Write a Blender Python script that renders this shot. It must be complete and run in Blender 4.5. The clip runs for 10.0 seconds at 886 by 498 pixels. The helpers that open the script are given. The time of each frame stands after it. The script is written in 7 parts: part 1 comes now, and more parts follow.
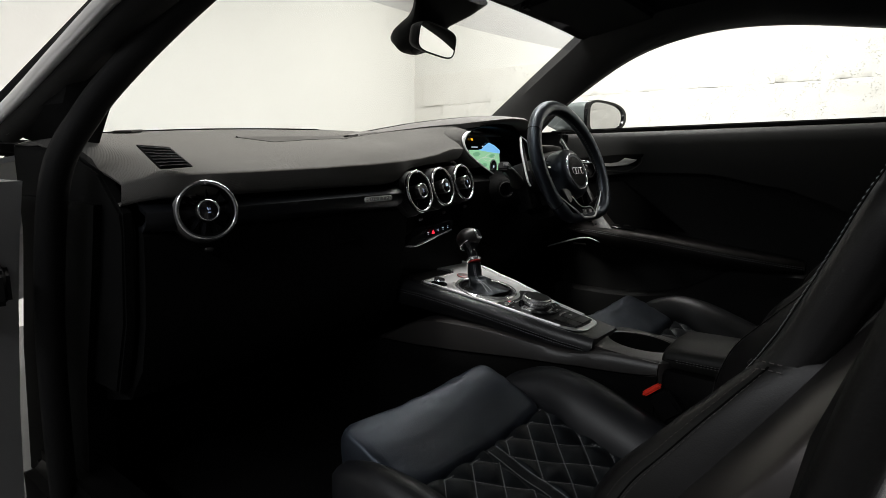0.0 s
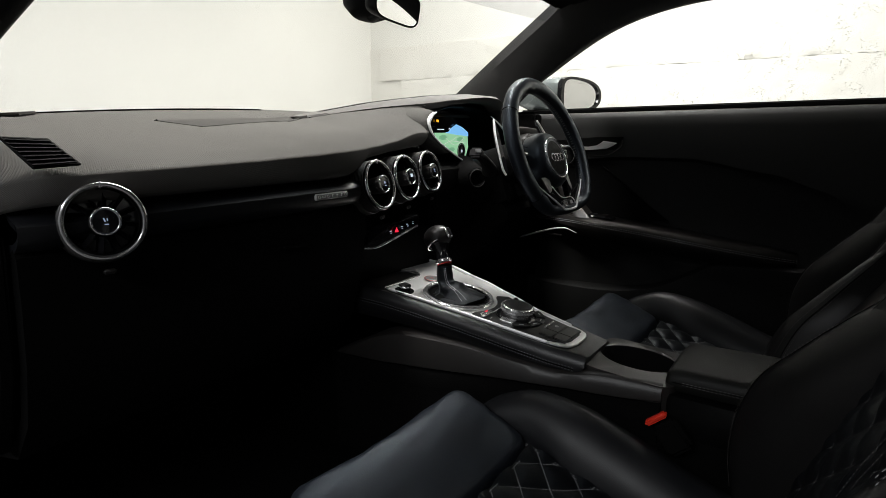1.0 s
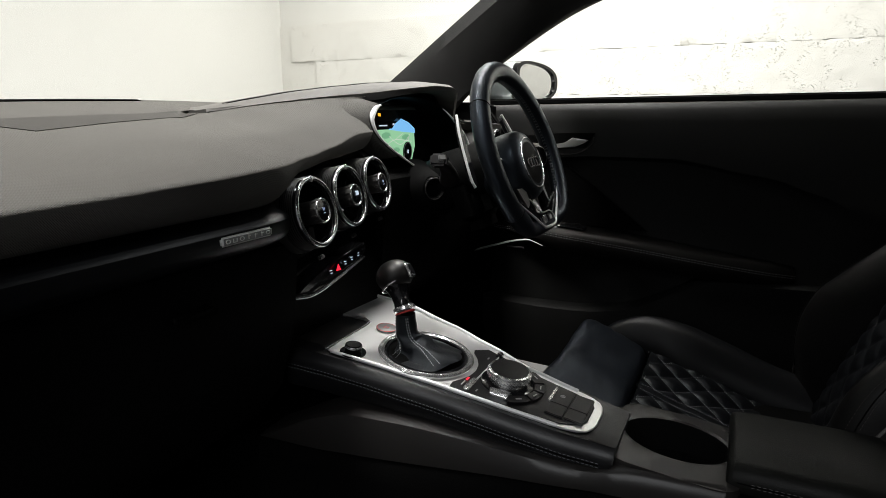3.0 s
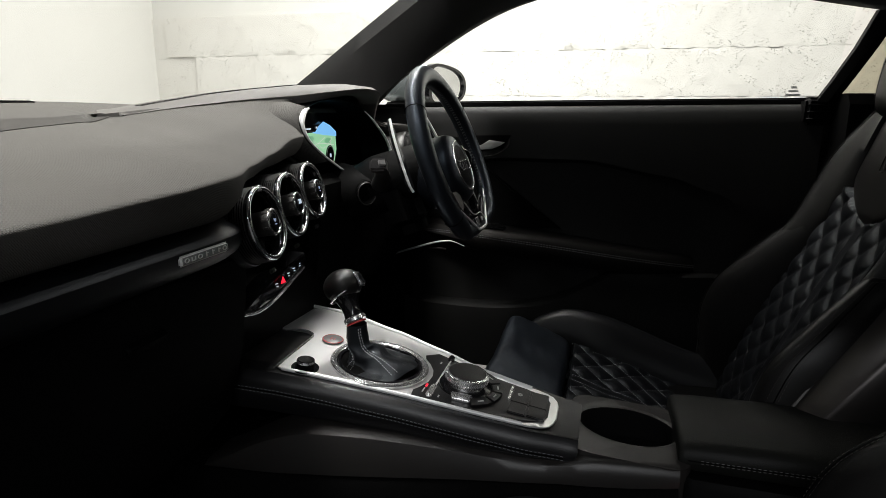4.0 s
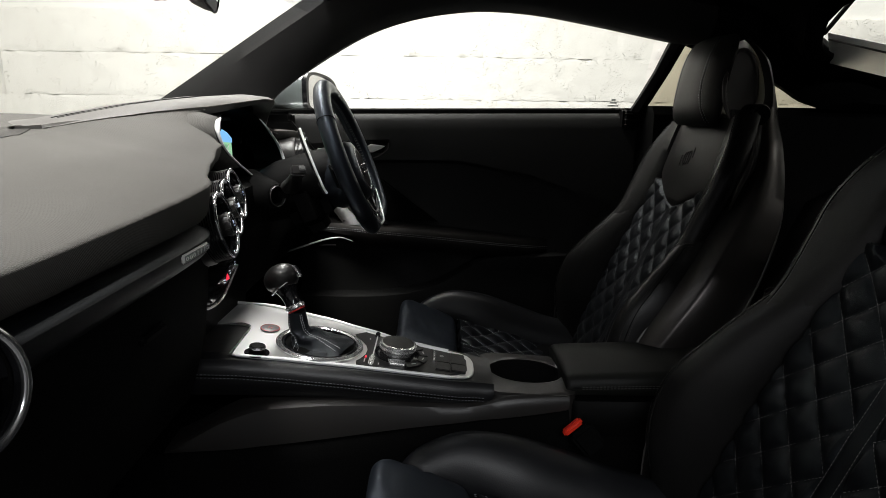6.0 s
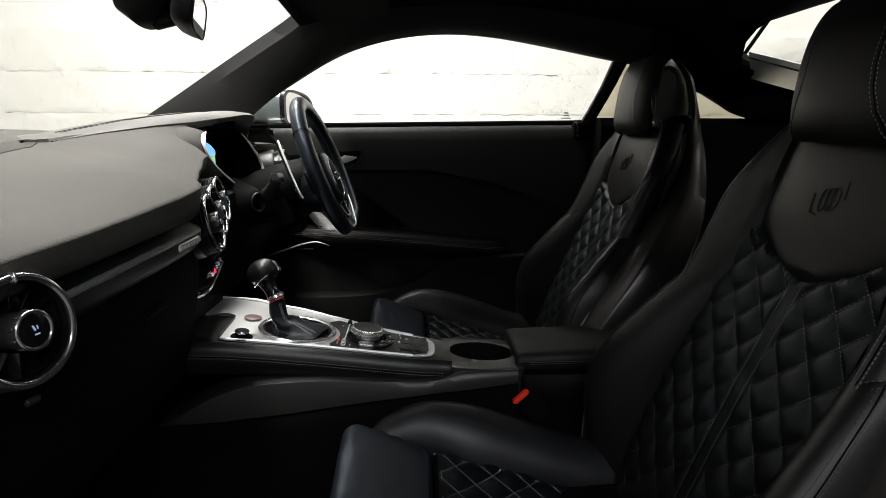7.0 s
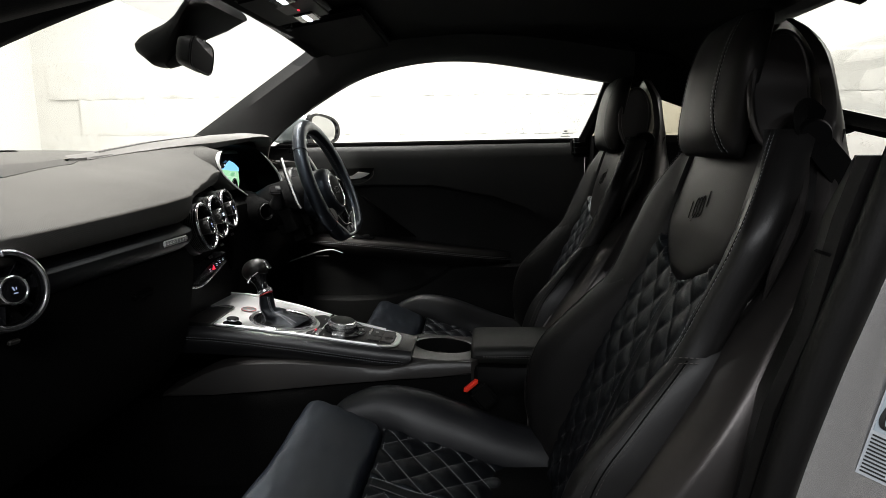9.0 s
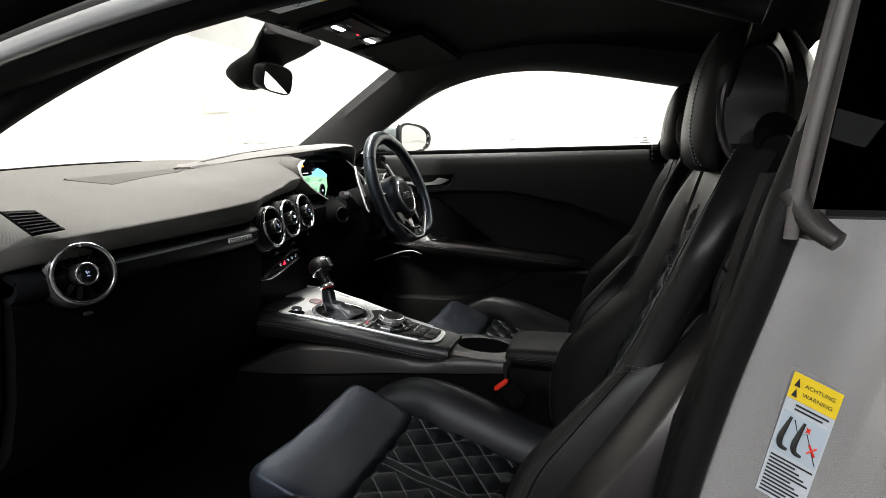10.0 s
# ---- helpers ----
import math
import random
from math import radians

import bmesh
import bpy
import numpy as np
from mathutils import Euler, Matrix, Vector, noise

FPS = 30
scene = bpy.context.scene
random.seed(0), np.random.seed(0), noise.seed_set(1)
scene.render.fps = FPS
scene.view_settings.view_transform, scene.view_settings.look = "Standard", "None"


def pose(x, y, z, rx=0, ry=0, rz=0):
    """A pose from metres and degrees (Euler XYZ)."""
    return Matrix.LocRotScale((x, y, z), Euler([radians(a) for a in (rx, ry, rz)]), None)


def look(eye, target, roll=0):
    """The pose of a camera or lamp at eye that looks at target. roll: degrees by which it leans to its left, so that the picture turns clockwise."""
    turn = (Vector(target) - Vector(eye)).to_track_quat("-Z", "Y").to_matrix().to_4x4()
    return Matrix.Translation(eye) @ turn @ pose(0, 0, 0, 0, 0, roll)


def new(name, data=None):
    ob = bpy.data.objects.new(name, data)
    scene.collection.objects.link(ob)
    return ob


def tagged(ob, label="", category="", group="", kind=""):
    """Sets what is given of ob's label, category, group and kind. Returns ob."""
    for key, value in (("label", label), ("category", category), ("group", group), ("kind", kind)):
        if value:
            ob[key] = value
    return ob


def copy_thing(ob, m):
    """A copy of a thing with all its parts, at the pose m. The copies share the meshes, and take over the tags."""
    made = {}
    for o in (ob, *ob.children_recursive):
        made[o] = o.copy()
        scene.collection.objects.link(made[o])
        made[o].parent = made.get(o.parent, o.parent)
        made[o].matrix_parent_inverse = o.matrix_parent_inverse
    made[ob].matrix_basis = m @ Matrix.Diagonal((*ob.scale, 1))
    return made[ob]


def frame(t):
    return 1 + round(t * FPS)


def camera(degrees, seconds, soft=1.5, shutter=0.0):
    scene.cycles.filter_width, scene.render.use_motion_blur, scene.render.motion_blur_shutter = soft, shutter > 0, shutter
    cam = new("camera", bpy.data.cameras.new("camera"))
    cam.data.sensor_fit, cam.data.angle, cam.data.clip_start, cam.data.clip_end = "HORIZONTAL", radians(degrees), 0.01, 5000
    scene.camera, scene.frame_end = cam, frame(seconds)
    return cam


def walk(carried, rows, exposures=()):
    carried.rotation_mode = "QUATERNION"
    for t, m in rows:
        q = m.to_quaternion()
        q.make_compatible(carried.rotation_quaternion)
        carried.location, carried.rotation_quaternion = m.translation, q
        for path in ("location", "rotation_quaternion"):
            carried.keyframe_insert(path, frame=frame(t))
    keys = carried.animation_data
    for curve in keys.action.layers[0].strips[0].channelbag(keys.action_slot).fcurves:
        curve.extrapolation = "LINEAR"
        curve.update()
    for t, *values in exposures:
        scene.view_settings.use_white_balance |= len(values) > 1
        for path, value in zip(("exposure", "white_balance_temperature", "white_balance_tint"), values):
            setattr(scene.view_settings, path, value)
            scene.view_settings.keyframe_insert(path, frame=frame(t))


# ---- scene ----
cam = camera(74.2, 10.0, soft=0.7)
PATH = [
    (0, (-1.074, 0.049, 0.875), (0.451, 1.302, 0.552), 0.0),
    (0.5, (-1.0, 0.122, 0.883), (0.558, 1.319, 0.512), 0.1),
    (1, (-0.94, 0.175, 0.895), (0.658, 1.308, 0.492), 0.0),
    (1.5, (-0.876, 0.241, 0.909), (0.754, 1.318, 0.481), 0.3),
    (2, (-0.808, 0.304, 0.923), (0.849, 1.335, 0.48), 0.3),
    (3.3, (-0.716, 0.431, 0.921), (1.057, 1.234, 0.459), 0.3),
    (3.5, (-0.724, 0.446, 0.926), (1.077, 1.181, 0.461), 0.4),
    (4, (-0.75, 0.497, 0.93), (1.126, 1.017, 0.471), 0.5),
    (4.5, (-0.794, 0.552, 0.942), (1.129, 0.862, 0.49), 0.6),
    (5, (-0.831, 0.591, 0.942), (1.115, 0.695, 0.495), 0.5),
    (5.5, (-0.878, 0.615, 0.945), (1.072, 0.616, 0.501), 0.5),
    (5.7, (-0.896, 0.612, 0.952), (1.051, 0.598, 0.494), 0.9),
    (6.8, (-1.039, 0.581, 0.949), (0.912, 0.498, 0.519), 0.2),
    (7, (-1.069, 0.572, 0.947), (0.886, 0.481, 0.536), 0.2),
    (7.5, (-1.127, 0.54, 0.948), (0.831, 0.443, 0.554), 0.1),
    (8, (-1.163, 0.501, 0.949), (0.797, 0.403, 0.568), 0.1),
    (8.5, (-1.191, 0.44, 0.94), (0.776, 0.437, 0.579), -0.0),
    (9, (-1.209, 0.348, 0.946), (0.754, 0.508, 0.596), -0.3),
    (9.5, (-1.236, 0.239, 0.954), (0.698, 0.617, 0.611), -0.5),
    (10, (-1.244, 0.135, 0.96), (0.631, 0.744, 0.623), -0.7),
]
walk(cam, [(t, look(eye, target, roll)) for t, eye, target, roll in PATH], exposures=[(0.0, -0.09), (4.5, -0.07), (6.0, 0.06), (7.5, 0.26), (8.5, 0.38), (9.5, 0.66), (10.0, 0.84)])

# ---- world and light: a white garage lit by assumed, unseen lamps under the ceiling ----
world = bpy.data.worlds.new("world")
scene.world = world
world.use_nodes = True
world.node_tree.nodes["Background"].inputs[0].default_value = (0.9, 0.95, 1.0, 1)
world.node_tree.nodes["Background"].inputs[1].default_value = 0.0


def area_lamp(name, place, target, sx, sy, watts, colour):
    data = bpy.data.lights.new(name, "AREA")
    data.shape, data.size, data.size_y, data.energy, data.color = "RECTANGLE", sx, sy, watts, colour
    ob = new(name, data)
    ob.matrix_world = look(place, target)
    return ob


CEIL = 2.55
area_lamp("unseen_lamp_front", (0.5, 1.15, CEIL - 0.10), (0.5, 1.15, 0), 2.8, 0.28, 122, (1.0, 0.980, 0.940))
area_lamp("unseen_lamp_side", (2.10, 1.6, CEIL - 0.10), (2.10, 1.6, 0), 0.20, 2.8, 27, (1.0, 0.978, 0.925))
area_lamp("unseen_lamp_left", (-3.0, 0.45, CEIL - 0.10), (-3.0, 0.45, 0), 0.25, 3.0, 68, (0.95, 0.97, 1.0))
area_lamp("unseen_lamp_rear", (0.6, -3.2, CEIL - 0.10), (0.6, -3.2, 0), 2.6, 0.25, 25, (1.0, 0.970, 0.895))
area_lamp("unseen_lamp_side", (2.10, -1.6, CEIL - 0.10), (2.10, -1.6, 0), 0.20, 2.6, 30, (1.0, 0.978, 0.925))

# ---- materials ----
def material(name, base, rough=0.5, metal=0.0, spec=0.5, grain=0.0, grain_size=900.0, vary=0.0, vary_size=8.0, rough_vary=0.0, coat=0.0, sheen=0.0):
    m = bpy.data.materials.new(name)
    m.use_nodes = True
    nt = m.node_tree
    b = nt.nodes["Principled BSDF"]
    b.inputs["Base Color"].default_value = (*base, 1)
    b.inputs["Roughness"].default_value = rough
    b.inputs["Metallic"].default_value = metal
    b.inputs["Specular IOR Level"].default_value = spec
    b.inputs["Coat Weight"].default_value = coat
    b.inputs["Sheen Weight"].default_value = sheen
    tc = nt.nodes.new("ShaderNodeTexCoord")
    if grain:
        n = nt.nodes.new("ShaderNodeTexNoise")
        n.inputs["Scale"].default_value = grain_size
        n.inputs["Detail"].default_value = 3
        bp = nt.nodes.new("ShaderNodeBump")
        bp.inputs["Strength"].default_value = grain
        bp.inputs["Distance"].default_value = 0.001
        nt.links.new(tc.outputs["Object"], n.inputs["Vector"])
        nt.links.new(n.outputs["Fac"], bp.inputs["Height"])
        nt.links.new(bp.outputs["Normal"], b.inputs["Normal"])
    if vary or rough_vary:
        n2 = nt.nodes.new("ShaderNodeTexNoise")
        n2.inputs["Scale"].default_value = vary_size
        n2.inputs["Detail"].default_value = 5
        nt.links.new(tc.outputs["Object"], n2.inputs["Vector"])
    if vary:
        mix = nt.nodes.new("ShaderNodeMix")
        mix.data_type = "RGBA"
        mix.inputs[6].default_value = (*[c * (1 - vary) for c in base], 1)
        mix.inputs[7].default_value = (*[min(1, c * (1 + vary)) for c in base], 1)
        nt.links.new(n2.outputs["Fac"], mix.inputs[0])
        nt.links.new(mix.outputs[2], b.inputs["Base Color"])
    if rough_vary:
        mr = nt.nodes.new("ShaderNodeMapRange")
        mr.inputs[3].default_value = max(0, rough - rough_vary)
        mr.inputs[4].default_value = min(1, rough + rough_vary)
        nt.links.new(n2.outputs["Fac"], mr.inputs[0])
        nt.links.new(mr.outputs[0], b.inputs["Roughness"])
    return m


def emitter(name, colour, strength):
    m = material(name, (0.02, 0.02, 0.02), 0.3)
    b = m.node_tree.nodes["Principled BSDF"]
    b.inputs["Emission Color"].default_value = (*colour, 1)
    b.inputs["Emission Strength"].default_value = strength
    return m


def glass(name, tint, gloss=1.0):
    """A thin pane: clear, with the mirror of its surface by Fresnel."""
    m = bpy.data.materials.new(name)
    m.use_nodes = True
    nt = m.node_tree
    nt.nodes.remove(nt.nodes["Principled BSDF"])
    tr = nt.nodes.new("ShaderNodeBsdfTransparent")
    tr.inputs[0].default_value = (*tint, 1)
    gl = nt.nodes.new("ShaderNodeBsdfGlossy")
    gl.inputs["Roughness"].default_value = 0.0
    lw = nt.nodes.new("ShaderNodeLayerWeight")
    lw.inputs[0].default_value = 0.5
    pw = nt.nodes.new("ShaderNodeMath")
    pw.operation = "POWER"
    pw.inputs[1].default_value = 5.0
    nt.links.new(lw.outputs["Facing"], pw.inputs[0])
    fr = nt.nodes.new("ShaderNodeMapRange")
    fr.inputs[3].default_value, fr.inputs[4].default_value = 0.012 * gloss, 0.35 * gloss
    nt.links.new(pw.outputs[0], fr.inputs[0])
    mx = nt.nodes.new("ShaderNodeMixShader")
    nt.links.new(fr.outputs[0], mx.inputs[0])
    nt.links.new(tr.outputs[0], mx.inputs[1])
    nt.links.new(gl.outputs[0], mx.inputs[2])
    nt.links.new(mx.outputs[0], nt.nodes["Material Output"].inputs["Surface"])
    return m


def dash_grain():
    """Soft-touch dashboard skin with a fine woven grain in diagonal rows."""
    m = material("dash_skin", (0.088, 0.085, 0.0795), 0.70, vary=0.06, vary_size=14, spec=0.07)
    nt = m.node_tree
    b = nt.nodes["Principled BSDF"]
    tc = nt.nodes.new("ShaderNodeTexCoord")
    hs = []
    for turn in (38, -52):
        mp = nt.nodes.new("ShaderNodeMapping")
        mp.inputs["Rotation"].default_value = (0, radians(turn), 0)
        w = nt.nodes.new("ShaderNodeTexWave")
        w.inputs["Scale"].default_value = 210
        w.inputs["Distortion"].default_value = 0.15
        nt.links.new(tc.outputs["Object"], mp.inputs["Vector"])
        nt.links.new(mp.outputs[0], w.inputs["Vector"])
        hs.append(w)
    mul = nt.nodes.new("ShaderNodeMath")
    mul.operation = "MULTIPLY"
    nt.links.new(hs[0].outputs["Fac"], mul.inputs[0])
    nt.links.new(hs[1].outputs["Fac"], mul.inputs[1])
    bp = nt.nodes.new("ShaderNodeBump")
    bp.inputs["Strength"].default_value = 0.45
    bp.inputs["Distance"].default_value = 0.0012
    nt.links.new(mul.outputs[0], bp.inputs["Height"])
    nt.links.new(bp.outputs["Normal"], b.inputs["Normal"])
    return m


def brushed(name, base, rough, axis=1, metal=1.0):
    """Brushed metal: streaks along one axis."""
    m = material(name, base, rough, metal=metal)
    nt = m.node_tree
    b = nt.nodes["Principled BSDF"]
    tc = nt.nodes.new("ShaderNodeTexCoord")
    mp = nt.nodes.new("ShaderNodeMapping")
    sc = [420, 420, 420]
    sc[axis] = 9
    mp.inputs["Scale"].default_value = sc
    n = nt.nodes.new("ShaderNodeTexNoise")
    n.inputs["Scale"].default_value = 1.0
    nt.links.new(tc.outputs["Object"], mp.inputs["Vector"])
    nt.links.new(mp.outputs[0], n.inputs["Vector"])
    mr = nt.nodes.new("ShaderNodeMapRange")
    mr.inputs[3].default_value, mr.inputs[4].default_value = rough - 0.012, rough + 0.018
    nt.links.new(n.outputs["Fac"], mr.inputs[0])
    nt.links.new(mr.outputs[0], b.inputs["Roughness"])
    return m


def block_paint():
    """White masonry paint over coarse, pitted concrete blocks."""
    m = material("block_paint", (0.80, 0.79, 0.765), 0.75)
    nt = m.node_tree
    b = nt.nodes["Principled BSDF"]
    tc = nt.nodes.new("ShaderNodeTexCoord")
    vo = nt.nodes.new("ShaderNodeTexVoronoi")
    vo.inputs["Scale"].default_value = 62
    n1 = nt.nodes.new("ShaderNodeTexNoise")
    n1.inputs["Scale"].default_value = 16
    n1.inputs["Detail"].default_value = 8
    n2 = nt.nodes.new("ShaderNodeTexNoise")
    n2.inputs["Scale"].default_value = 3
    n2.inputs["Detail"].default_value = 4
    flat = nt.nodes.new("ShaderNodeMapping")
    flat.inputs["Scale"].default_value = (1.0, 1.0, 2.2)
    nt.links.new(tc.outputs["Object"], flat.inputs["Vector"])
    nt.links.new(flat.outputs[0], vo.inputs["Vector"])
    for n in (n1, n2):
        nt.links.new(tc.outputs["Object"], n.inputs["Vector"])
    # pits only where the coarse noise lets them through
    pit = nt.nodes.new("ShaderNodeMapRange")
    pit.inputs[1].default_value, pit.inputs[2].default_value = 0.12, 0.30
    nt.links.new(vo.outputs["Distance"], pit.inputs[0])
    gate = nt.nodes.new("ShaderNodeMapRange")
    gate.inputs[1].default_value, gate.inputs[2].default_value = 0.525, 0.63
    nt.links.new(n1.outputs["Fac"], gate.inputs[0])
    inv = nt.nodes.new("ShaderNodeMath")
    inv.operation = "MAXIMUM"
    one = nt.nodes.new("ShaderNodeMath")
    one.operation = "SUBTRACT"
    one.inputs[0].default_value = 1.0
    nt.links.new(gate.outputs[0], one.inputs[1])
    nt.links.new(pit.outputs[0], inv.inputs[0])
    nt.links.new(one.outputs[0], inv.inputs[1])
    add = nt.nodes.new("ShaderNodeMath")
    add.operation = "MULTIPLY_ADD"
    add.inputs[1].default_value = 0.35
    nt.links.new(n1.outputs["Fac"], add.inputs[0])
    nt.links.new(inv.outputs[0], add.inputs[2])
    bp = nt.nodes.new("ShaderNodeBump")
    bp.inputs["Strength"].default_value = 0.75
    bp.inputs["Distance"].default_value = 0.011
    nt.links.new(add.outputs[0], bp.inputs["Height"])
    nt.links.new(bp.outputs["Normal"], b.inputs["Normal"])
    mix = nt.nodes.new("ShaderNodeMix")
    mix.data_type = "RGBA"
    mix.inputs[6].default_value = (0.78, 0.762, 0.715, 1)
    mix.inputs[7].default_value = (0.87, 0.855, 0.815, 1)
    nt.links.new(n2.outputs["Fac"], mix.inputs[0])
    # the shade inside the pits is also painted, as a darker colour
    mix2 = nt.nodes.new("ShaderNodeMix")
    mix2.data_type = "RGBA"
    mix2.inputs[6].default_value = (0.62, 0.605, 0.57, 1)
    nt.links.new(inv.outputs[0], mix2.inputs[0])
    nt.links.new(mix.outputs[2], mix2.inputs[7])
    nt.links.new(mix2.outputs[2], b.inputs["Base Color"])
    return m


LEATHER = material("black_leather", (0.0074, 0.0070, 0.0068), 0.42, grain=0.16, grain_size=700, vary=0.25, vary_size=9, rough_vary=0.10, spec=0.20)
LEATHER_SHEEN = material("bolster_leather", (0.0072, 0.0069, 0.0068), 0.38, grain=0.16, grain_size=700, vary=0.25, vary_size=9, rough_vary=0.10, spec=0.26)
# blue in the leather bases from here on stands for cool light
LEATHER_COOL = material("blue_tinted_leather", (0.0078, 0.0082, 0.0096), 0.43, grain=0.20, grain_size=700, vary=0.3, vary_size=12, rough_vary=0.12, spec=0.36)
LEATHER_WORN = material("worn_black_leather", (0.0085, 0.0104, 0.0142), 0.44, grain=0.18, grain_size=600, vary=0.5, vary_size=22, rough_vary=0.20, spec=0.6)
LEATHER_EDGE = material("smooth_black_leather", (0.0075, 0.0075, 0.0082), 0.36, grain=0.25, grain_size=800, vary=0.2, vary_size=9, rough_vary=0.08, spec=0.45)
KNOB = material("worn_knob_leather", (0.006, 0.0056, 0.0055), 0.33, grain=0.25, grain_size=900, rough_vary=0.1, vary_size=30, spec=0.5)
QUILT = material("quilted_leather", (0.0044, 0.0048, 0.0058), 0.42, grain=0.35, grain_size=800, vary=0.2, rough_vary=0.08, spec=0.20)
WHEEL_LEATHER = material("wheel_leather", (0.0092, 0.0102, 0.0130), 0.36, grain=0.22, grain_size=900, rough_vary=0.10, vary_size=20, spec=0.55)
THREAD = material("grey_thread", (0.34, 0.345, 0.355), 0.7)
THREAD_SEAT = material("seat_thread", (0.20, 0.205, 0.215), 0.7)
THREAD_BROWN = material("brown_thread", (0.055, 0.048, 0.045), 0.7)
THREAD_DARK = material("dark_grey_thread", (0.13, 0.125, 0.125), 0.7)
DASH = dash_grain()
HOOD_SKIN = material("smooth_dash_skin", (0.115, 0.111, 0.105), 0.55, grain=0.3, grain_size=900, vary=0.06, vary_size=12, spec=0.15)
WEDGE = material("dark_smooth_skin", (0.052, 0.050, 0.047), 0.6, grain=0.3, grain_size=900, vary=0.06, vary_size=12, spec=0.05)
BARREL = material("satin_barrel_plastic", (0.028, 0.027, 0.026), 0.34, grain=0.1, grain_size=1400, rough_vary=0.05, vary_size=20)
DOOR_SKIN = material("door_skin", (0.0150, 0.0150, 0.0145), 0.58, spec=0.2, grain=0.3, grain_size=1100, vary=0.12, vary_size=8)
# plastic, matt black and carpet lie near zero: footwell shade is partly painted in
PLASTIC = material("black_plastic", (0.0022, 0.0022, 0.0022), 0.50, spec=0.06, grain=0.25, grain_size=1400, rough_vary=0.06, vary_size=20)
SHELL = material("satin_shell", (0.013, 0.012, 0.0115), 0.33, grain=0.05, grain_size=1500, rough_vary=0.05, vary_size=6, spec=0.6)
SHELL_GLINT = material("shell_highlight", (0.085, 0.080, 0.076), 0.36, rough_vary=0.05, vary_size=20, spec=0.6)
CONSOLE = material("console_plastic", (0.018, 0.0165, 0.0155), 0.38, grain=0.2, grain_size=1400, rough_vary=0.06, vary_size=10)
GLOSS = material("gloss_black", (0.008, 0.008, 0.009), 0.12, spec=0.5)
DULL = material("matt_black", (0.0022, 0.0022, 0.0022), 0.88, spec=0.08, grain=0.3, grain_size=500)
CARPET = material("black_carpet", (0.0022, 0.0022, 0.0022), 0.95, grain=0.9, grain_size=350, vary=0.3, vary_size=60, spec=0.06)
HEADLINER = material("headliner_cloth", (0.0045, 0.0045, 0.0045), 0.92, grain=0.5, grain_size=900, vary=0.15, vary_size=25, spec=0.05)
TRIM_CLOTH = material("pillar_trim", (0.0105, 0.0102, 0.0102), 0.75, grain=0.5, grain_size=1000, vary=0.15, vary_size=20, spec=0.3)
RUBBER = material("black_rubber", (0.0025, 0.0024, 0.0024), 0.68, grain=0.3, grain_size=400, vary=0.25, vary_size=12, rough_vary=0.1, spec=0.15)
ALU = brushed("brushed_aluminium", (0.90, 0.90, 0.90), 0.30, metal=0.86)
JAMB = material("jamb_rubber", (0.0045, 0.0042, 0.0040), 0.5, spec=0.22, grain=0.3, grain_size=300, vary=0.25, vary_size=14, rough_vary=0.12)
# post rubber lightened: the light on its outer side is in the colour
POST = material("lit_post_rubber", (0.098, 0.088, 0.083), 0.46, grain=0.3, grain_size=300, vary=0.2, vary_size=14, rough_vary=0.12)
FOOT = material("seal_rubber", (0.024, 0.0215, 0.020), 0.48, grain=0.3, grain_size=300, vary=0.2, vary_size=14, rough_vary=0.1)
# chrome with a lowered base: part of its dark reflection is in the colour
VENT_METAL = material("darkened_chrome", (0.60, 0.60, 0.61), 0.18, metal=0.95, rough_vary=0.05, vary_size=40)
CHROME = material("satin_chrome", (0.78, 0.78, 0.79), 0.20, metal=0.88, rough_vary=0.05, vary_size=40)
MIRROR = material("mirror_glass", (0.9, 0.9, 0.9), 0.0, metal=1.0)
JAMB_SILVER = material("jamb_paint", (0.62, 0.605, 0.595), 0.24, metal=0.82, coat=0.4)
SILVER = material("silver_paint", (0.60, 0.60, 0.605), 0.30, metal=0.65, coat=0.5, grain=0.05, grain_size=2500, rough_vary=0.04)
PLASTER = material("white_plaster", (0.84, 0.83, 0.795), 0.85, grain=0.25, grain_size=60, vary=0.035, vary_size=1.2)
BLOCK = block_paint()
CEILING = material("white_ceiling", (0.80, 0.79, 0.77), 0.9, grain=0.2, grain_size=50, vary=0.03, vary_size=1)
DARKWALL = material("unseen_wall_dark", (0.035, 0.036, 0.038), 0.85, grain=0.25, grain_size=60, vary=0.08, vary_size=1.5)
GREYWALL = material("unseen_wall_grey", (0.20, 0.20, 0.205), 0.85, grain=0.25, grain_size=60, vary=0.08, vary_size=1.5)
CONCRETE = material("garage_floor_paint", (0.10, 0.10, 0.10), 0.55, grain=0.3, grain_size=80, vary=0.25, vary_size=2.5, rough_vary=0.15)
RED = material("red_plastic", (0.75, 0.035, 0.015), 0.35)
RED_PAINT = material("red_mark", (0.42, 0.02, 0.02), 0.4)
GLASS = glass("clear_glass", (0.98, 0.99, 0.985))
GLASS_QUARTER = glass("quarter_glass", (0.74, 0.72, 0.645))
GLASS_TINT = glass("privacy_glass", (0.004, 0.0036, 0.0032), 0.03)
GLASS_BAND = glass("shade_band_glass", (0.90, 0.90, 0.915))
BADGE = material("satin_silver_trim", (0.76, 0.76, 0.74), 0.34, metal=0.55)
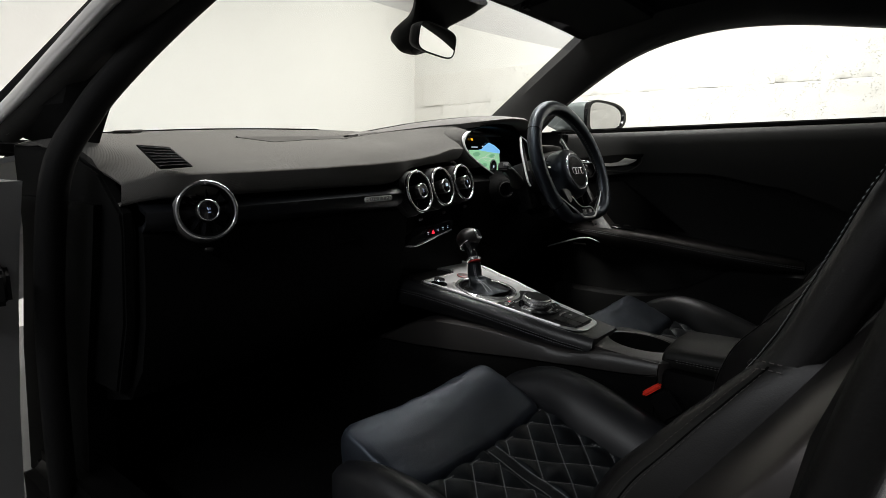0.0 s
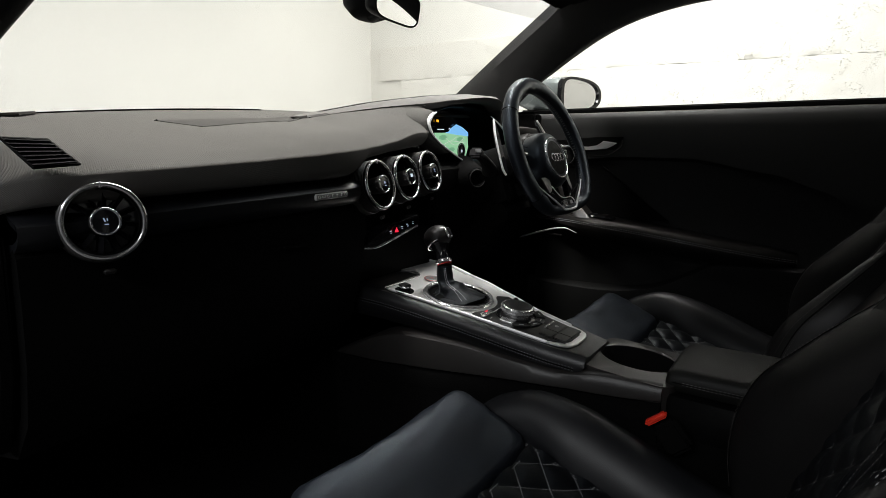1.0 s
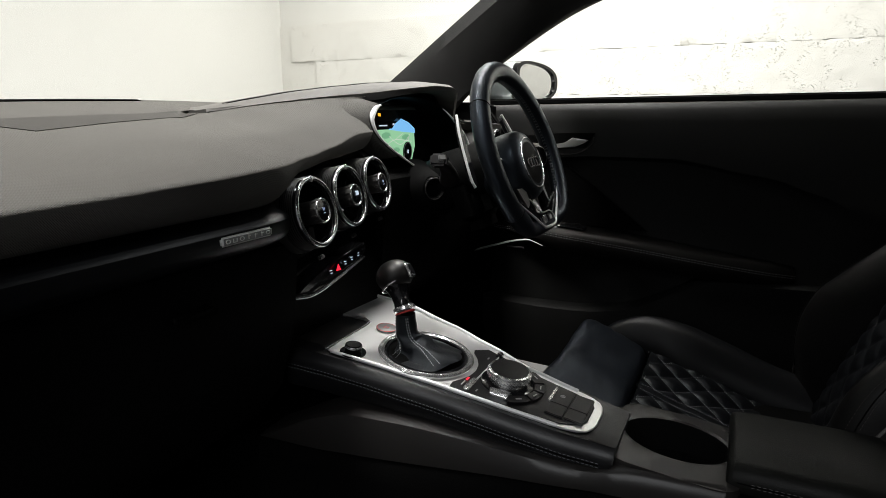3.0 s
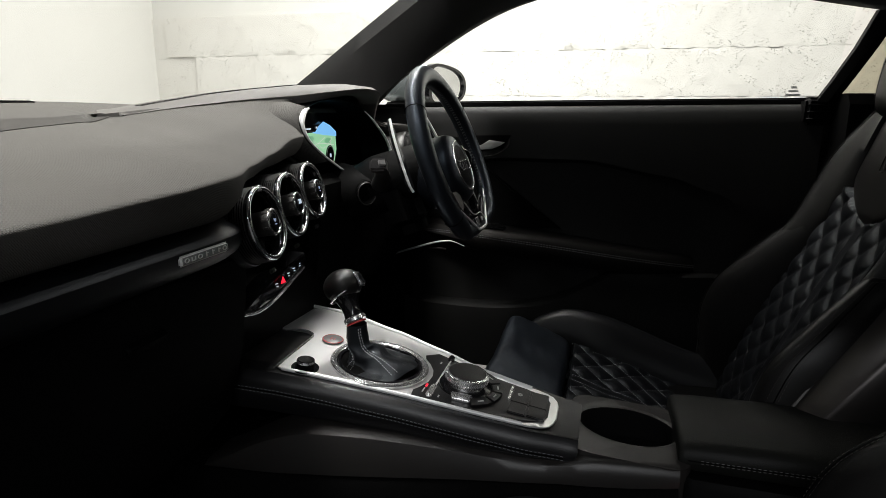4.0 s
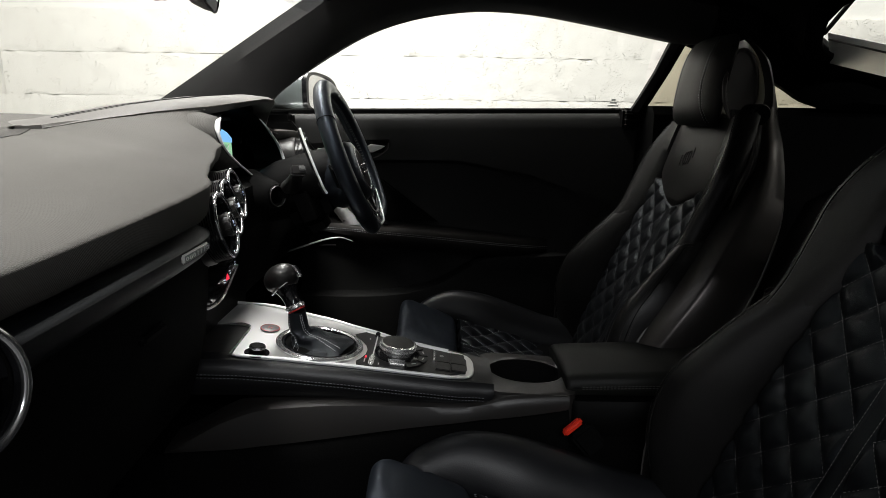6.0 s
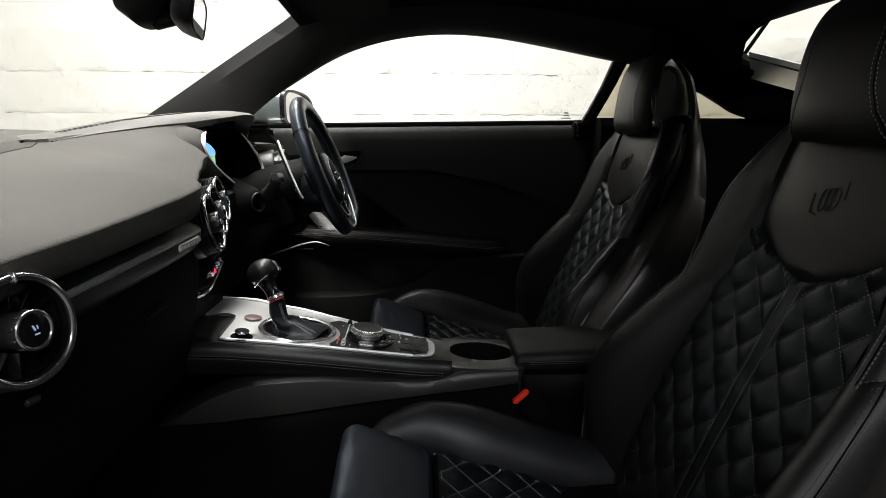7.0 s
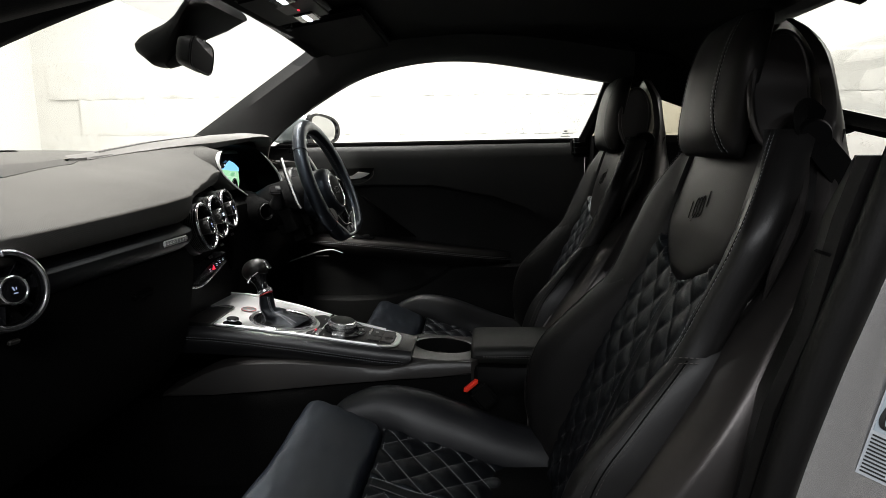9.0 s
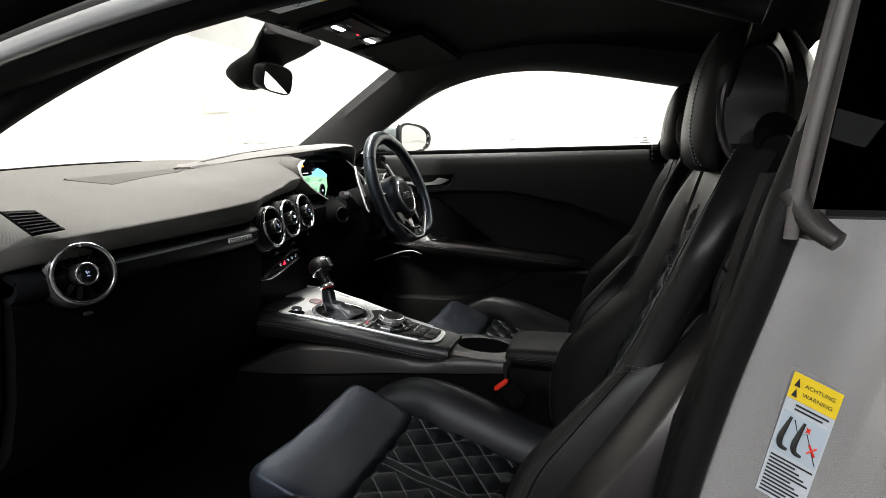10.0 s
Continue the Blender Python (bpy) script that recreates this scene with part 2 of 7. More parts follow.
# cool or warm light on leather and shell, put into the specular tint
for m_, tint in ((LEATHER, (1.0, 0.94, 0.90)), (SHELL, (1.0, 0.93, 0.91)), (LEATHER_WORN, (0.70, 0.82, 1.0)), (QUILT, (0.80, 0.90, 1.0)), (WHEEL_LEATHER, (0.70, 0.84, 1.0))):
    m_.node_tree.nodes["Principled BSDF"].inputs["Specular Tint"].default_value = (*tint, 1)
FASCIA = material("fascia_black", (0.0040, 0.0045, 0.0060), 0.42, grain=0.12, grain_size=1500, spec=0.48)
BADGE_FACE = material("badge_silver", (0.80, 0.80, 0.78), 0.36)
BADGE_FIELD = material("badge_grey", (0.30, 0.30, 0.295), 0.45, metal=0.2)
RIM_SILVER = material("silver_paint_trim", (0.86, 0.86, 0.85), 0.28, metal=0.25, rough_vary=0.05)
YELLOW = material("yellow_label", (0.85, 0.60, 0.02), 0.45)
PAPER = material("white_label", (0.54, 0.57, 0.61), 0.45)
INK = material("black_print", (0.02, 0.02, 0.02), 0.5)
LIT_WHITE = emitter("lit_white", (0.92, 0.97, 1.0), 6.0)
LIT_RED = emitter("lit_red", (1.0, 0.02, 0.05), 1.3)
DIAL_METAL = material("satin_aluminium", (0.74, 0.74, 0.735), 0.24, metal=0.85, rough_vary=0.05, vary_size=60)
START = material("start_button_grey", (0.10, 0.10, 0.10), 0.4, metal=0.4)
# leather lightened towards olive for the light that the armrest top catches
ARM_LEATHER = material("lit_armrest_leather", (0.0085, 0.0088, 0.0078), 0.50, grain=0.35, grain_size=700, vary=0.2, vary_size=9, rough_vary=0.08, spec=0.14)
PANEL = material("recess_panel", (0.030, 0.027, 0.026), 0.42, grain=0.15, grain_size=1200, rough_vary=0.06, vary_size=10)
LIT_ICON = emitter("lit_icon", (0.75, 0.85, 1.0), 0.7)
LIT_BLUE = emitter("lit_blue", (0.55, 0.68, 1.0), 0.4)
MAP_GREEN = emitter("map_green", (0.36, 0.72, 0.42), 0.85)
MAP_SKY = emitter("map_sky", (0.22, 0.55, 0.95), 1.0)
MAP_FIELD = emitter("map_field", (0.22, 0.55, 0.30), 0.75)
MAP_ROAD = emitter("map_road", (0.85, 0.9, 0.8), 0.7)
LIT_ORANGE = emitter("lit_orange", (1.0, 0.45, 0.02), 1.2)
BUTTON = material("button_black", (0.0042, 0.0042, 0.0048), 0.40, grain=0.15, grain_size=1500, spec=0.36)
PRINT_LIGHT = material("light_print", (0.5, 0.5, 0.5), 0.5)
# silver darkened to grey-teal: the backlit cap's shade is in the colour
CAP_SHADED = material("shaded_cap_silver", (0.20, 0.225, 0.225), 0.24, metal=0.4, coat=0.6)

# ---- building helpers ----
def V(*a):
    return Vector(a)


def part(name, bm, mat, parent=None, label="", sharp=38):
    """Links a bmesh as one mesh object, under its thing if one is given."""
    bmesh.ops.recalc_face_normals(bm, faces=bm.faces)
    lim = radians(sharp)
    for f in bm.faces:
        f.smooth = True
    for e in bm.edges:
        if len(e.link_faces) == 2 and e.calc_face_angle(0) > lim:
            e.smooth = False
    me = bpy.data.meshes.new(name)
    bm.to_mesh(me)
    bm.free()
    me.materials.append(mat)
    ob = new(name, me)
    if parent is not None:
        ob.parent = parent
    if label:
        ob["label"] = label
    if name.endswith("stitching"):
        ob["kind"] = "stuff"
    return ob


def thing(name, label, category, group="", kind="", place=(0, 0, 0)):
    ob = new(name)
    ob.location = place
    ob.empty_display_size = 0.05
    return tagged(ob, label, category, group, kind)


def lerp_table(table, v):
    """Values read off a short table of (key, values...)."""
    if v <= table[0][0]:
        return table[0][1:]
    for a, b in zip(table, table[1:]):
        if v <= b[0]:
            k = (v - a[0]) / (b[0] - a[0])
            k = k * k * (3 - 2 * k) * 0.5 + k * 0.5
            return tuple(p + (q - p) * k for p, q in zip(a[1:], b[1:]))
    return table[-1][1:]


def spline(pts, n, closed=False):
    """A smooth line through the points, n steps to each stretch."""
    pts = [Vector(p) for p in pts]
    out = []
    m = len(pts)
    for i in range(m if closed else m - 1):
        p0 = pts[(i - 1) % m] if closed or i > 0 else pts[0] * 2 - pts[1]
        p1, p2 = pts[i], pts[(i + 1) % m]
        p3 = pts[(i + 2) % m] if closed or i + 2 < m else pts[-1] * 2 - pts[-2]
        for k in range(n):
            t = k / n
            out.append(0.5 * (2 * p1 + (p2 - p0) * t + (2 * p0 - 5 * p1 + 4 * p2 - p3) * t * t + (3 * p1 - p0 - 3 * p2 + p3) * t ** 3))
    if not closed:
        out.append(pts[-1])
    return out


def loft(rings, closed=True, caps=True, bm=None):
    """A skin over rings of equally many points."""
    bm = bm or bmesh.new()
    vs = [[bm.verts.new(p) for p in r] for r in rings]
    n = len(rings[0])
    for a, b in zip(vs, vs[1:]):
        for i in range(n if closed else n - 1):
            j = (i + 1) % n
            bm.faces.new((a[i], a[j], b[j], b[i]))
    if caps and closed:
        bm.faces.new(vs[0])
        bm.faces.new(vs[-1])
    return bm


def slab(outline, depth, bevel=0.0, seg=2):
    """A flat plate: an outline of 3D points, pushed along depth (a vector)."""
    bm = bmesh.new()
    depth = Vector(depth)
    a = [bm.verts.new(Vector(p)) for p in outline]
    b = [bm.verts.new(Vector(p) + depth) for p in outline]
    n = len(a)
    top, bottom = bm.faces.new(a), bm.faces.new(list(reversed(b)))
    for i in range(n):
        bm.faces.new((a[i], a[(i + 1) % n], b[(i + 1) % n], b[i]))
    if bevel:
        bmesh.ops.bevel(bm, geom=list(set(top.edges) | set(bottom.edges)), offset=bevel, segments=seg, affect="EDGES", clamp_overlap=True)
    return bm


def sheet(rows, thick, into=(0, 0, 1)):
    """A skin over rows of points with real thickness, added on the side that `into` names."""
    into = Vector(into)
    n, m = len(rows), len(rows[0])
    back = []
    for i in range(n):
        r = []
        for j in range(m):
            du = rows[min(i + 1, n - 1)][j] - rows[max(i - 1, 0)][j]
            dv = rows[i][min(j + 1, m - 1)] - rows[i][max(j - 1, 0)]
            r.append(du.cross(dv).normalized())
        back.append(r)
    total = sum((v for r in back for v in r), Vector())
    k = thick if total.dot(into) > 0 else -thick
    bm = bmesh.new()
    a = [[bm.verts.new(p) for p in r] for r in rows]
    b = [[bm.verts.new(p + q * k) for p, q in zip(r, g)] for r, g in zip(rows, back)]
    for i in range(n - 1):
        for j in range(m - 1):
            bm.faces.new((a[i][j], a[i + 1][j], a[i + 1][j + 1], a[i][j + 1]))
            bm.faces.new((b[i][j], b[i][j + 1], b[i + 1][j + 1], b[i + 1][j]))
    for i in range(n - 1):
        bm.faces.new((a[i][0], b[i][0], b[i + 1][0], a[i + 1][0]))
        bm.faces.new((a[i][-1], a[i + 1][-1], b[i + 1][-1], b[i][-1]))
    for j in range(m - 1):
        bm.faces.new((a[0][j], a[0][j + 1], b[0][j + 1], b[0][j]))
        bm.faces.new((a[-1][j], b[-1][j], b[-1][j + 1], a[-1][j + 1]))
    return bm


def frames_along(path, closed=False):
    up = Vector((0, 0, 1))
    out = []
    n = len(path)
    for i, p in enumerate(path):
        a = path[(i - 1) % n] if closed or i > 0 else p
        b = path[(i + 1) % n] if closed or i + 1 < n else p
        d = (b - a).normalized()
        s = d.cross(up)
        if s.length < 0.05:
            s = d.cross(Vector((0, 1, 0)))
        s.normalize()
        u = s.cross(d).normalized()
        up = u
        out.append((p, s, u))
    return out


def tube(path, r, sides=8, closed=False, bm=None, flat=1.0):
    """A round rod along a line; r is a number or a list."""
    path = [Vector(p) for p in path]
    rings = []
    for i, (p, s, u) in enumerate(frames_along(path, closed)):
        rr = r[i] if isinstance(r, (list, tuple)) else r
        rings.append([p + (s * math.cos(2 * math.pi * k / sides) + u * math.sin(2 * math.pi * k / sides) * flat) * rr for k in range(sides)])
    if closed:
        rings.append(rings[0])
        bm2 = loft(rings, True, False, bm)
        bmesh.ops.remove_doubles(bm2, verts=bm2.verts, dist=1e-6)
        return bm2
    return loft(rings, True, True, bm)


def lathe(profile, m=None, n=40, bm=None, cap=True, sx=1.0, sy=1.0):
    """A turned body: profile of (radius, height) round the z axis of m."""
    m = m or Matrix()
    rings = [[m @ Vector((r * sx * math.cos(2 * math.pi * k / n), r * sy * math.sin(2 * math.pi * k / n), h)) for k in range(n)] for r, h in profile]
    return loft(rings, True, cap, bm)


def rbox(sx, sy, sz, r, m=None, seg=3, bm=None):
    """A box with rounded edges, centred on m."""
    b = bmesh.new()
    bmesh.ops.create_cube(b, size=1.0, matrix=Matrix.Diagonal((sx, sy, sz, 1)))
    if r:
        bmesh.ops.bevel(b, geom=list(b.edges), offset=r, segments=seg, affect="EDGES", clamp_overlap=True)
    if m:
        bmesh.ops.transform(b, matrix=m, verts=b.verts)
    if bm is None:
        return b
    me = bpy.data.meshes.new("tmp")
    b.to_mesh(me)
    b.free()
    bm.from_mesh(me)
    bpy.data.meshes.remove(me)
    return bm


def facing(origin, normal, up=(0, 0, 1)):
    """A frame whose z axis is the normal and whose y axis points up as far as it can."""
    z = Vector(normal).normalized()
    x = Vector(up).cross(z).normalized()
    y = z.cross(x)
    m = Matrix((x, y, z)).transposed().to_4x4()
    m.translation = origin
    return m


def dashes(lines, length, gap, width, lift):
    """Stitches: short raised flat dashes along lines of (point, normal)."""
    verts, faces = [], []
    for line in lines:
        acc = 0.0
        for (p, n), (q, n2) in zip(line, line[1:]):
            d = q - p
            L = d.length
            if L < 1e-6:
                continue
            d = d / L
            s = d.cross(n).normalized() * width * 0.5
            while acc < L:
                a, b = p + d * acc + n * lift, p + d * (acc + length) + n * lift
                mid = (a + b) / 2 + n * width * 0.6
                k = len(verts)
                verts += [a - s, a + s, b + s, b - s, mid - s * 0.6, mid + s * 0.6]
                faces += [(k, k + 1, k + 5, k + 4), (k + 4, k + 5, k + 2, k + 3), (k, k + 4, k + 3), (k + 1, k + 2, k + 5)]
                acc += length + gap
            acc -= L
    bm = bmesh.new()
    vs = [bm.verts.new(v) for v in verts]
    for f in faces:
        bm.faces.new([vs[i] for i in f])
    return bm


def text_part(name, words, size, m, mat, parent, depth=0.0006, align="CENTER"):
    """Lettering in the built-in font, turned into a mesh."""
    cu = bpy.data.curves.new(name, "FONT")
    cu.body, cu.size, cu.align_x, cu.align_y, cu.extrude, cu.resolution_u = words, size, align, "CENTER", depth, 3
    tmp = bpy.data.objects.new(name, cu)
    scene.collection.objects.link(tmp)
    bpy.context.view_layer.update()
    me = bpy.data.meshes.new_from_object(tmp.evaluated_get(bpy.context.evaluated_depsgraph_get()))
    bpy.data.objects.remove(tmp)
    bpy.data.curves.remove(cu)
    me.transform(m)
    me.materials.clear()
    me.materials.append(mat)
    ob = new(name, me)
    ob.parent = parent
    return ob

# ---- the garage ----
WX, WY, LX, RY = 2.8, 3.56, -4.2, -6.0


def room_box(name, a, b, mat, label):
    a, b = Vector(a), Vector(b)
    bm = rbox(*(b - a), 0, Matrix.Translation((a + b) / 2))
    return tagged(part(name, bm, mat), label, name.split("_")[0], kind="structure")


room_box("floor", (LX - 0.2, RY - 0.2, -0.1), (WX + 0.4, WY + 0.2, 0.0), CONCRETE, "grey painted concrete garage floor")
room_box("ceiling", (LX - 0.2, RY - 0.2, CEIL), (WX + 0.4, WY + 0.2, CEIL + 0.1), CEILING, "plain white garage ceiling")
room_box("wall_front", (LX - 0.2, WY, 0.0), (WX + 0.4, WY + 0.2, CEIL), PLASTER, "smooth white plastered garage wall")
# left and rear walls stay out of view; their greys only govern bounced light
room_box("wall_left", (LX - 0.2, RY, 0.0), (LX, WY, CEIL), GREYWALL, "unseen garage wall, its grey chosen for the light it reflects")
room_box("wall_rear", (LX - 0.2, RY - 0.2, 0.0), (WX + 0.4, RY, CEIL), DARKWALL, "unseen garage wall, kept dark to limit reflected light")
wall_right = room_box("wall_right", (WX + 0.02, RY, 0.0), (WX + 0.3, WY, CEIL), PLASTER, "white painted concrete block wall, smooth plaster above")
# ---- the car's shell ----
body = thing("car", "silver two-door sports coupe body with black cabin lining", "car")

# the edge of the door opening on the driver's side: x, y, z from the dash up over the roof rail to the rear
SEAL = [(0.690, 1.085, 0.930), (0.691, 1.012, 1.000), (0.690, 0.915, 1.066), (0.678, 0.800, 1.130), (0.662, 0.700, 1.166), (0.652, 0.590, 1.188),
        (0.650, 0.477, 1.196), (0.650, 0.350, 1.188), (0.645, 0.200, 1.163), (0.632, 0.010, 1.126), (0.626, -0.045, 1.122)]
# the edge of the windscreen, from its foot to its upper corner, then along the rail to the rear
INNER = [(0.730, 1.390, 0.915), (0.690, 1.255, 0.990), (0.640, 1.090, 1.083), (0.585, 0.905, 1.186), (0.560, 0.835, 1.224), (0.545, 0.650, 1.245),
         (0.535, 0.477, 1.255), (0.530, 0.350, 1.252), (0.525, 0.200, 1.238), (0.515, 0.010, 1.205), (0.512, -0.045, 1.195)]


def rail(side):
    """Lined windscreen pillar and roof rail in one sweep: seal edge, soft bulge, windscreen edge."""
    more = ([(0.618, -0.120, 1.105)], [(0.512, -0.120, 1.180)]) if side < 0 else ([], [])
    a, b = spline(SEAL + more[0], 5), spline(INNER + more[1], 5)
    rings = []
    for p, q in zip(a, b):
        mid = (p + q) / 2
        inward = Vector((-0.10, -0.06, -0.12)).normalized()
        w = (q - p).length
        out = -inward * 0.05
        pts = [p, p.lerp(q, 0.2) + inward * 0.16 * w, p.lerp(q, 0.5) + inward * 0.2 * w, p.lerp(q, 0.8) + inward * 0.12 * w, q, q + out, p + out * 0.6 + Vector((0.02, 0, 0.0))]
        rings.append([Vector((side * v.x, v.y, v.z)) for v in pts])
    return loft(rings)


# one lining in two tones: the near rail's shade is put into its cloth
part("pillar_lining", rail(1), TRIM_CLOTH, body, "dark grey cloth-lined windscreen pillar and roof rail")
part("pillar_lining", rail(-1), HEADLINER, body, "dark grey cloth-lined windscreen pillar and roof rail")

# small airbag badge plugs on the pillars
for s in (1, -1):
    m = facing(V(s * 0.648, 0.985, 1.078), V(-s * 0.75, -0.42, -0.35), (0, -0.8, 0.5))
    part("pillar_plug", rbox(0.045, 0.022, 0.006, 0.002, m), PLASTIC, body)

# headliner: crowned cloth ceiling of the cabin
rows = []
for y, zc, hw in [(0.875, 1.225, 0.56), (0.80, 1.243, 0.555), (0.62, 1.268, 0.545), (0.40, 1.28, 0.535), (0.15, 1.265, 0.525), (-0.02, 1.242, 0.515), (-0.12, 1.220, 0.515), (-0.185, 1.205, 0.52)]:
    rows.append([V(hw * u, y, zc - (zc * 0 + 0.022) * u * u) for u in [k / 10 - 1 for k in range(21)]])
part("headliner", sheet(rows, 0.015), HEADLINER, body, "black cloth headliner")

# windscreen with the darker band along its upper edge
wrows, brows = [], []
for k in range(9):
    t = k / 8
    y, z, hw = 0.868 + (1.46 - 0.868) * t, 1.224 + (0.905 - 1.224) * t + 0.03 * math.sin(math.pi * t), 0.575 + 0.17 * t
    wrows.append([V(hw * u, y - 0.10 * u * u * (0.3 + t), z) for u in [i / 8 - 1 for i in range(17)]])
for k in range(3):
    t = k / 2 * 0.17
    y, z, hw = 0.868 + (1.46 - 0.868) * t, 1.224 + (0.905 - 1.224) * t + 0.03 * math.sin(math.pi * t), 0.572 + 0.17 * t
    brows.append([V(hw * u, y - 0.10 * u * u * (0.3 + t) - 0.006, z - 0.006) for u in [i / 8 - 1 for i in range(17)]])
screen = part("windscreen", sheet(wrows, 0.004), GLASS, body, "clear raked windscreen")
screen.visible_shadow = False
band = part("shade_band", sheet(brows, 0.001), GLASS_BAND, screen, "grey-blue tinted band along the top of the windscreen")
band.visible_shadow = False

# scuttle and bonnet in front of the windscreen
bon = []
for y, z, hw in [(1.44, 0.895, 0.80), (1.60, 0.87, 0.80), (1.95, 0.82, 0.78), (2.25, 0.74, 0.72), (2.42, 0.62, 0.66), (2.46, 0.40, 0.62)]:
    bon.append([V(hw * u, y - 0.08 * u * u, z - 0.05 * u ** 4) for u in [i / 8 - 1 for i in range(17)]])
part("bonnet", sheet(bon, 0.01), SILVER, body, "silver bonnet")
part("scuttle", rbox(1.5, 0.10, 0.03, 0.008, Matrix.Translation((0, 1.44, 0.885))), PLASTIC, body)

# roof skin and tail over the lining
roof = []
for y, z, hw in [(0.87, 1.25, 0.58), (0.6, 1.30, 0.60), (0.3, 1.315, 0.60), (0.0, 1.295, 0.59), (-0.10, 1.272, 0.585), (-0.19, 1.250, 0.58)]:
    roof.append([V(hw * u, y, z - 0.03 * u * u) for u in [i / 6 - 1 for i in range(13)]])
part("roof_skin", sheet(roof, 0.008), SILVER, body, "silver roof")
# added matt sheet that keeps the underside of the roof dark
part("roof_dark_sheet", sheet([[p - V(0, 0, 0.014) for p in r] for r in roof], 0.004, (0, 0, -1)), DULL, body, "matt black sheet added to darken the roof underside")


def quarter(side):
    """Rear quarter: B-pillar, quarter window opening and the lining round it."""
    s = side
    # B-pillar: a slanted post behind the door glass
    a = [(0.632, 0.012, 1.128), (0.668, 0.030, 1.06), (0.700, 0.055, 0.995), (0.722, 0.072, 0.955)]
    b = [(0.628, -0.030, 1.132), (0.664, -0.006, 1.06), (0.696, 0.020, 0.995), (0.718, 0.034, 0.960)]
    rings = [[V(s * p[0], p[1], p[2]), V(s * (p[0] - 0.012), (p[1] + q[1]) / 2, p[2]), V(s * q[0], q[1], q[2]), V(s * (q[0] + 0.02), q[1], q[2]), V(s * (p[0] + 0.02), p[1], p[2])] for p, q in zip(a, b)]
    if s > 0:
        part("door_pillar", loft(rings), RUBBER, body, "black post behind the door window")
    # lining behind and above the quarter window
    up = [(0.628, -0.03, 1.120), (0.615, -0.15, 1.074), (0.612, -0.24, 1.040), (0.615, -0.305, 1.007), (0.625, -0.380, 0.972), (0.63, -0.50, 0.966), (0.64, -0.66, 0.962)]
    hi = [(0.515, 0.01, 1.205), (0.525, -0.15, 1.182), (0.555, -0.30, 1.140), (0.572, -0.43, 1.062), (0.60, -0.55, 1.010), (0.61, -0.62, 0.995), (0.62, -0.72, 0.985)]
    rings = [[V(s * p[0], p[1], p[2]), V(s * (p[0] + q[0]) / 2 * 0.97, (p[1] + q[1]) / 2, (p[2] + q[2]) / 2), V(s * q[0], q[1], q[2]), V(s * (q[0] + 0.05), q[1], q[2] + 0.04), V(s * (p[0] + 0.05), p[1], p[2] + 0.01)] for p, q in zip(spline(up, 4), spline(hi, 4))]
    part("quarter_lining", loft(rings), HEADLINER, body, "black lining of the rear quarter")
    # ledge and side panel beside the rear bench
    so = 0.80 if s > 0 else 0.668
    rings = []
    for y in [0.035 if s > 0 else -0.11, -0.06 if s > 0 else -0.16, -0.25, -0.45, -0.65]:
        rings.append([V(s * so, y, 0.972), V(s * 0.66, y, 0.972), V(s * 0.640, y, 0.950), V(s * 0.63, y, 0.80), V(s * 0.60, y, 0.50), V(s * 0.60, y, 0.25), V(s * so, y, 0.25)])
    part("side_panel", loft(rings), PLASTIC, body, "black plastic rear side panel")
    if s < 0:
        g = sheet([[V(-0.742, 0.006, 0.912), V(-0.748, -0.25, 0.912), V(-0.748, -0.48, 0.912)], [V(-0.690, -0.034, 1.135), V(-0.680, -0.20, 1.12), V(-0.69, -0.46, 0.985)]], 0.004)
    else:
        g = sheet([[V(s * 0.715, 0.03, 0.965), V(s * 0.72, -0.20, 0.965), V(s * 0.72, -0.44, 0.965)], [V(s * 0.66, -0.03, 1.125), V(s * 0.66, -0.16, 1.11), V(s * 0.67, -0.42, 0.985)]], 0.004)
    pane = part("quarter_window", g, GLASS_QUARTER if s > 0 else GLASS_TINT, body, "small rear quarter window")
    pane.visible_shadow = False


quarter(1)
quarter(-1)

# rear: parcel wall, hatch frame with its window
rows = []
for y, z in [(-0.30, 0.45), (-0.42, 0.70), (-0.62, 0.80), (-0.95, 0.84)]:
    rows.append([V(0.64 * u, y, z) for u in (-1, -0.5, 0, 0.5, 1)])
part("rear_bench", sheet(rows, 0.04), LEATHER, body, "black leather rear bench")
half_o = [(0.15, -0.200, 1.195), (0.32, -0.200, 1.195), (0.40, -0.205, 1.188), (0.445, -0.215, 1.155), (0.458, -0.220, 1.105), (0.468, -0.235, 1.074), (0.495, -0.280, 1.057), (0.54, -0.355, 1.046), (0.575, -0.440, 1.037), (0.59, -0.60, 1.012), (0.61, -0.76, 0.98), (0.64, -1.25, 0.89)]
lining_o = [(0.15, -0.150, 1.215), (0.35, -0.120, 1.212), (0.49, -0.100, 1.205), (0.535, -0.150, 1.190), (0.560, -0.210, 1.170), (0.572, -0.270, 1.145), (0.590, -0.330, 1.105), (0.600, -0.410, 1.070), (0.610, -0.500, 1.035), (0.62, -0.62, 1.000), (0.64, -0.80, 0.96), (0.66, -1.25, 0.88)]
for s in (-1, 1):
    rows = [[V(s * p[0], p[1], p[2]), V(s * (p[0] + q[0]) / 2, (p[1] + q[1]) / 2 + 0.004, (p[2] + q[2]) / 2 - 0.004), V(s * q[0], q[1], q[2])] for p, q in zip(half_o, lining_o)]
    part("hatch_lining", sheet(rows, 0.012, (0, -0.5, 1)), HEADLINER, body, "black lining round the rear window")
rows = [[V(x, -0.150 - 0.025 * k, 1.215 - 0.010 * k) for k in (0, 1, 2)] for x in (-0.16, 0, 0.16)]
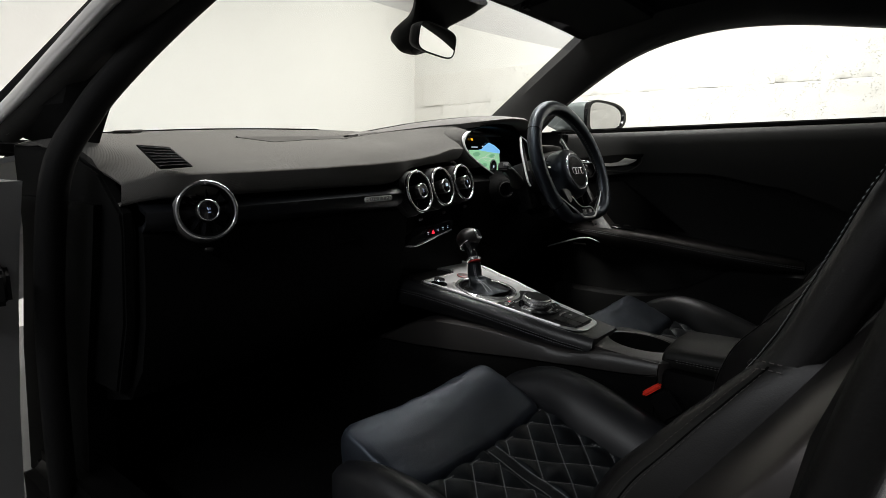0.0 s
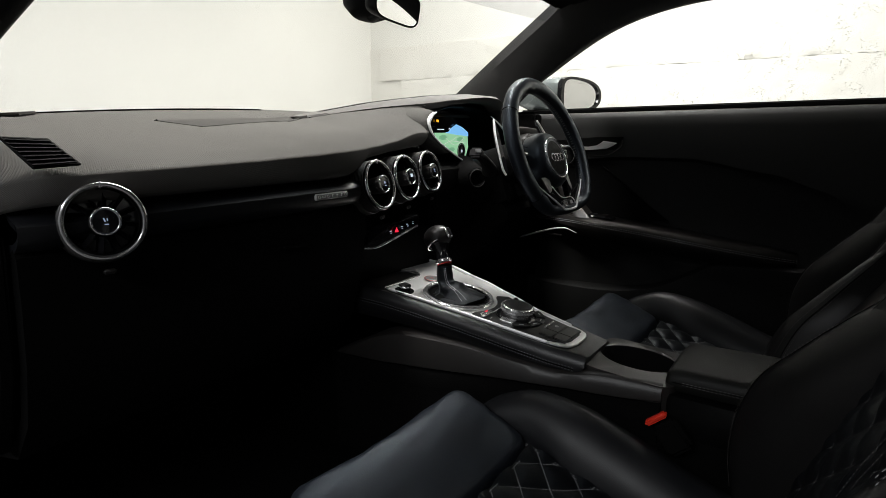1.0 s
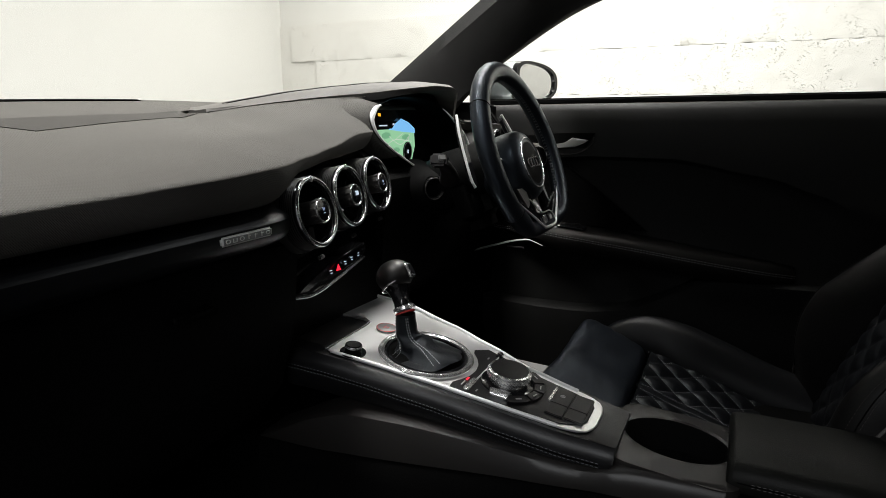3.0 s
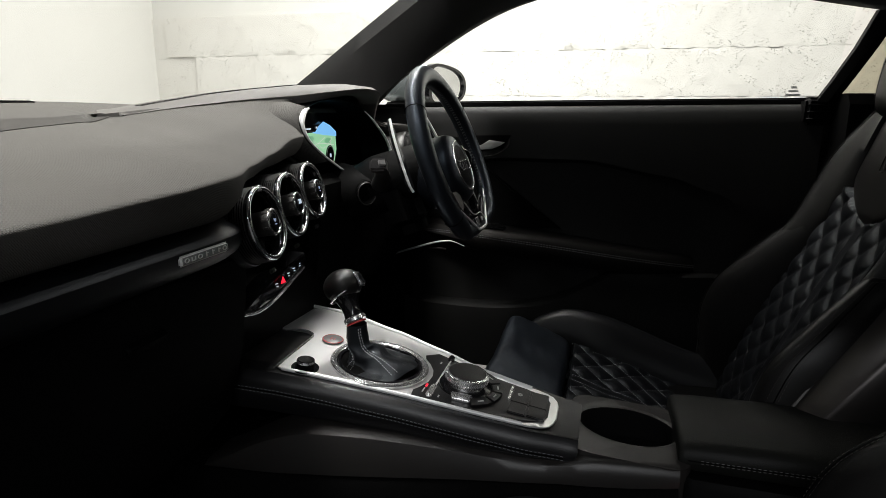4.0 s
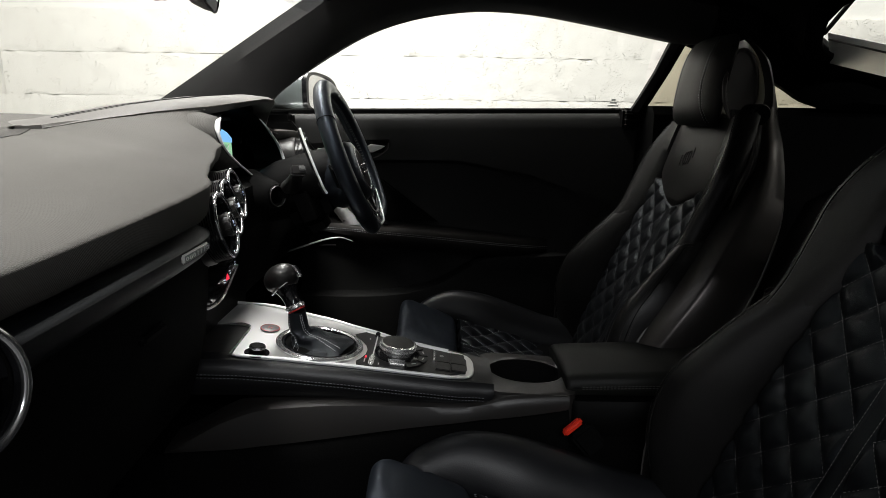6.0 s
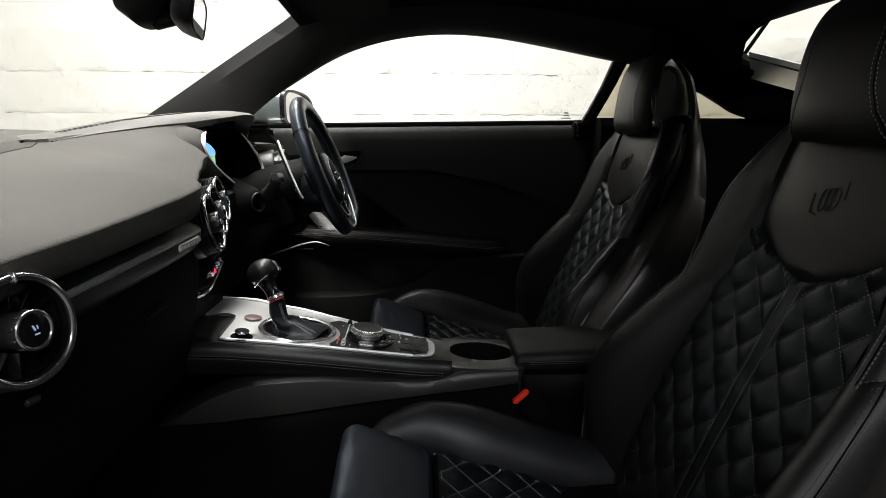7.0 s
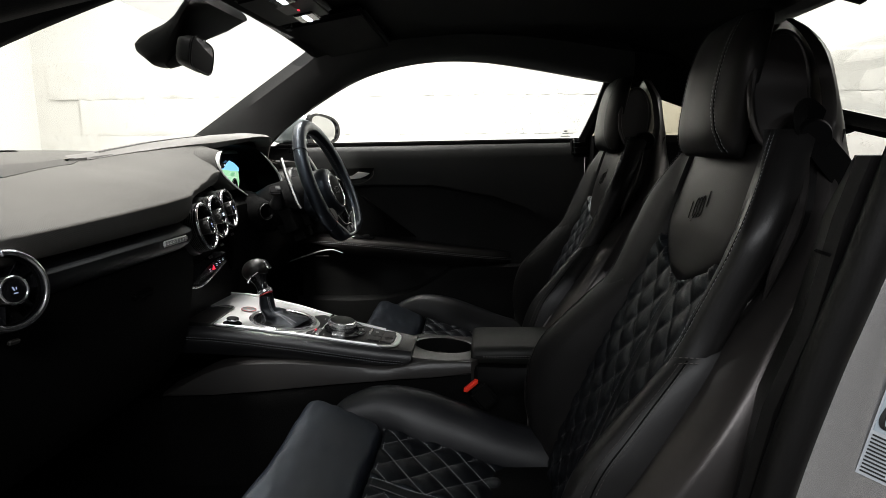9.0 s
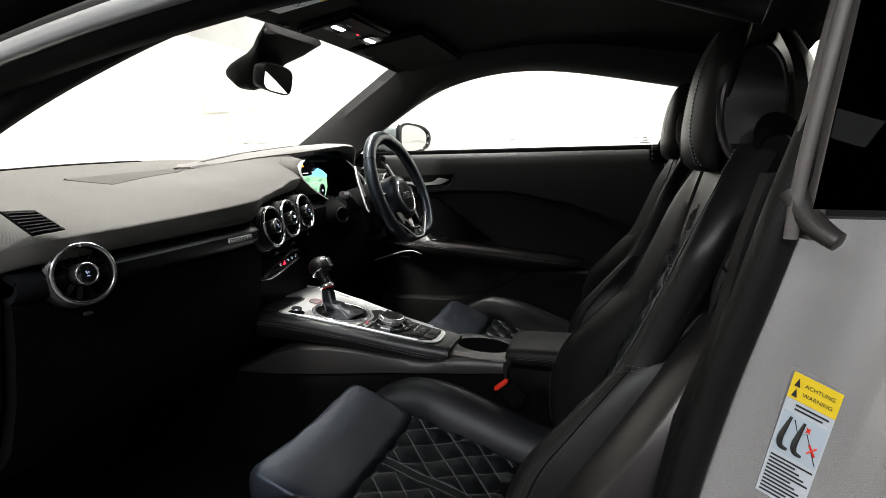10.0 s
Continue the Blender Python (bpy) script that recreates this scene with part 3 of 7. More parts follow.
part("hatch_lining", sheet(rows, 0.012, (0, -0.5, 1)), HEADLINER, body, "black lining round the rear window")
half_i = [(0.15, -0.240, 1.187), (0.31, -0.240, 1.185), (0.364, -0.240, 1.175), (0.408, -0.240, 1.150), (0.425, -0.243, 1.112), (0.435, -0.255, 1.093), (0.460, -0.292, 1.082), (0.50, -0.362, 1.072), (0.54, -0.443, 1.062), (0.555, -0.60, 1.035), (0.565, -0.75, 1.003), (0.57, -1.20, 0.925)]
hatch = [V(-x, y, z) for x, y, z in half_o] + [V(x, y, z) for x, y, z in reversed(half_o)]
hin = [V(-x, y, z) for x, y, z in half_i] + [V(x, y, z) for x, y, z in reversed(half_i)]
rings = [[o, o.lerp(i, 0.5) - V(0, 0, 0.004), i, i + V(0, 0, 0.010), o + V(0, 0, 0.016)] for o, i in zip(hatch, hin)]
part("hatch_frame", loft(rings + [rings[0]], True, False), PLASTIC, body, "black plastic frame of the rear window")
# ledge of the boot opening and a gas strut behind the frame
part("hatch_ledge", slab([V(0.499, -0.300, 1.140), V(0.200, -0.300, 1.068), V(0.200, -0.300, 1.01), V(0.474, -0.300, 1.070)], (0, -0.008, 0)), SILVER, body, "grey ledge of the boot opening")
part("ledge_seam", tube([V(0.488, -0.298, 1.124), V(0.20, -0.298, 1.053)], 0.0022, 6), RUBBER, body)
part("gas_strut", tube([V(0.412, -0.292, 1.202), V(0.499, -0.292, 1.138)], 0.005, 10), RUBBER, body, "black gas strut of the hatch")
rows = [[V(x * q, y, z + 0.012 + 0.03 * (1 - q * q) * min(1.0, (-y - 0.23) / 0.3)) for q in (-1, -0.6, -0.2, 0.2, 0.6, 1)] for x, y, z in half_i]
pane = part("rear_window", sheet(rows, 0.004), GLASS, body, "clear rear window")
pane.visible_shadow = False

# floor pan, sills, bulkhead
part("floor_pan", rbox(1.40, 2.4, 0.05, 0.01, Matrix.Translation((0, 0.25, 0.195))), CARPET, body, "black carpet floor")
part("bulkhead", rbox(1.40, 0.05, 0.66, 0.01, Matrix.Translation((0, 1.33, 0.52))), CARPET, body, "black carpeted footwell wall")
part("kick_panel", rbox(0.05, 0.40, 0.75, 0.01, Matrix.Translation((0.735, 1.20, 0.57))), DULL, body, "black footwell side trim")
part("sill", rbox(0.12, 1.5, 0.16, 0.03, Matrix.Translation((-0.735, 0.55, 0.25))), PLASTIC, body, "black plastic door sill")

# ---- the open doorway on the passenger's side ----
# hinge pillar with its seal
ring = []
for z, y, x in [(0.22, 1.23, -0.875), (0.45, 1.18, -0.875), (0.65, 1.135, -0.87), (0.78, 1.10, -0.864), (0.835, 1.087, -0.86)]:
    ring.append([V(x + 0.06, y - 0.02, z), V(x + 0.01, y - 0.03, z), V(x - 0.015, y + 0.01, z), V(x - 0.06, y + 0.06, z), V(x - 0.13, y + 0.10, z), V(x - 0.13, y + 0.30, z), V(x + 0.06, y + 0.30, z)])
part("hinge_pillar", loft(ring), SILVER, body, "silver painted hinge pillar of the open doorway")
path = spline([V(-0.775, 1.13, 0.22), V(-0.782, 1.10, 0.45), V(-0.785, 1.06, 0.65), V(-0.775, 1.01, 0.84), V(-0.735, 0.985, 0.93), V(-0.70, 0.93, 0.995), V(-0.672, 0.78, 1.07), V(-0.655, 0.60, 1.128), V(-0.640, 0.40, 1.150), V(-0.636, 0.20, 1.135), V(-0.66, 0.03, 1.08)], 6)
part("door_seal", tube(path, 0.020, 10), RUBBER, body, "black rubber door seal")
kick = []
for z, y in [(0.22, 1.15), (0.5, 1.10), (0.70, 1.03), (0.80, 1.00)]:
    kick.append([V(-0.74, y - 0.02, z), V(-0.68, y + 0.02, z), V(-0.66, y + 0.12, z), V(-0.66, y + 0.30, z), V(-0.74, y + 0.30, z)])
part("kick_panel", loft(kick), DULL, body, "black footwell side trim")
# outer roof rail strip above the doorway, seen edge-on
path = spline([V(-0.765, 1.38, 0.918), V(-0.758, 1.20, 0.965), V(-0.752, 1.03, 1.014), V(-0.748, 0.82, 1.068), V(-0.742, 0.62, 1.108), V(-0.735, 0.42, 1.135), V(-0.728, 0.20, 1.135), V(-0.715, 0.02, 1.105)], 6)
part("outer_rail", tube(path, 0.011, 10), SILVER, body, "silver outer roof rail")
path = [p + V(0.034, 0.0, 0.004) for p in path]
part("rail_seal", tube(path, 0.030, 10), RUBBER, body, "black rubber strip under the roof rail")

# lock pillar: painted inner face, rubber strip, belt cover
ring = []
for z, y0 in [(0.25, 0.105), (0.45, 0.090), (0.62, 0.070), (0.74, 0.045), (0.84, 0.020), (0.90, 0.000)]:
    ring.append([*[V(a, y0 + b, z) for a, b in ((-0.66, 0.015), (-0.682, 0.012), (-0.6915, 0.002), (-0.6952, -0.012), (-0.6966, -0.030), (-0.6970, -0.046), (-0.6966, -0.060), (-0.6985, -0.074), (-0.7030, -0.088), (-0.7110, -0.102), (-0.7200, -0.114), (-0.7290, -0.128), (-0.7400, -0.146), (-0.765, -0.165), (-0.80, -0.172))], V(-0.83, y0 - 0.18, z), V(-0.86, y0 - 0.22, z), V(-0.86, y0 - 0.5, z), V(-0.64, y0 - 0.5, z)])
part("lock_pillar", loft(ring), JAMB_SILVER, body, "silver painted lock pillar of the open doorway")
path = spline([V(-0.680, 0.118, 0.25), V(-0.684, 0.107, 0.45), V(-0.688, 0.083, 0.62), V(-0.690, 0.057, 0.74), V(-0.692, 0.030, 0.84), V(-0.690, 0.010, 0.915), V(-0.682, -0.012, 0.985), V(-0.672, -0.026, 1.05), V(-0.65, -0.04, 1.12)], 6)
part("lock_seal", tube(path, 0.017, 10), JAMB, body, "black rubber seal of the lock pillar")
ring = []
for z, y0, w in [(0.40, 0.105, 0.05), (0.60, 0.090, 0.05), (0.70, 0.073, 0.05), (0.78, 0.047, 0.05), (0.88, 0.029, 0.045), (0.935, 0.014, 0.03)]:
    ring.append([V(-0.675, y0 + 0.01, z), V(-0.665, y0 + 0.016, z), V(-0.665 + w * 0.8, y0 + 0.004, z), V(-0.665 + w, y0 - 0.03, z), V(-0.665 + w, y0 - 0.20, z), V(-0.675, y0 - 0.20, z)])
part("pillar_trim", loft(ring), JAMB, body, "black plastic trim of the lock pillar")
part("trim_slot", rbox(0.024, 0.003, 0.003, 0.001, Matrix.Translation((-0.672, 0.0535, 0.850))), DULL, body)
# window guide post and its rubber foot
rings = []
for p in spline([V(-0.708, 0.002, 0.885), V(-0.704, -0.002, 0.93), V(-0.697, -0.013, 1.00), V(-0.686, -0.026, 1.07), V(-0.672, -0.040, 1.13)], 5):
    prof = [(0.020, 0.0120), (0.014, 0.0165), (0.009, 0.0158), (0.0058, 0.0115), (0.0030, 0.0100), (0.0004, 0.0122), (-0.0036, 0.0158), (-0.0080, 0.0142), (-0.0098, 0.0095), (-0.0085, 0.0056), (-0.0030, 0.0042), (0.0010, 0.0026), (-0.0030, 0.0008), (-0.0090, -0.0008), (-0.0105, -0.0042), (-0.0100, -0.0078), (-0.0070, -0.0106), (-0.0015, -0.0125), (0.006, -0.0135)]
    rings.append([p + q for q in spline([V(a, b, 0) for a, b in prof], 3)] + [p + V(0.022, -0.014, 0)])
part("window_post", loft(rings), POST, body, "black rubber-faced post beside the rear side glass", sharp=60)
path = spline([V(-0.700, 0.010, 0.922), V(-0.708, 0.004, 0.908), V(-0.720, -0.003, 0.897), V(-0.731, -0.010, 0.890), V(-0.736, -0.016, 0.886)], 6)
part("seal_foot", tube(path, [0.0125 - 0.0035 * k / (len(path) - 1) - (0.004 if k == len(path) - 1 else 0) for k in range(len(path))], 14, flat=0.85), FOOT, body, "black rubber foot where the seals meet")
# flank behind the doorway
fl = []
for y in [-0.10, -0.25, -0.5, -0.9, -1.3]:
    fl.append([V(-0.775, y, 0.915), V(-0.80, y, 0.905), V(-0.85, y, 0.86), V(-0.885, y, 0.72), V(-0.88, y, 0.5), V(-0.84, y, 0.3), V(-0.70, y, 0.3), V(-0.70, y, 0.915)])
part("rear_wing", loft(fl), SILVER, body, "silver rear wing")
# door hinge on the front pillar
part("hinge_bracket", rbox(0.085, 0.110, 0.050, 0.008, Matrix.Translation((-0.872, 1.075, 0.690)) @ Matrix.Rotation(radians(-12), 4, "Z")), RUBBER, body, "black door hinge bracket")

# ---- seats ----
BACK = [(0.27, 0.232, 0.240, 0.160, 0.012), (0.34, 0.218, 0.245, 0.165, 0.030), (0.40, 0.205, 0.256, 0.166, 0.062), (0.46, 0.184, 0.263, 0.166, 0.094), (0.52, 0.163, 0.264, 0.165, 0.112), (0.58, 0.141, 0.257, 0.162, 0.114), (0.65, 0.114, 0.240, 0.156, 0.082), (0.70, 0.096, 0.224, 0.150, 0.052),
        (0.745, 0.078, 0.204, 0.144, 0.034), (0.79, 0.064, 0.200, 0.136, 0.03), (0.84, 0.052, 0.200, 0.128, 0.03), (0.89, 0.038, 0.176, 0.122, 0.02), (0.945, 0.022, 0.140, 0.116, 0.0)]
# shoulder band: height, half width of the insert, ridge (x, y), outer edge x
SHOULDER = [(0.690, 0.149, 0.204, 0.152, 0.220), (0.728, 0.140, 0.199, 0.129, 0.213), (0.760, 0.134, 0.199, 0.116, 0.213), (0.80, 0.129, 0.202, 0.098, 0.215), (0.85, 0.125, 0.203, 0.079, 0.216), (0.90, 0.122, 0.180, 0.054, 0.193), (0.945, 0.117, 0.146, 0.030, 0.160), (0.965, 0.112, 0.132, 0.018, 0.146)]
# cross-section of a bolster: share of its width, share of its height
SECTION = [(0.03, 0.08), (0.12, 0.34), (0.28, 0.64), (0.46, 0.85), (0.62, 0.97), (0.76, 1.0), (0.88, 0.93), (0.97, 0.70), (1.0, 0.40), (0.97, 0.05)]


def smooth_table(table, step=0.006, reach=4):
    """The same table in small steps, its corners rounded off."""
    zs = [table[0][0] + step * k for k in range(int((table[-1][0] - table[0][0]) / step) + 1)]
    raw = [lerp_table(table, z) for z in zs]
    out = []
    for i, z in enumerate(zs):
        n = min(reach, i, len(zs) - 1 - i)
        near = raw[i - n:i + n + 1]
        out.append((z, *[sum(r[j] for r in near) / len(near) for j in range(len(near[0]))]))
    return out


BACK = smooth_table(BACK)
SHOULDER = smooth_table(SHOULDER)


def back_at(z):
    return lerp_table(BACK, z)  # y of the middle, half width, half width of the middle, bolster height


CUSH = [(0.14, 0.300), (0.22, 0.314), (0.31, 0.336), (0.45, 0.381), (0.55, 0.408)]
DX, DZ, STRIP = 0.065, 0.061, 0.0145


def pillow(x, v):
    """Height of the quilting: padded diamonds between stitched seams, alike on both sides of a flat strip."""
    if abs(x) < STRIP:
        return 0.0040 * min(1.0, (STRIP - abs(x)) / 0.003) ** 0.5
    q = (abs(x) - STRIP) / DX
    a, b = q + v / DZ, q - v / DZ
    return 0.0082 * (abs(math.sin(math.pi * a)) * abs(math.sin(math.pi * b))) ** 0.45


def back_point(x, z, lift=0.0):
    y, w, c, b = back_at(z)
    return V(x, y + lift + 0.004 * (abs(x) / c) ** 2 + lerp_table([(0.30, 0.014), (0.44, 0.013), (0.60, 0.008), (0.75, 0.0)], z)[0], z)


def cush_point(x, y, lift=0.0):
    z = lerp_table(CUSH, y)[0]
    return V(x, y, z + lift + 0.006 * (abs(x) / 0.165) ** 2.5 + lerp_table([(0.15, 0.0), (0.42, 0.001), (0.54, 0.004)], y)[0])


def quilt_lines(fn, x_of, v0, v1, zero, skip):
    """Lines of stitches along the seams of the quilting."""
    lines = []
    n = 150
    for side in (1, -1):
        for sgn in (1, -1):
            k0 = int((v1 - v0) / DZ) + 8
            for k in range(-k0, k0 + 1):
                cur = []
                for i in range(n + 1):
                    v = v0 + (v1 - v0) * i / n
                    q = DX * (k + sgn * (v - zero) / DZ)
                    x = side * (q + STRIP)
                    if 0 < q and abs(x) < x_of(v) - 0.004 and not skip(x, v):
                        cur.append(fn(x, v))
                    else:
                        if len(cur) > 2:
                            lines.append(cur)
                        cur = []
                if len(cur) > 2:
                    lines.append(cur)
    return lines


def panel_half(z):
    """Half width of the shoulder panel as a share of the middle's: a rounded tip below."""
    k = min(1.0, max(0.0, (z - 0.752) / 0.082))
    return 0.02 if z < 0.7521 else max(0.02, math.sin(k * math.pi / 2) ** 0.80)


def quilt_lift(x, z):
    c = back_at(z)[2]
    if z > 0.752 and abs(x) < panel_half(z) * (c + 0.004):
        return -0.004 - 0.006 * (abs(x) / c) ** 2
    return pillow(x, z - 0.614)


def make_seat():
    seat = thing("sports_seat", "black leather sports seat with diamond-quilted centre", "seat", "front seats")
    # backrest centre, quilted
    rows = []
    for i in range(131):
        z = 0.290 + (0.800 - 0.290) * i / 130
        c = back_at(z)[2]
        rows.append([back_point(c * u, z, quilt_lift(c * u, z)) for u in [k / 48 - 1 for k in range(97)]])
    qb = part("quilted_back", sheet(rows, 0.02, (0, -1, 0)), QUILT, seat, "black leather back with diamond quilting", sharp=75)
    st = quilt_lines(lambda x, z: (back_point(x, z), V(0, 1, 0.25).normalized()), lambda z: back_at(z)[2], 0.35, 0.79, 0.614, lambda x, z: quilt_lift(x, z) < 0)
    for o in (-STRIP + 0.0035, STRIP - 0.0035):
        st.append([(back_point(o, z, 0.0032), V(0, 1, 0.25).normalized()) for z in [0.36 + 0.39 * k / 60 for k in range(61)]])
    part("back_stitching", dashes(st, 0.0034, 0.0020, 0.0008, 0.0022), THREAD_DARK, qb, "grey stitching")
    # shoulder panel with a stamped emblem
    def panel_point(u, z):
        y, w, c, b = back_at(z)
        return V(u * (c + 0.004), y + 0.008 - 0.004 * u * u, z)
    zs = [0.752 + (0.945 - 0.752) * (i / 40) ** 1.6 for i in range(41)]
    rows = []
    for z in zs:
        hw = panel_half(z)
        rows.append([panel_point(u * hw, z) - V(0, 0.006 * max(abs(u) ** 5, max(0.0, 1 - (z - 0.752) / 0.016)), 0) for u in [k2 / 10 - 1 for k2 in range(21)]])
    sp = part("shoulder_panel", sheet(rows, 0.018, (0, -1, 0)), LEATHER, seat, "smooth black leather shoulder panel")
    # emblem: a slanted frame with interlocked loops, pressed into the leather
    bm = bmesh.new()
    def em(px, pz):
        return panel_point(-px * 1.25 / 0.13, 0.858 + pz * 1.35) + V(0, 0.0008, 0)
    for loop in ([(-0.022, 0.004), (-0.020, -0.014), (-0.010, -0.015)], [(0.020, 0.018), (0.021, 0.002)]):
        tube([em(*p) for p in loop], 0.0008, 5, False, bm)
    for cx in (-0.007, 0.001, 0.009):
        pts = [em(cx + 0.0042 * math.cos(a), 0.0 + 0.2 * cx + 0.0105 * math.sin(a)) for a in [2 * math.pi * k / 16 for k in range(16)]]
        tube(pts, 0.0008, 5, True, bm)
    part("stamped_emblem", bm, LEATHER, sp, "emblem stamped into the leather")
    # side bolsters
    for s in (-1, 1):
        def ring(z, shrink=0.0):
            y, w, c, b = back_at(z)
            w, b = w - 0.012 * shrink, b * (1 - 0.5 * shrink)
            d = w - c
            return [V(s * c, y - 0.014, z)] + [V(s * (c + f * d), y + h * b, z) for f, h in SECTION] + [V(s * (c + 0.85 * d), y - 0.05, z), V(s * c, y - 0.05, z)]
        zs = [0.345 + 0.385 * k / 26 for k in range(27)]
        lo = part("lower_bolster", loft([ring(z, 0.45 * max(0.0, (z - 0.700) / 0.030) ** 2) for z in zs]), LEATHER_SHEEN, seat, "padded black leather side bolster", sharp=60)
        st = []
        for f0, f1 in (((0.66, 0.74), (0.72, 0.80)) if s > 0 else ((0.915, 0.915), (0.955, 0.955))):
            ln = []
            for k in range(60):
                z = 0.42 + 0.285 * k / 59
                f = f0 + (f1 - f0) * k / 59
                y, w, c, b = back_at(z)
                h = lerp_table(SECTION, f)[0]
                ln.append((V(s * (c + f * (w - c)), y + h * b + 0.001, z), V(s * 0.2, 1, 0.2).normalized()))
            st.append(ln)
        # the seam turns outwards over the top of the pad
        y, w, c, b = back_at(0.705)
        for f0, dz in ((0.74, 0.0), (0.82, -0.006)):
            st.append([(V(s * (c + (f0 + q * (0.99 - f0)) * (w - c)), y + lerp_table(SECTION, f0 + q * (0.99 - f0))[0] * b + 0.001, 0.705 + dz + 0.010 * math.sin(q * 1.5)), V(s * 0.6, 1, 0.3).normalized()) for q in [k / 10 for k in range(11)]])
        part("bolster_stitching", dashes(st, 0.0034, 0.0024, 0.0009, 0.0012), THREAD_BROWN, lo, "grey double stitching")
        # a shallow welt beside the seam
        ln = []
        for k in range(50):
            z = 0.42 + 0.29 * k / 49
            y, w, c, b = back_at(z)
            f = 0.69 + 0.08 * k / 49 if s > 0 else 0.935
            ln.append(V(s * (c + f * (w - c)), y + lerp_table(SECTION, f)[0] * b + 0.0002, z))
        part("seam", tube(ln, 0.0009, 6), DULL, lo)
        # shoulder band
        rings = []
        for k in range(25):
            z = 0.692 + 0.270 * k / 24
            c, rx, ry, ox = lerp_table(SHOULDER, z)
            y = back_at(z)[0]
            e = 1.0
            rings.append([V(s * c, y - 0.012, z), V(s * (c + 0.004), y + 0.006, z), V(s * (c + 0.30 * (rx - c)), y + 0.45 * (ry - y) * e, z), V(s * (c + 0.62 * (rx - c)), y + 0.84 * (ry - y) * e, z), V(s * (c + 0.86 * (rx - c)), y + 1.0 * (ry - y) * e, z),
                          V(s * rx, ry * e + y * (1 - e), z), V(s * (rx + 0.50 * (ox - rx)), ry - 0.005, z), V(s * (rx + 0.90 * (ox - rx)), ry - 0.016, z), V(s * ox, ry - 0.028, z), V(s * (ox - 0.004), ry - 0.040, z), V(s * (rx - 0.012), ry - 0.048, z), V(s * (rx - 0.018), ry - 0.085, z), V(s * c, y - 0.05, z)])
        up = part("shoulder_bolster", loft(rings), LEATHER_SHEEN, seat, "black leather shoulder bolster", sharp=60)
        st = []
        for off in (-0.010, -0.001):
            ln = []
            for k in range(60):
                z = 0.700 + 0.257 * k / 59
                c, rx, ry, ox = lerp_table(SHOULDER, z)
                ln.append((V(s * (rx + off), ry + 0.0012, z), V(s * 0.3, 1, 0.2).normalized()))
            st.append(ln)
        part("shoulder_stitching", dashes(st, 0.0030, 0.0024, 0.0007, 0.0008), THREAD_SEAT, up, "grey double stitching")
        part("seam", tube([V(s * (lerp_table(SHOULDER, z)[1] - 0.0055), lerp_table(SHOULDER, z)[2] + 0.0002, z) for z in [0.700 + 0.257 * k / 40 for k in range(41)]], 0.0009, 6), DULL, up)
    # head restraint
    def head(t):
        q = 2 * t - 1
        e = (1 - abs(q) ** (3.6 if q < 0 else 3.2)) ** 0.5
        return (0.099 * (0.88 + 0.12 * e) if q < 0 else 0.100 * (0.66 + 0.34 * e)), 0.030 * (0.45 + 0.55 * e), 0.042 - 0.028 * t * t

    def head_point(t, u, lift=0.0):
        hw, hd, cy = head(t)
        cx = min(0.999, abs(u))
        a = math.acos(cx ** (1 / 0.62))
        return V(math.copysign(hw * cx, u), cy + hd * math.sin(a) ** 0.62 + 0.004 * (1 - cx ** 2) + lift, 0.928 + 0.180 * t)

    rings = []
    for k in range(25):
        t = k / 24
        hw, hd, cy = head(t)
        r = []
        for a in [2 * math.pi * i / 40 for i in range(40)]:
            cx, sy = math.cos(a), math.sin(a)
            u = math.copysign(abs(cx) ** 0.62, cx)
            r.append(V(hw * u, cy + (hd if sy > 0 else 0.012) * math.copysign(abs(sy) ** 0.62, sy) + (0.004 * (1 - u * u) if sy > 0 else 0), 0.928 + 0.180 * t))
        rings.append(r)
    hr = part("head_restraint", loft(rings), LEATHER, seat, "black leather head restraint", sharp=50)
    st = []
    for s in (-1, 1):
        lean = [(0.0, 0.92), (0.10, 0.80), (0.22, 0.68), (0.36, 0.60), (0.52, 0.56), (0.72, 0.57), (1.0, 0.63)]
        for dx in (0.0, 0.075):
            st.append([(head_point(t, s * min(0.985, lerp_table(lean, t)[0] + dx), 0.0006), V(s * 0.4, 1, 0.1).normalized()) for t in [0.04 + 0.93 * k / 59 for k in range(60)]])
        part("seam", tube([head_point(t, s * min(0.96, lerp_table(lean, t)[0] + 0.036), -0.0002) for t in [0.03 + 0.95 * k / 40 for k in range(41)]], 0.0009, 6), DULL, hr)
    part("head_stitching", dashes(st, 0.0030, 0.0024, 0.0008, 0.0008), THREAD_SEAT, hr, "grey stitching")
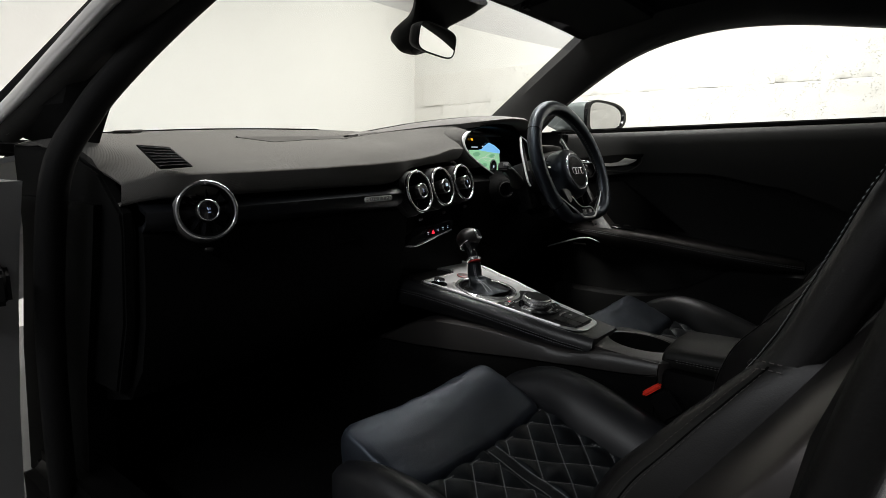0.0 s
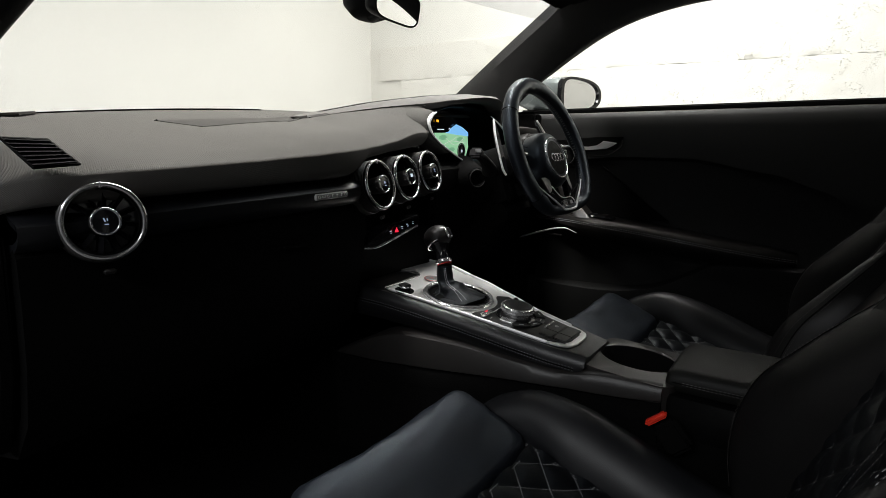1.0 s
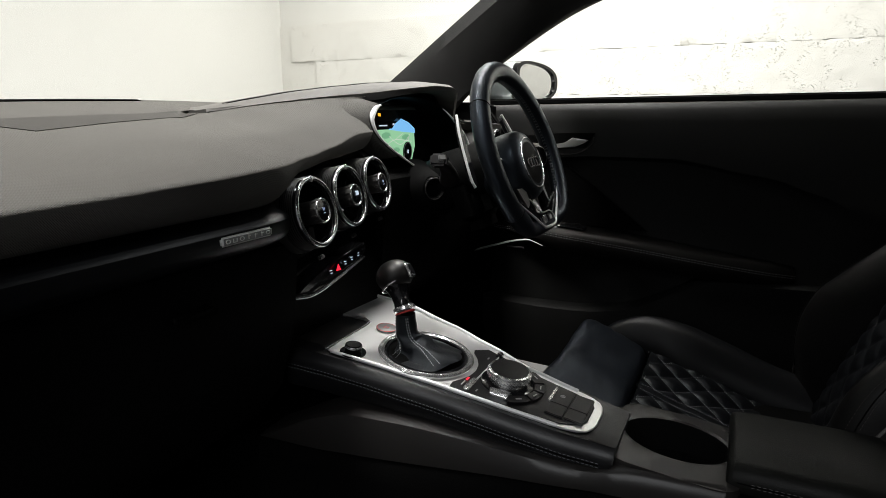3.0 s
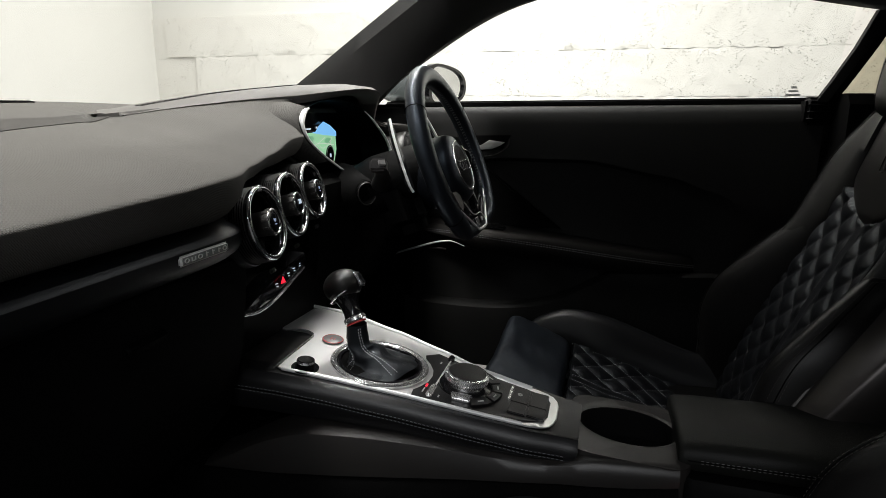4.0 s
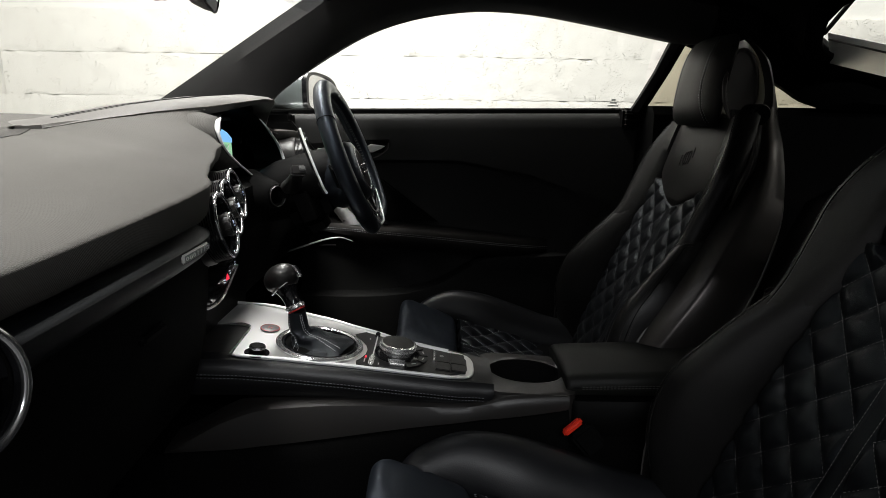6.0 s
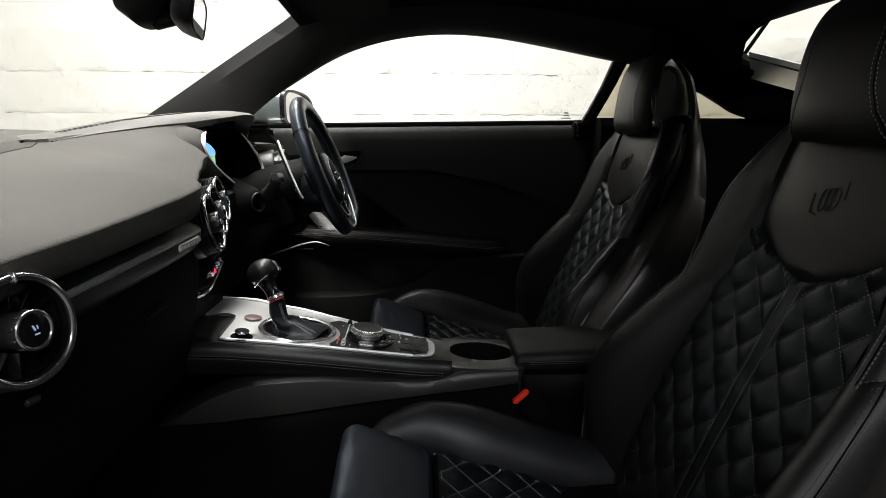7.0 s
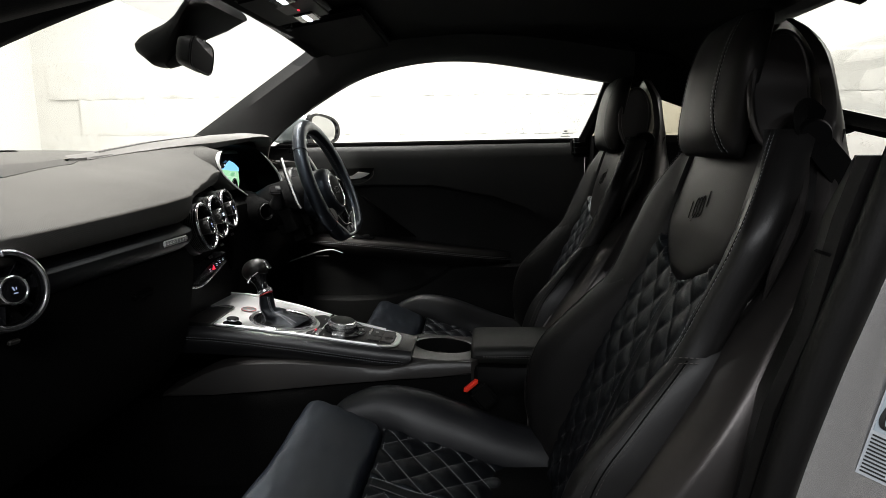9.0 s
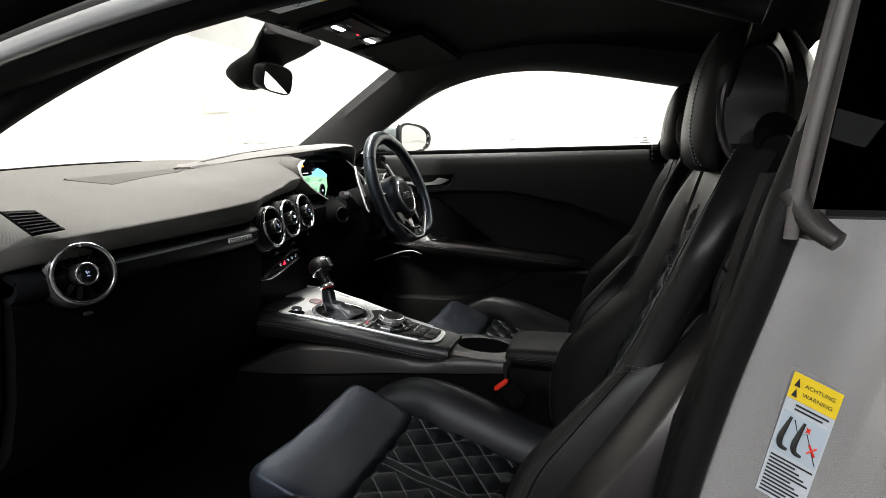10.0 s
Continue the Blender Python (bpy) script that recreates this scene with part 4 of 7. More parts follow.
    # hard shell behind the backrest: height, front lip, widest point, rear corner, rear
    SH = [(0.32, 0.262, 0.270, 0.270, 0.240, 0.260, 0.15, 0.19, 0.09), (0.45, 0.268, 0.262, 0.290, 0.232, 0.285, 0.12, 0.20, 0.03), (0.55, 0.258, 0.212, 0.298, 0.180, 0.288, 0.07, 0.20, -0.005), (0.65, 0.226, 0.143, 0.284, 0.112, 0.270, 0.015, 0.19, -0.035),
          (0.75, 0.190, 0.072, 0.246, 0.050, 0.233, -0.032, 0.17, -0.060), (0.82, 0.182, 0.022, 0.212, 0.000, 0.190, -0.056, 0.13, -0.074), (0.89, 0.158, -0.004, 0.178, -0.026, 0.150, -0.066, 0.11, -0.080), (0.940, 0.124, -0.012, 0.140, -0.038, 0.118, -0.068, 0.06, -0.080),
          (0.972, 0.110, -0.036, 0.125, -0.048, 0.105, -0.068, 0.05, -0.078), (1.01, 0.098, -0.040, 0.112, -0.050, 0.092, -0.064, 0.03, -0.074), (1.055, 0.074, -0.038, 0.088, -0.047, 0.070, -0.062, 0.012, -0.074), (1.085, 0.048, -0.032, 0.060, -0.038, 0.045, -0.050, 0.008, -0.058), (1.104, 0.018, -0.030, 0.024, -0.034, 0.017, -0.042, 0.006, -0.046)]
    rings = []
    for z, ax, ay, bx, by, cx, cy, dx, dy in SH:
        half = [(ax, ay), (ax + 0.30 * (bx - ax), ay + 0.10 * (by - ay) + 0.002), (bx - 0.1 * (bx - ax), by + 0.25 * (ay - by)), (bx, by), (bx * 0.65 + cx * 0.35, by * 0.5 + cy * 0.5), (cx, cy), (dx, dy), (0.5 * dx, dy - 0.006)]
        r = [V(x, y, z) for x, y in half] + [V(0, dy - 0.008, z)] + [V(-x, y, z) for x, y in reversed(half)]
        yc = min(ay, back_at(z)[0] - 0.052) if z < 0.93 else ay - 0.006
        r += [V(-ax * 0.94, min(ay, yc + 0.03) - 0.004, z), V(-ax * 0.6, yc, z), V(ax * 0.6, yc, z), V(ax * 0.94, min(ay, yc + 0.03) - 0.004, z)]
        rings.append(r)
    cols = [spline([r[i] for r in rings], 4) for i in range(len(rings[0]))]
    part("seat_shell", loft([[c[j] for c in cols] for j in range(len(cols[0]))]), SHELL, seat, "satin dark plastic seat shell", sharp=55)
    # highlights painted as pale strips along the shell: front lip and rear corner
    for s in (-1, 1):
        for kx, ky, r in ((1, 2, 0.0028), (5, 6, 0.0020)):
            line = spline([V(s * q[kx], q[ky], q[0]) for q in SH[0:6]], 5)
            part("shell_edge_glint", tube(line, [r * min(1.0, 0.15 + 3.0 * min(k, len(line) - 1 - k) / len(line)) for k in range(len(line))], 8), SHELL_GLINT, seat, "painted highlight along the edge of the seat shell")
    for s in (-1, 1):
        # oval opening beside the head restraint: bright-edged frame round a dark recess
        oval = [V(s * (0.0965 - 0.018 * math.sin(a) + 0.006 * math.cos(a)), 0.004 + 0.036 * math.cos(a) - 0.006 * math.sin(a), 1.008 + 0.070 * math.sin(a)) for a in [2 * math.pi * k / 40 for k in range(40)]]
        part("loop_frame", tube(oval, [0.0036 + 0.0010 * math.cos(2 * math.pi * k / 40) for k in range(40)], 8, True), SHELL, seat, "satin frame of the oval opening")
        mid = sum(oval, Vector()) / 40
        part("loop_recess", loft([[mid + (p - mid) * k + V(-s * d, 0, 0) for p in oval] for k, d in ((0.97, 0.0), (0.86, 0.012), (0.5, 0.009), (0.02, 0.005))]), PANEL, seat, "dark recess of the opening")
        gm = Matrix.Translation((s * 0.126, -0.014, 0.953)) @ Matrix.Rotation(radians(90), 4, "Y")
        part("belt_guide", lathe([(0.004, -0.026), (0.017, -0.026), (0.020, -0.022), (0.020, 0.020), (0.017, 0.025), (0.004, 0.025)], gm, 24), PLASTIC, seat, "round black belt guide")
        path = spline([V(s * 0.202, 0.050, 0.775), V(s * 0.206, 0.042, 0.815), V(s * 0.200, 0.026, 0.855), V(s * 0.178, 0.008, 0.900), V(s * 0.144, -0.010, 0.945)], 6)
        part("shoulder_trim", tube(path, [0.0015 + 0.006 * math.sin(math.pi * k / (len(path) - 1)) for k in range(len(path))], 8), SHELL, seat, "satin trim beside the shoulder")
    # cushion centre, quilted
    rows = []
    for i in range(111):
        y = 0.15 + (0.540 - 0.15) * i / 110
        rows.append([cush_point(0.166 * u, y, pillow(0.166 * u, y - 0.511)) for u in [k / 48 - 1 for k in range(97)]])
    qc = part("quilted_cushion", sheet(rows, 0.02, (0, 0, -1)), QUILT, seat, "black leather cushion with diamond quilting", sharp=75)
    st = quilt_lines(lambda x, y: (cush_point(x, y), V(0, -0.1, 1).normalized()), lambda y: 0.166, 0.16, 0.536, 0.511, lambda x, y: False)
    for o in (-STRIP + 0.0035, STRIP - 0.0035):
        st.append([(cush_point(o, y, 0.0032), V(0, 0, 1)) for y in [0.18 + 0.355 * k / 60 for k in range(61)]])
    for o in (0.160, 0.1635):
        for s in (-1, 1):
            st.append([(cush_point(s * o, y, 0.001), V(0, 0, 1)) for y in [0.18 + 0.365 * k / 60 for k in range(61)]])
    st.append([(cush_point(x / 100, 0.535, 0.001), V(0, 0, 1)) for x in range(-16, 17)])
    part("cushion_stitching", dashes(st, 0.0034, 0.0020, 0.0009, 0.0026), THREAD, qc, "grey stitching")
    # extending thigh support
    prof = [(0.549, 0.392), (0.553, 0.412), (0.562, 0.422), (0.595, 0.437), (0.630, 0.452), (0.658, 0.463), (0.676, 0.467), (0.688, 0.462), (0.694, 0.448), (0.693, 0.425), (0.688, 0.39), (0.676, 0.345), (0.64, 0.33), (0.56, 0.35)]
    pp = spline([V(0, *p) for p in prof], 3, True)
    rings = []
    for x, k in [(-0.182, 0.80), (-0.179, 0.90), (-0.172, 0.96), (-0.158, 1.0), (-0.10, 1.0), (-0.05, 0.985), (0, 0.98), (0.05, 0.985), (0.10, 1.0), (0.158, 1.0), (0.172, 0.96), (0.179, 0.90), (0.182, 0.80)]:
        cen = V(0, 0.62, 0.40)
        rings.append([V(x, 0, 0) + cen + (p - cen) * k + V(0, 0, 0.006 * (abs(x) / 0.18) ** 2) for p in pp])
    cols = [spline([r[i] for r in rings], 3) for i in range(len(pp))]
    rings = [[c[j] for c in cols] for j in range(len(cols[0]))]
    for r in rings:
        for q in r:
            if q.z > 0.40:
                q.z += 0.0022 * math.sin(q.y * 210 + 2.2 * math.sin(q.x * 34) + 1.3 * math.sin(q.x * 83)) * (0.5 + 0.5 * math.sin(q.x * 47 + q.y * 60)) * min(1.0, (q.z - 0.40) / 0.03)
    part("thigh_support", loft(rings), LEATHER_WORN, seat, "creased black leather thigh support", sharp=50)
    # cushion side bolsters
    for s in (-1, 1):
        rings = []
        for y, zt, wo, k in [(0.665, 0.415, 0.212, 0.55), (0.650, 0.440, 0.228, 0.80), (0.62, 0.462, 0.240, 0.95), (0.56, 0.480, 0.250, 1.0), (0.48, 0.472, 0.256, 1.0), (0.40, 0.446, 0.258, 1.0), (0.30, 0.410, 0.256, 1.0), (0.20, 0.39, 0.25, 1.0), (0.14, 0.38, 0.245, 0.9)]:
            zi = lerp_table(CUSH, min(y, 0.55))[0] + 0.010
            xi = 0.166 if y < 0.56 else 0.183
            h = zt - zi
            r = [V(xi, y, zi - 0.02), V(xi + 0.002, y, zi + 0.1 * h), V(xi + 0.14 * (wo - xi), y, zi + 0.46 * h), V(xi + 0.36 * (wo - xi), y, zi + 0.80 * h), V(xi + 0.62 * (wo - xi), y, zt - 0.002), V(xi + 0.84 * (wo - xi), y, zt - 0.004),
                 V(xi + 0.98 * (wo - xi), y, zi + 0.62 * h), V(wo, y, zi - 0.02), V(wo - 0.005, y, 0.34), V(xi + 0.02, y, 0.32)]
            rings.append([V(s * p.x, p.y, p.z) for p in r])
        cols = [spline([r[i] for r in rings], 4) for i in range(10)]
        part("cushion_bolster", loft([[c[j] for c in cols] for j in range(len(cols[0]))]), LEATHER_COOL, seat, "padded black leather cushion bolster", sharp=60)
    # seat base
    bm = rbox(0.43, 0.46, 0.13, 0.03, Matrix.Translation((0, 0.39, 0.285)))
    part("seat_base", bm, DULL, seat, "black plastic seat base")
    return seat


seat_a = make_seat()
seat_a.location = (-0.360, 0, 0)
seat_b = copy_thing(seat_a, pose(0.362, 0, 0))
seat_b["label"] = "black leather quilted sports seat behind the steering wheel"
seat_a["label"] = "black leather quilted sports seat with creased thigh support"

# ---- dashboard ----
dash = thing("dashboard", "black soft-touch dashboard with round turbine air vents", "dashboard")
# lip: the lower edge of the padded top; x, y, z
LIP = [(-0.72, 0.905, 0.812), (-0.66, 0.887, 0.813), (-0.50, 0.882, 0.814), (-0.30, 0.882, 0.815), (-0.215, 0.884, 0.815), (-0.185, 0.889, 0.822), (-0.155, 0.902, 0.834), (-0.117, 0.922, 0.843), (0.0, 0.956, 0.851), (0.10, 0.982, 0.856), (0.150, 0.993, 0.861),
       (0.176, 1.001, 0.872), (0.188, 1.012, 0.892), (0.196, 1.026, 0.912), (0.206, 1.055, 0.928), (0.24, 1.085, 0.931), (0.54, 1.085, 0.931), (0.57, 0.99, 0.885), (0.66, 0.955, 0.86), (0.72, 0.955, 0.855)]
HOOD_CREST = [(-0.16, 0.919), (-0.02, 0.921), (0.0, 0.926), (0.04, 0.936), (0.08, 0.945), (0.134, 0.957), (0.20, 0.967), (0.25, 0.974), (0.345, 0.980), (0.44, 0.979), (0.512, 0.968), (0.545, 0.94), (0.56, 0.90)]
HOOD_EDGE = [(-0.16, 1.20), (-0.02, 1.195), (0.0, 1.18), (0.05, 1.147), (0.10, 1.113), (0.15, 1.079), (0.20, 1.045), (0.224, 1.024), (0.27, 0.998), (0.31, 0.980), (0.36, 0.968), (0.42, 0.966), (0.47, 0.978), (0.512, 1.0), (0.56, 1.03)]
HOOD_UNDER = [(-0.16, 0.914), (-0.02, 0.917), (0.0, 0.921), (0.05, 0.927), (0.10, 0.931), (0.15, 0.935), (0.20, 0.938), (0.224, 0.941), (0.27, 0.950), (0.31, 0.957), (0.36, 0.963), (0.42, 0.962), (0.47, 0.952), (0.512, 0.93), (0.545, 0.90), (0.56, 0.87)]


# height of the crease along the padded front
CREASE = [(-0.72, 0.843), (-0.56, 0.846), (-0.42, 0.849), (-0.30, 0.853), (-0.20, 0.8580), (-0.10, 0.8620), (0.0, 0.870), (0.05, 0.879), (0.1, 0.886), (0.72, 0.90)]


def smooth_line(table, reach=0.018):
    """A table of one value, sampled finely and rounded at its corners."""
    n = 90
    x0, x1 = table[0][0], table[-1][0]
    out = []
    for i in range(n + 1):
        x = x0 + (x1 - x0) * i / n
        r = min(reach, x - x0, x1 - x)
        out.append((x, sum(lerp_table(table, x + r * q / 4)[0] for q in range(-4, 5)) / 9))
    return out


def smooth_lip(reach=0.022):
    """The lip in fine steps, its corners rounded."""
    out = []
    for i in range(161):
        x = -0.72 + 1.44 * i / 160
        r = min(reach, x + 0.72, 0.72 - x)
        near = [lerp_table(LIP, x + r * q / 5) for q in range(-5, 6)]
        out.append((x, sum(p[0] for p in near) / 11, sum(p[1] for p in near) / 11))
    return out


LIP = smooth_lip()
HOOD_CREST, HOOD_EDGE, HOOD_UNDER, CREASE = [smooth_line(t_) for t_ in (HOOD_CREST, HOOD_EDGE, HOOD_UNDER, CREASE)]


def dash_profile(x):
    """Section of the padded top: (y, z) from the lip to the windscreen; towards the display it climbs to the hood's edge."""
    y, z = lerp_table(LIP, x)
    top = 0.921 + 0.003 * (1 - (x / 0.72) ** 2)
    h = top - z
    far, mid = 0.939 - 0.07 * x * x, 0.9165 - 0.02 * x * x
    f = min(0.5, max(0.12, (lerp_table(CREASE, x)[0] - z) / h))
    c = z + (f + 0.023) * h
    prof = [(y + 0.026, z - 0.004), (y + 0.009, z - 0.001), (y + 0.004, z + 0.004), (y + 0.0015, z + min(0.16, 0.5 * f) * h), (y - 0.001, z + (f - 0.02) * h), (y - 0.0005, z + f * h), (y + 0.004, z + (f + 0.023) * h), *[(y + d, c + (mid - c) * (d / (1.24 - y)) ** 0.82) for d in (0.040, 0.085, 0.130, 0.175, 0.235)], (1.24, mid), (1.36, far), (1.46, far - 0.03)]
    k = min(1.0, max(0.0, (x + 0.12) / 0.12))
    k = k * k * (3 - 2 * k) if x < 0.212 else 0.0
    if k:
        ye, ze = lerp_table(HOOD_EDGE, x)[0] - 0.010, 0.6 * lerp_table(HOOD_UNDER, x)[0] + 0.4 * lerp_table(HOOD_CREST, x)[0] - 0.001
        a, b = prof[6]
        pod = prof[:7] + [(a + (ye + 0.012 - a) * q, b + (ze + 0.001 - b) * q ** 0.86) for q in (0.25, 0.5, 0.75, 1.0)] + [(ye + 0.07, ze - 0.002), (1.24, 0.922), (1.36, far), (1.46, far - 0.03)]
        prof = [(p[0] + (q[0] - p[0]) * k, p[1] + (q[1] - p[1]) * k) for p, q in zip(prof, pod)]
    return prof


def on_dash(x, y, lift=0.0):
    """A point on the padded top over (x, y)."""
    prof = dash_profile(x)[3:]
    for (a, b), (c, d) in zip(prof, prof[1:]):
        if y <= c:
            return V(x, y, b + (d - b) * (y - a) / (c - a) + lift)
    return V(x, y, prof[-1][1] + lift)


rows = []
for k in range(145):
    x = -0.72 + 1.44 * k / 144
    pts = [V(x, a, b) for a, b in dash_profile(x)]
    if abs(x) > 0.66:
        kx = (abs(x) - 0.66) / 0.06
        pts = [V(p.x, p.y + 0.025 * kx * kx, p.z - 0.012 * kx * kx) for p in pts]
    rows.append(pts)
part("dash_top", sheet(rows, 0.006, (0, 0.7, -0.7)), DASH, dash, "grey-black grained soft dash top", sharp=60)

# fascia strip under the lip, with a shallow groove above it
rows = []
for k in range(41):
    x = -0.70 + 0.585 * k / 40
    y, z = lerp_table(LIP, x)
    z = min(z, 0.815)
    rows.append([V(x, y + 0.034, z - 0.001), V(x, y + 0.024, z - 0.012), V(x, y + 0.008, z - 0.018), V(x, y + 0.005, z - 0.022), V(x, y + 0.006, z - 0.036), V(x, y + 0.012, z - 0.045), V(x, y + 0.022, z - 0.052), V(x, y + 0.05, z - 0.056)])
part("fascia_strip", sheet(rows, 0.01, (0, 1, 0)), FASCIA, dash, "satin black fascia strip")
# glovebox and lower dash
rows = []
for k in range(31):
    x = -0.70 + 0.56 * k / 30
    rows.append([V(x, 0.925, 0.764), V(x, 0.918, 0.755), V(x, 0.922, 0.70), V(x, 0.935, 0.62), V(x, 0.960, 0.54), V(x, 1.01, 0.48), V(x, 1.10, 0.455), V(x, 1.30, 0.45)])
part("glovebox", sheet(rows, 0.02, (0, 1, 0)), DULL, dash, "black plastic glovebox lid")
part("glovebox_latch", rbox(0.055, 0.014, 0.012, 0.004, Matrix.Translation((-0.31, 0.921, 0.706))), PLASTIC, dash)
# centre stack face carrying the round vents
rows = []
for k in range(25):
    x = -0.17 + 0.36 * k / 24
    y = 0.905 + (x + 0.117) * 0.257
    rows.append([V(x, y + 0.07, 0.850), V(x, y + 0.046, 0.835), V(x, y + 0.044, 0.80), V(x, y + 0.044, 0.745), V(x, y + 0.04, 0.72), V(x, 0.965 + 0.10 * (x + 0.17), 0.69), V(x, 0.975, 0.63), V(x, 0.985, 0.56), V(x, 1.02, 0.50)])
part("centre_panel", sheet(rows, 0.02, (0, 1, 0)), PLASTIC, dash, "black plastic centre stack")
# driver's knee panel
rows = []
for k in range(25):
    x = 0.15 + 0.56 * k / 24
    rows.append([V(x, 1.00, 0.815), V(x, 0.975, 0.80), V(x, 0.965, 0.74), V(x, 0.975, 0.66), V(x, 1.00, 0.58), V(x, 1.08, 0.50), V(x, 1.30, 0.47)])
part("knee_panel", sheet(rows, 0.02, (0, 1, 0)), PLASTIC, dash, "black plastic lower dash on the driver's side")
# cheek at the passenger end
bm = slab([V(-0.725, 0.93, 0.79), V(-0.725, 1.0, 0.85), V(-0.725, 1.10, 0.88), V(-0.725, 1.38, 0.89), V(-0.725, 1.38, 0.48), V(-0.725, 1.0, 0.5), V(-0.725, 0.95, 0.62), V(-0.725, 0.93, 0.76)], (0.02, 0, 0), 0.004)
part("end_panel", bm, DULL, dash, "black end panel of the dash")
part("end_panel", slab([V(0.705, 0.93, 0.83), V(0.705, 1.0, 0.92), V(0.705, 1.38, 0.92), V(0.705, 1.38, 0.48), V(0.705, 1.0, 0.5), V(0.705, 0.95, 0.62), V(0.705, 0.94, 0.76)], (0.02, 0, 0), 0.004), PLASTIC, dash, "black end panel of the dash")
# long dark wedge let into the top beside the windscreen
edge_a = [V(-0.372, 1.203, 0), V(-0.270, 1.217, 0), V(-0.160, 1.233, 0), V(0.07, 1.246, 0)]
edge_b = [V(-0.370, 1.200, 0), V(-0.330, 1.122, 0), V(-0.160, 1.176, 0), V(0.07, 1.243, 0)]
def along(pts, n):
    return [a.lerp(b, k / n) for a, b in zip(pts, pts[1:]) for k in range(n)] + [pts[-1]]


rows = [[on_dash(*p.lerp(q, u / 6).xy, 0.0010) for u in range(7)] for p, q in zip(along(edge_b, 12), along(edge_a, 12))]
part("defroster_slot", sheet(rows, 0.003, (0, 0, -1)), WEDGE, dash, "smooth dark wedge-shaped defroster cover")
rows = [[on_dash(x, 1.345 + 0.010 * q, 0.0020) for q in (0, 0.5, 1)] for x in [-0.68 + 0.05 * k for k in range(14)]]
part("defroster_grille", sheet(rows, 0.002, (0, 0, -1)), DULL, dash, "dark slot along the windscreen")

# small loudspeaker cover in the corner beside the pillar
ol = [on_dash(x, y, 0.0015) for x, y in ((-0.575, 1.300), (-0.548, 1.285), (-0.510, 1.320), (-0.502, 1.375), (-0.512, 1.415), (-0.545, 1.425), (-0.575, 1.400))]
part("speaker_cover", slab(ol, (0, 0, 0.005), 0.0015), WEDGE, dash, "small dark loudspeaker cover")


def air_vent(name, place, normal, r=0.0440, icon=True, label="round turbine air vent with satin metal ring"):
    """A round vent: smooth shroud, ribbed barrel, metal ring, radial blades, knob in the middle."""
    v = thing(name, label, "air vent", "round air vents")
    m = facing(place, normal) @ Matrix.Translation((0, 0, -0.008))
    part("shroud", lathe([(r * 1.06, -0.095), (r * 1.13, -0.060), (r * 1.15, -0.036), (r * 1.14, -0.0275), (r * 1.11, -0.0245), (r * 1.0, -0.0245)], m, 56, cap=False), BARREL, v, "satin black shroud")
    part("barrel", lathe([(r * 1.05, -0.030), (r * 1.05, -0.004), (r * 1.0, -0.002), (r * 0.95, -0.006), (r * 0.92, -0.014), (r * 0.88, -0.024), (0.003, -0.026)], m, 56), GLOSS, v, "ribbed black barrel")
    bm = bmesh.new()
    for k in range(6):
        z = -0.0060 - 0.0032 * k
        lathe([(r * 1.045, z - 0.0011), (r * 1.085, z), (r * 1.045, z + 0.0011)], m, 56, bm, cap=False)
    part("ribs", bm, BARREL, v)
    prof = [(r * 0.990 + 0.0032 * math.cos(2 * math.pi * k / 14), 0.0004 + 0.0028 * math.sin(2 * math.pi * k / 14)) for k in range(15)]
    part("ring", lathe(prof, m, 72, cap=False), VENT_METAL, v, "satin metal ring")
    part("ring_mark", rbox(0.0035, 0.0085, 0.0085, 0.0012, m @ Matrix.Translation((0, r * 0.99, 0.0005))), CHROME, v)
    prof = [(r * 0.90 + 0.0012 * math.cos(2 * math.pi * k / 8), -0.008 + 0.0012 * math.sin(2 * math.pi * k / 8)) for k in range(9)]
    part("inner_ring", lathe(prof, m, 48, cap=False), PLASTIC, v)
    for k in range(12):
        a = 2 * math.pi * k / 12 + 0.35
        c = m @ Matrix.Rotation(a, 4, "Z") @ Matrix.Translation((r * 0.66, 0, -0.014)) @ Matrix.Rotation(radians(52), 4, "X")
        part("blade", rbox(r * 0.50, 0.0085, 0.0010, 0.0003, c, 1), GLOSS if k % 3 else PLASTIC, v)
    k0 = r * 0.345
    m = m @ Matrix.Translation((0, 0, 0.003))
    part("knob", lathe([(k0 * 1.00, -0.026), (k0 * 1.04, -0.004), (k0 * 1.06, 0.003), (k0 * 1.00, 0.006), (k0 * 0.92, 0.0065)], m, 32), BARREL, v, "satin black knob")
    part("knob_ring", lathe([(k0 * 1.00 + 0.0015 * math.cos(2 * math.pi * q / 10), 0.0066 + 0.0014 * math.sin(2 * math.pi * q / 10)) for q in range(11)], m, 40, cap=False), VENT_METAL, v, "chrome knob ring")
    face = part("knob_face", lathe([(k0 * 0.93, 0.0064), (k0 * 0.6, 0.0072), (0.001, 0.0075)], m, 32), GLOSS, v)
    for q in range(10):
        a = 2 * math.pi * q / 10 + 0.3
        part("grip", rbox(0.0022, 0.0030, 0.007, 0.0006, m @ Matrix.Rotation(a, 4, "Z") @ Matrix.Translation((k0 * 1.06, 0, 0.0010)), 1), BARREL, v)
    if icon == "text":
        text_part("reading", "20", 0.0095, m @ Matrix.Translation((0, 0.002, 0.0085)), LIT_ICON, face)
    elif icon:
        mm = m @ Matrix.Translation((0, 0, 0.0080))
        bm = rbox(0.0014, 0.0046, 0.0008, 0.0002, mm @ Matrix.Translation((-0.0014, 0.002, 0)) @ Matrix.Rotation(0.35, 4, "Z"), 1)
        rbox(0.0044, 0.0012, 0.0008, 0.0002, mm @ Matrix.Translation((0.0004, -0.0032, 0)), 1, bm)
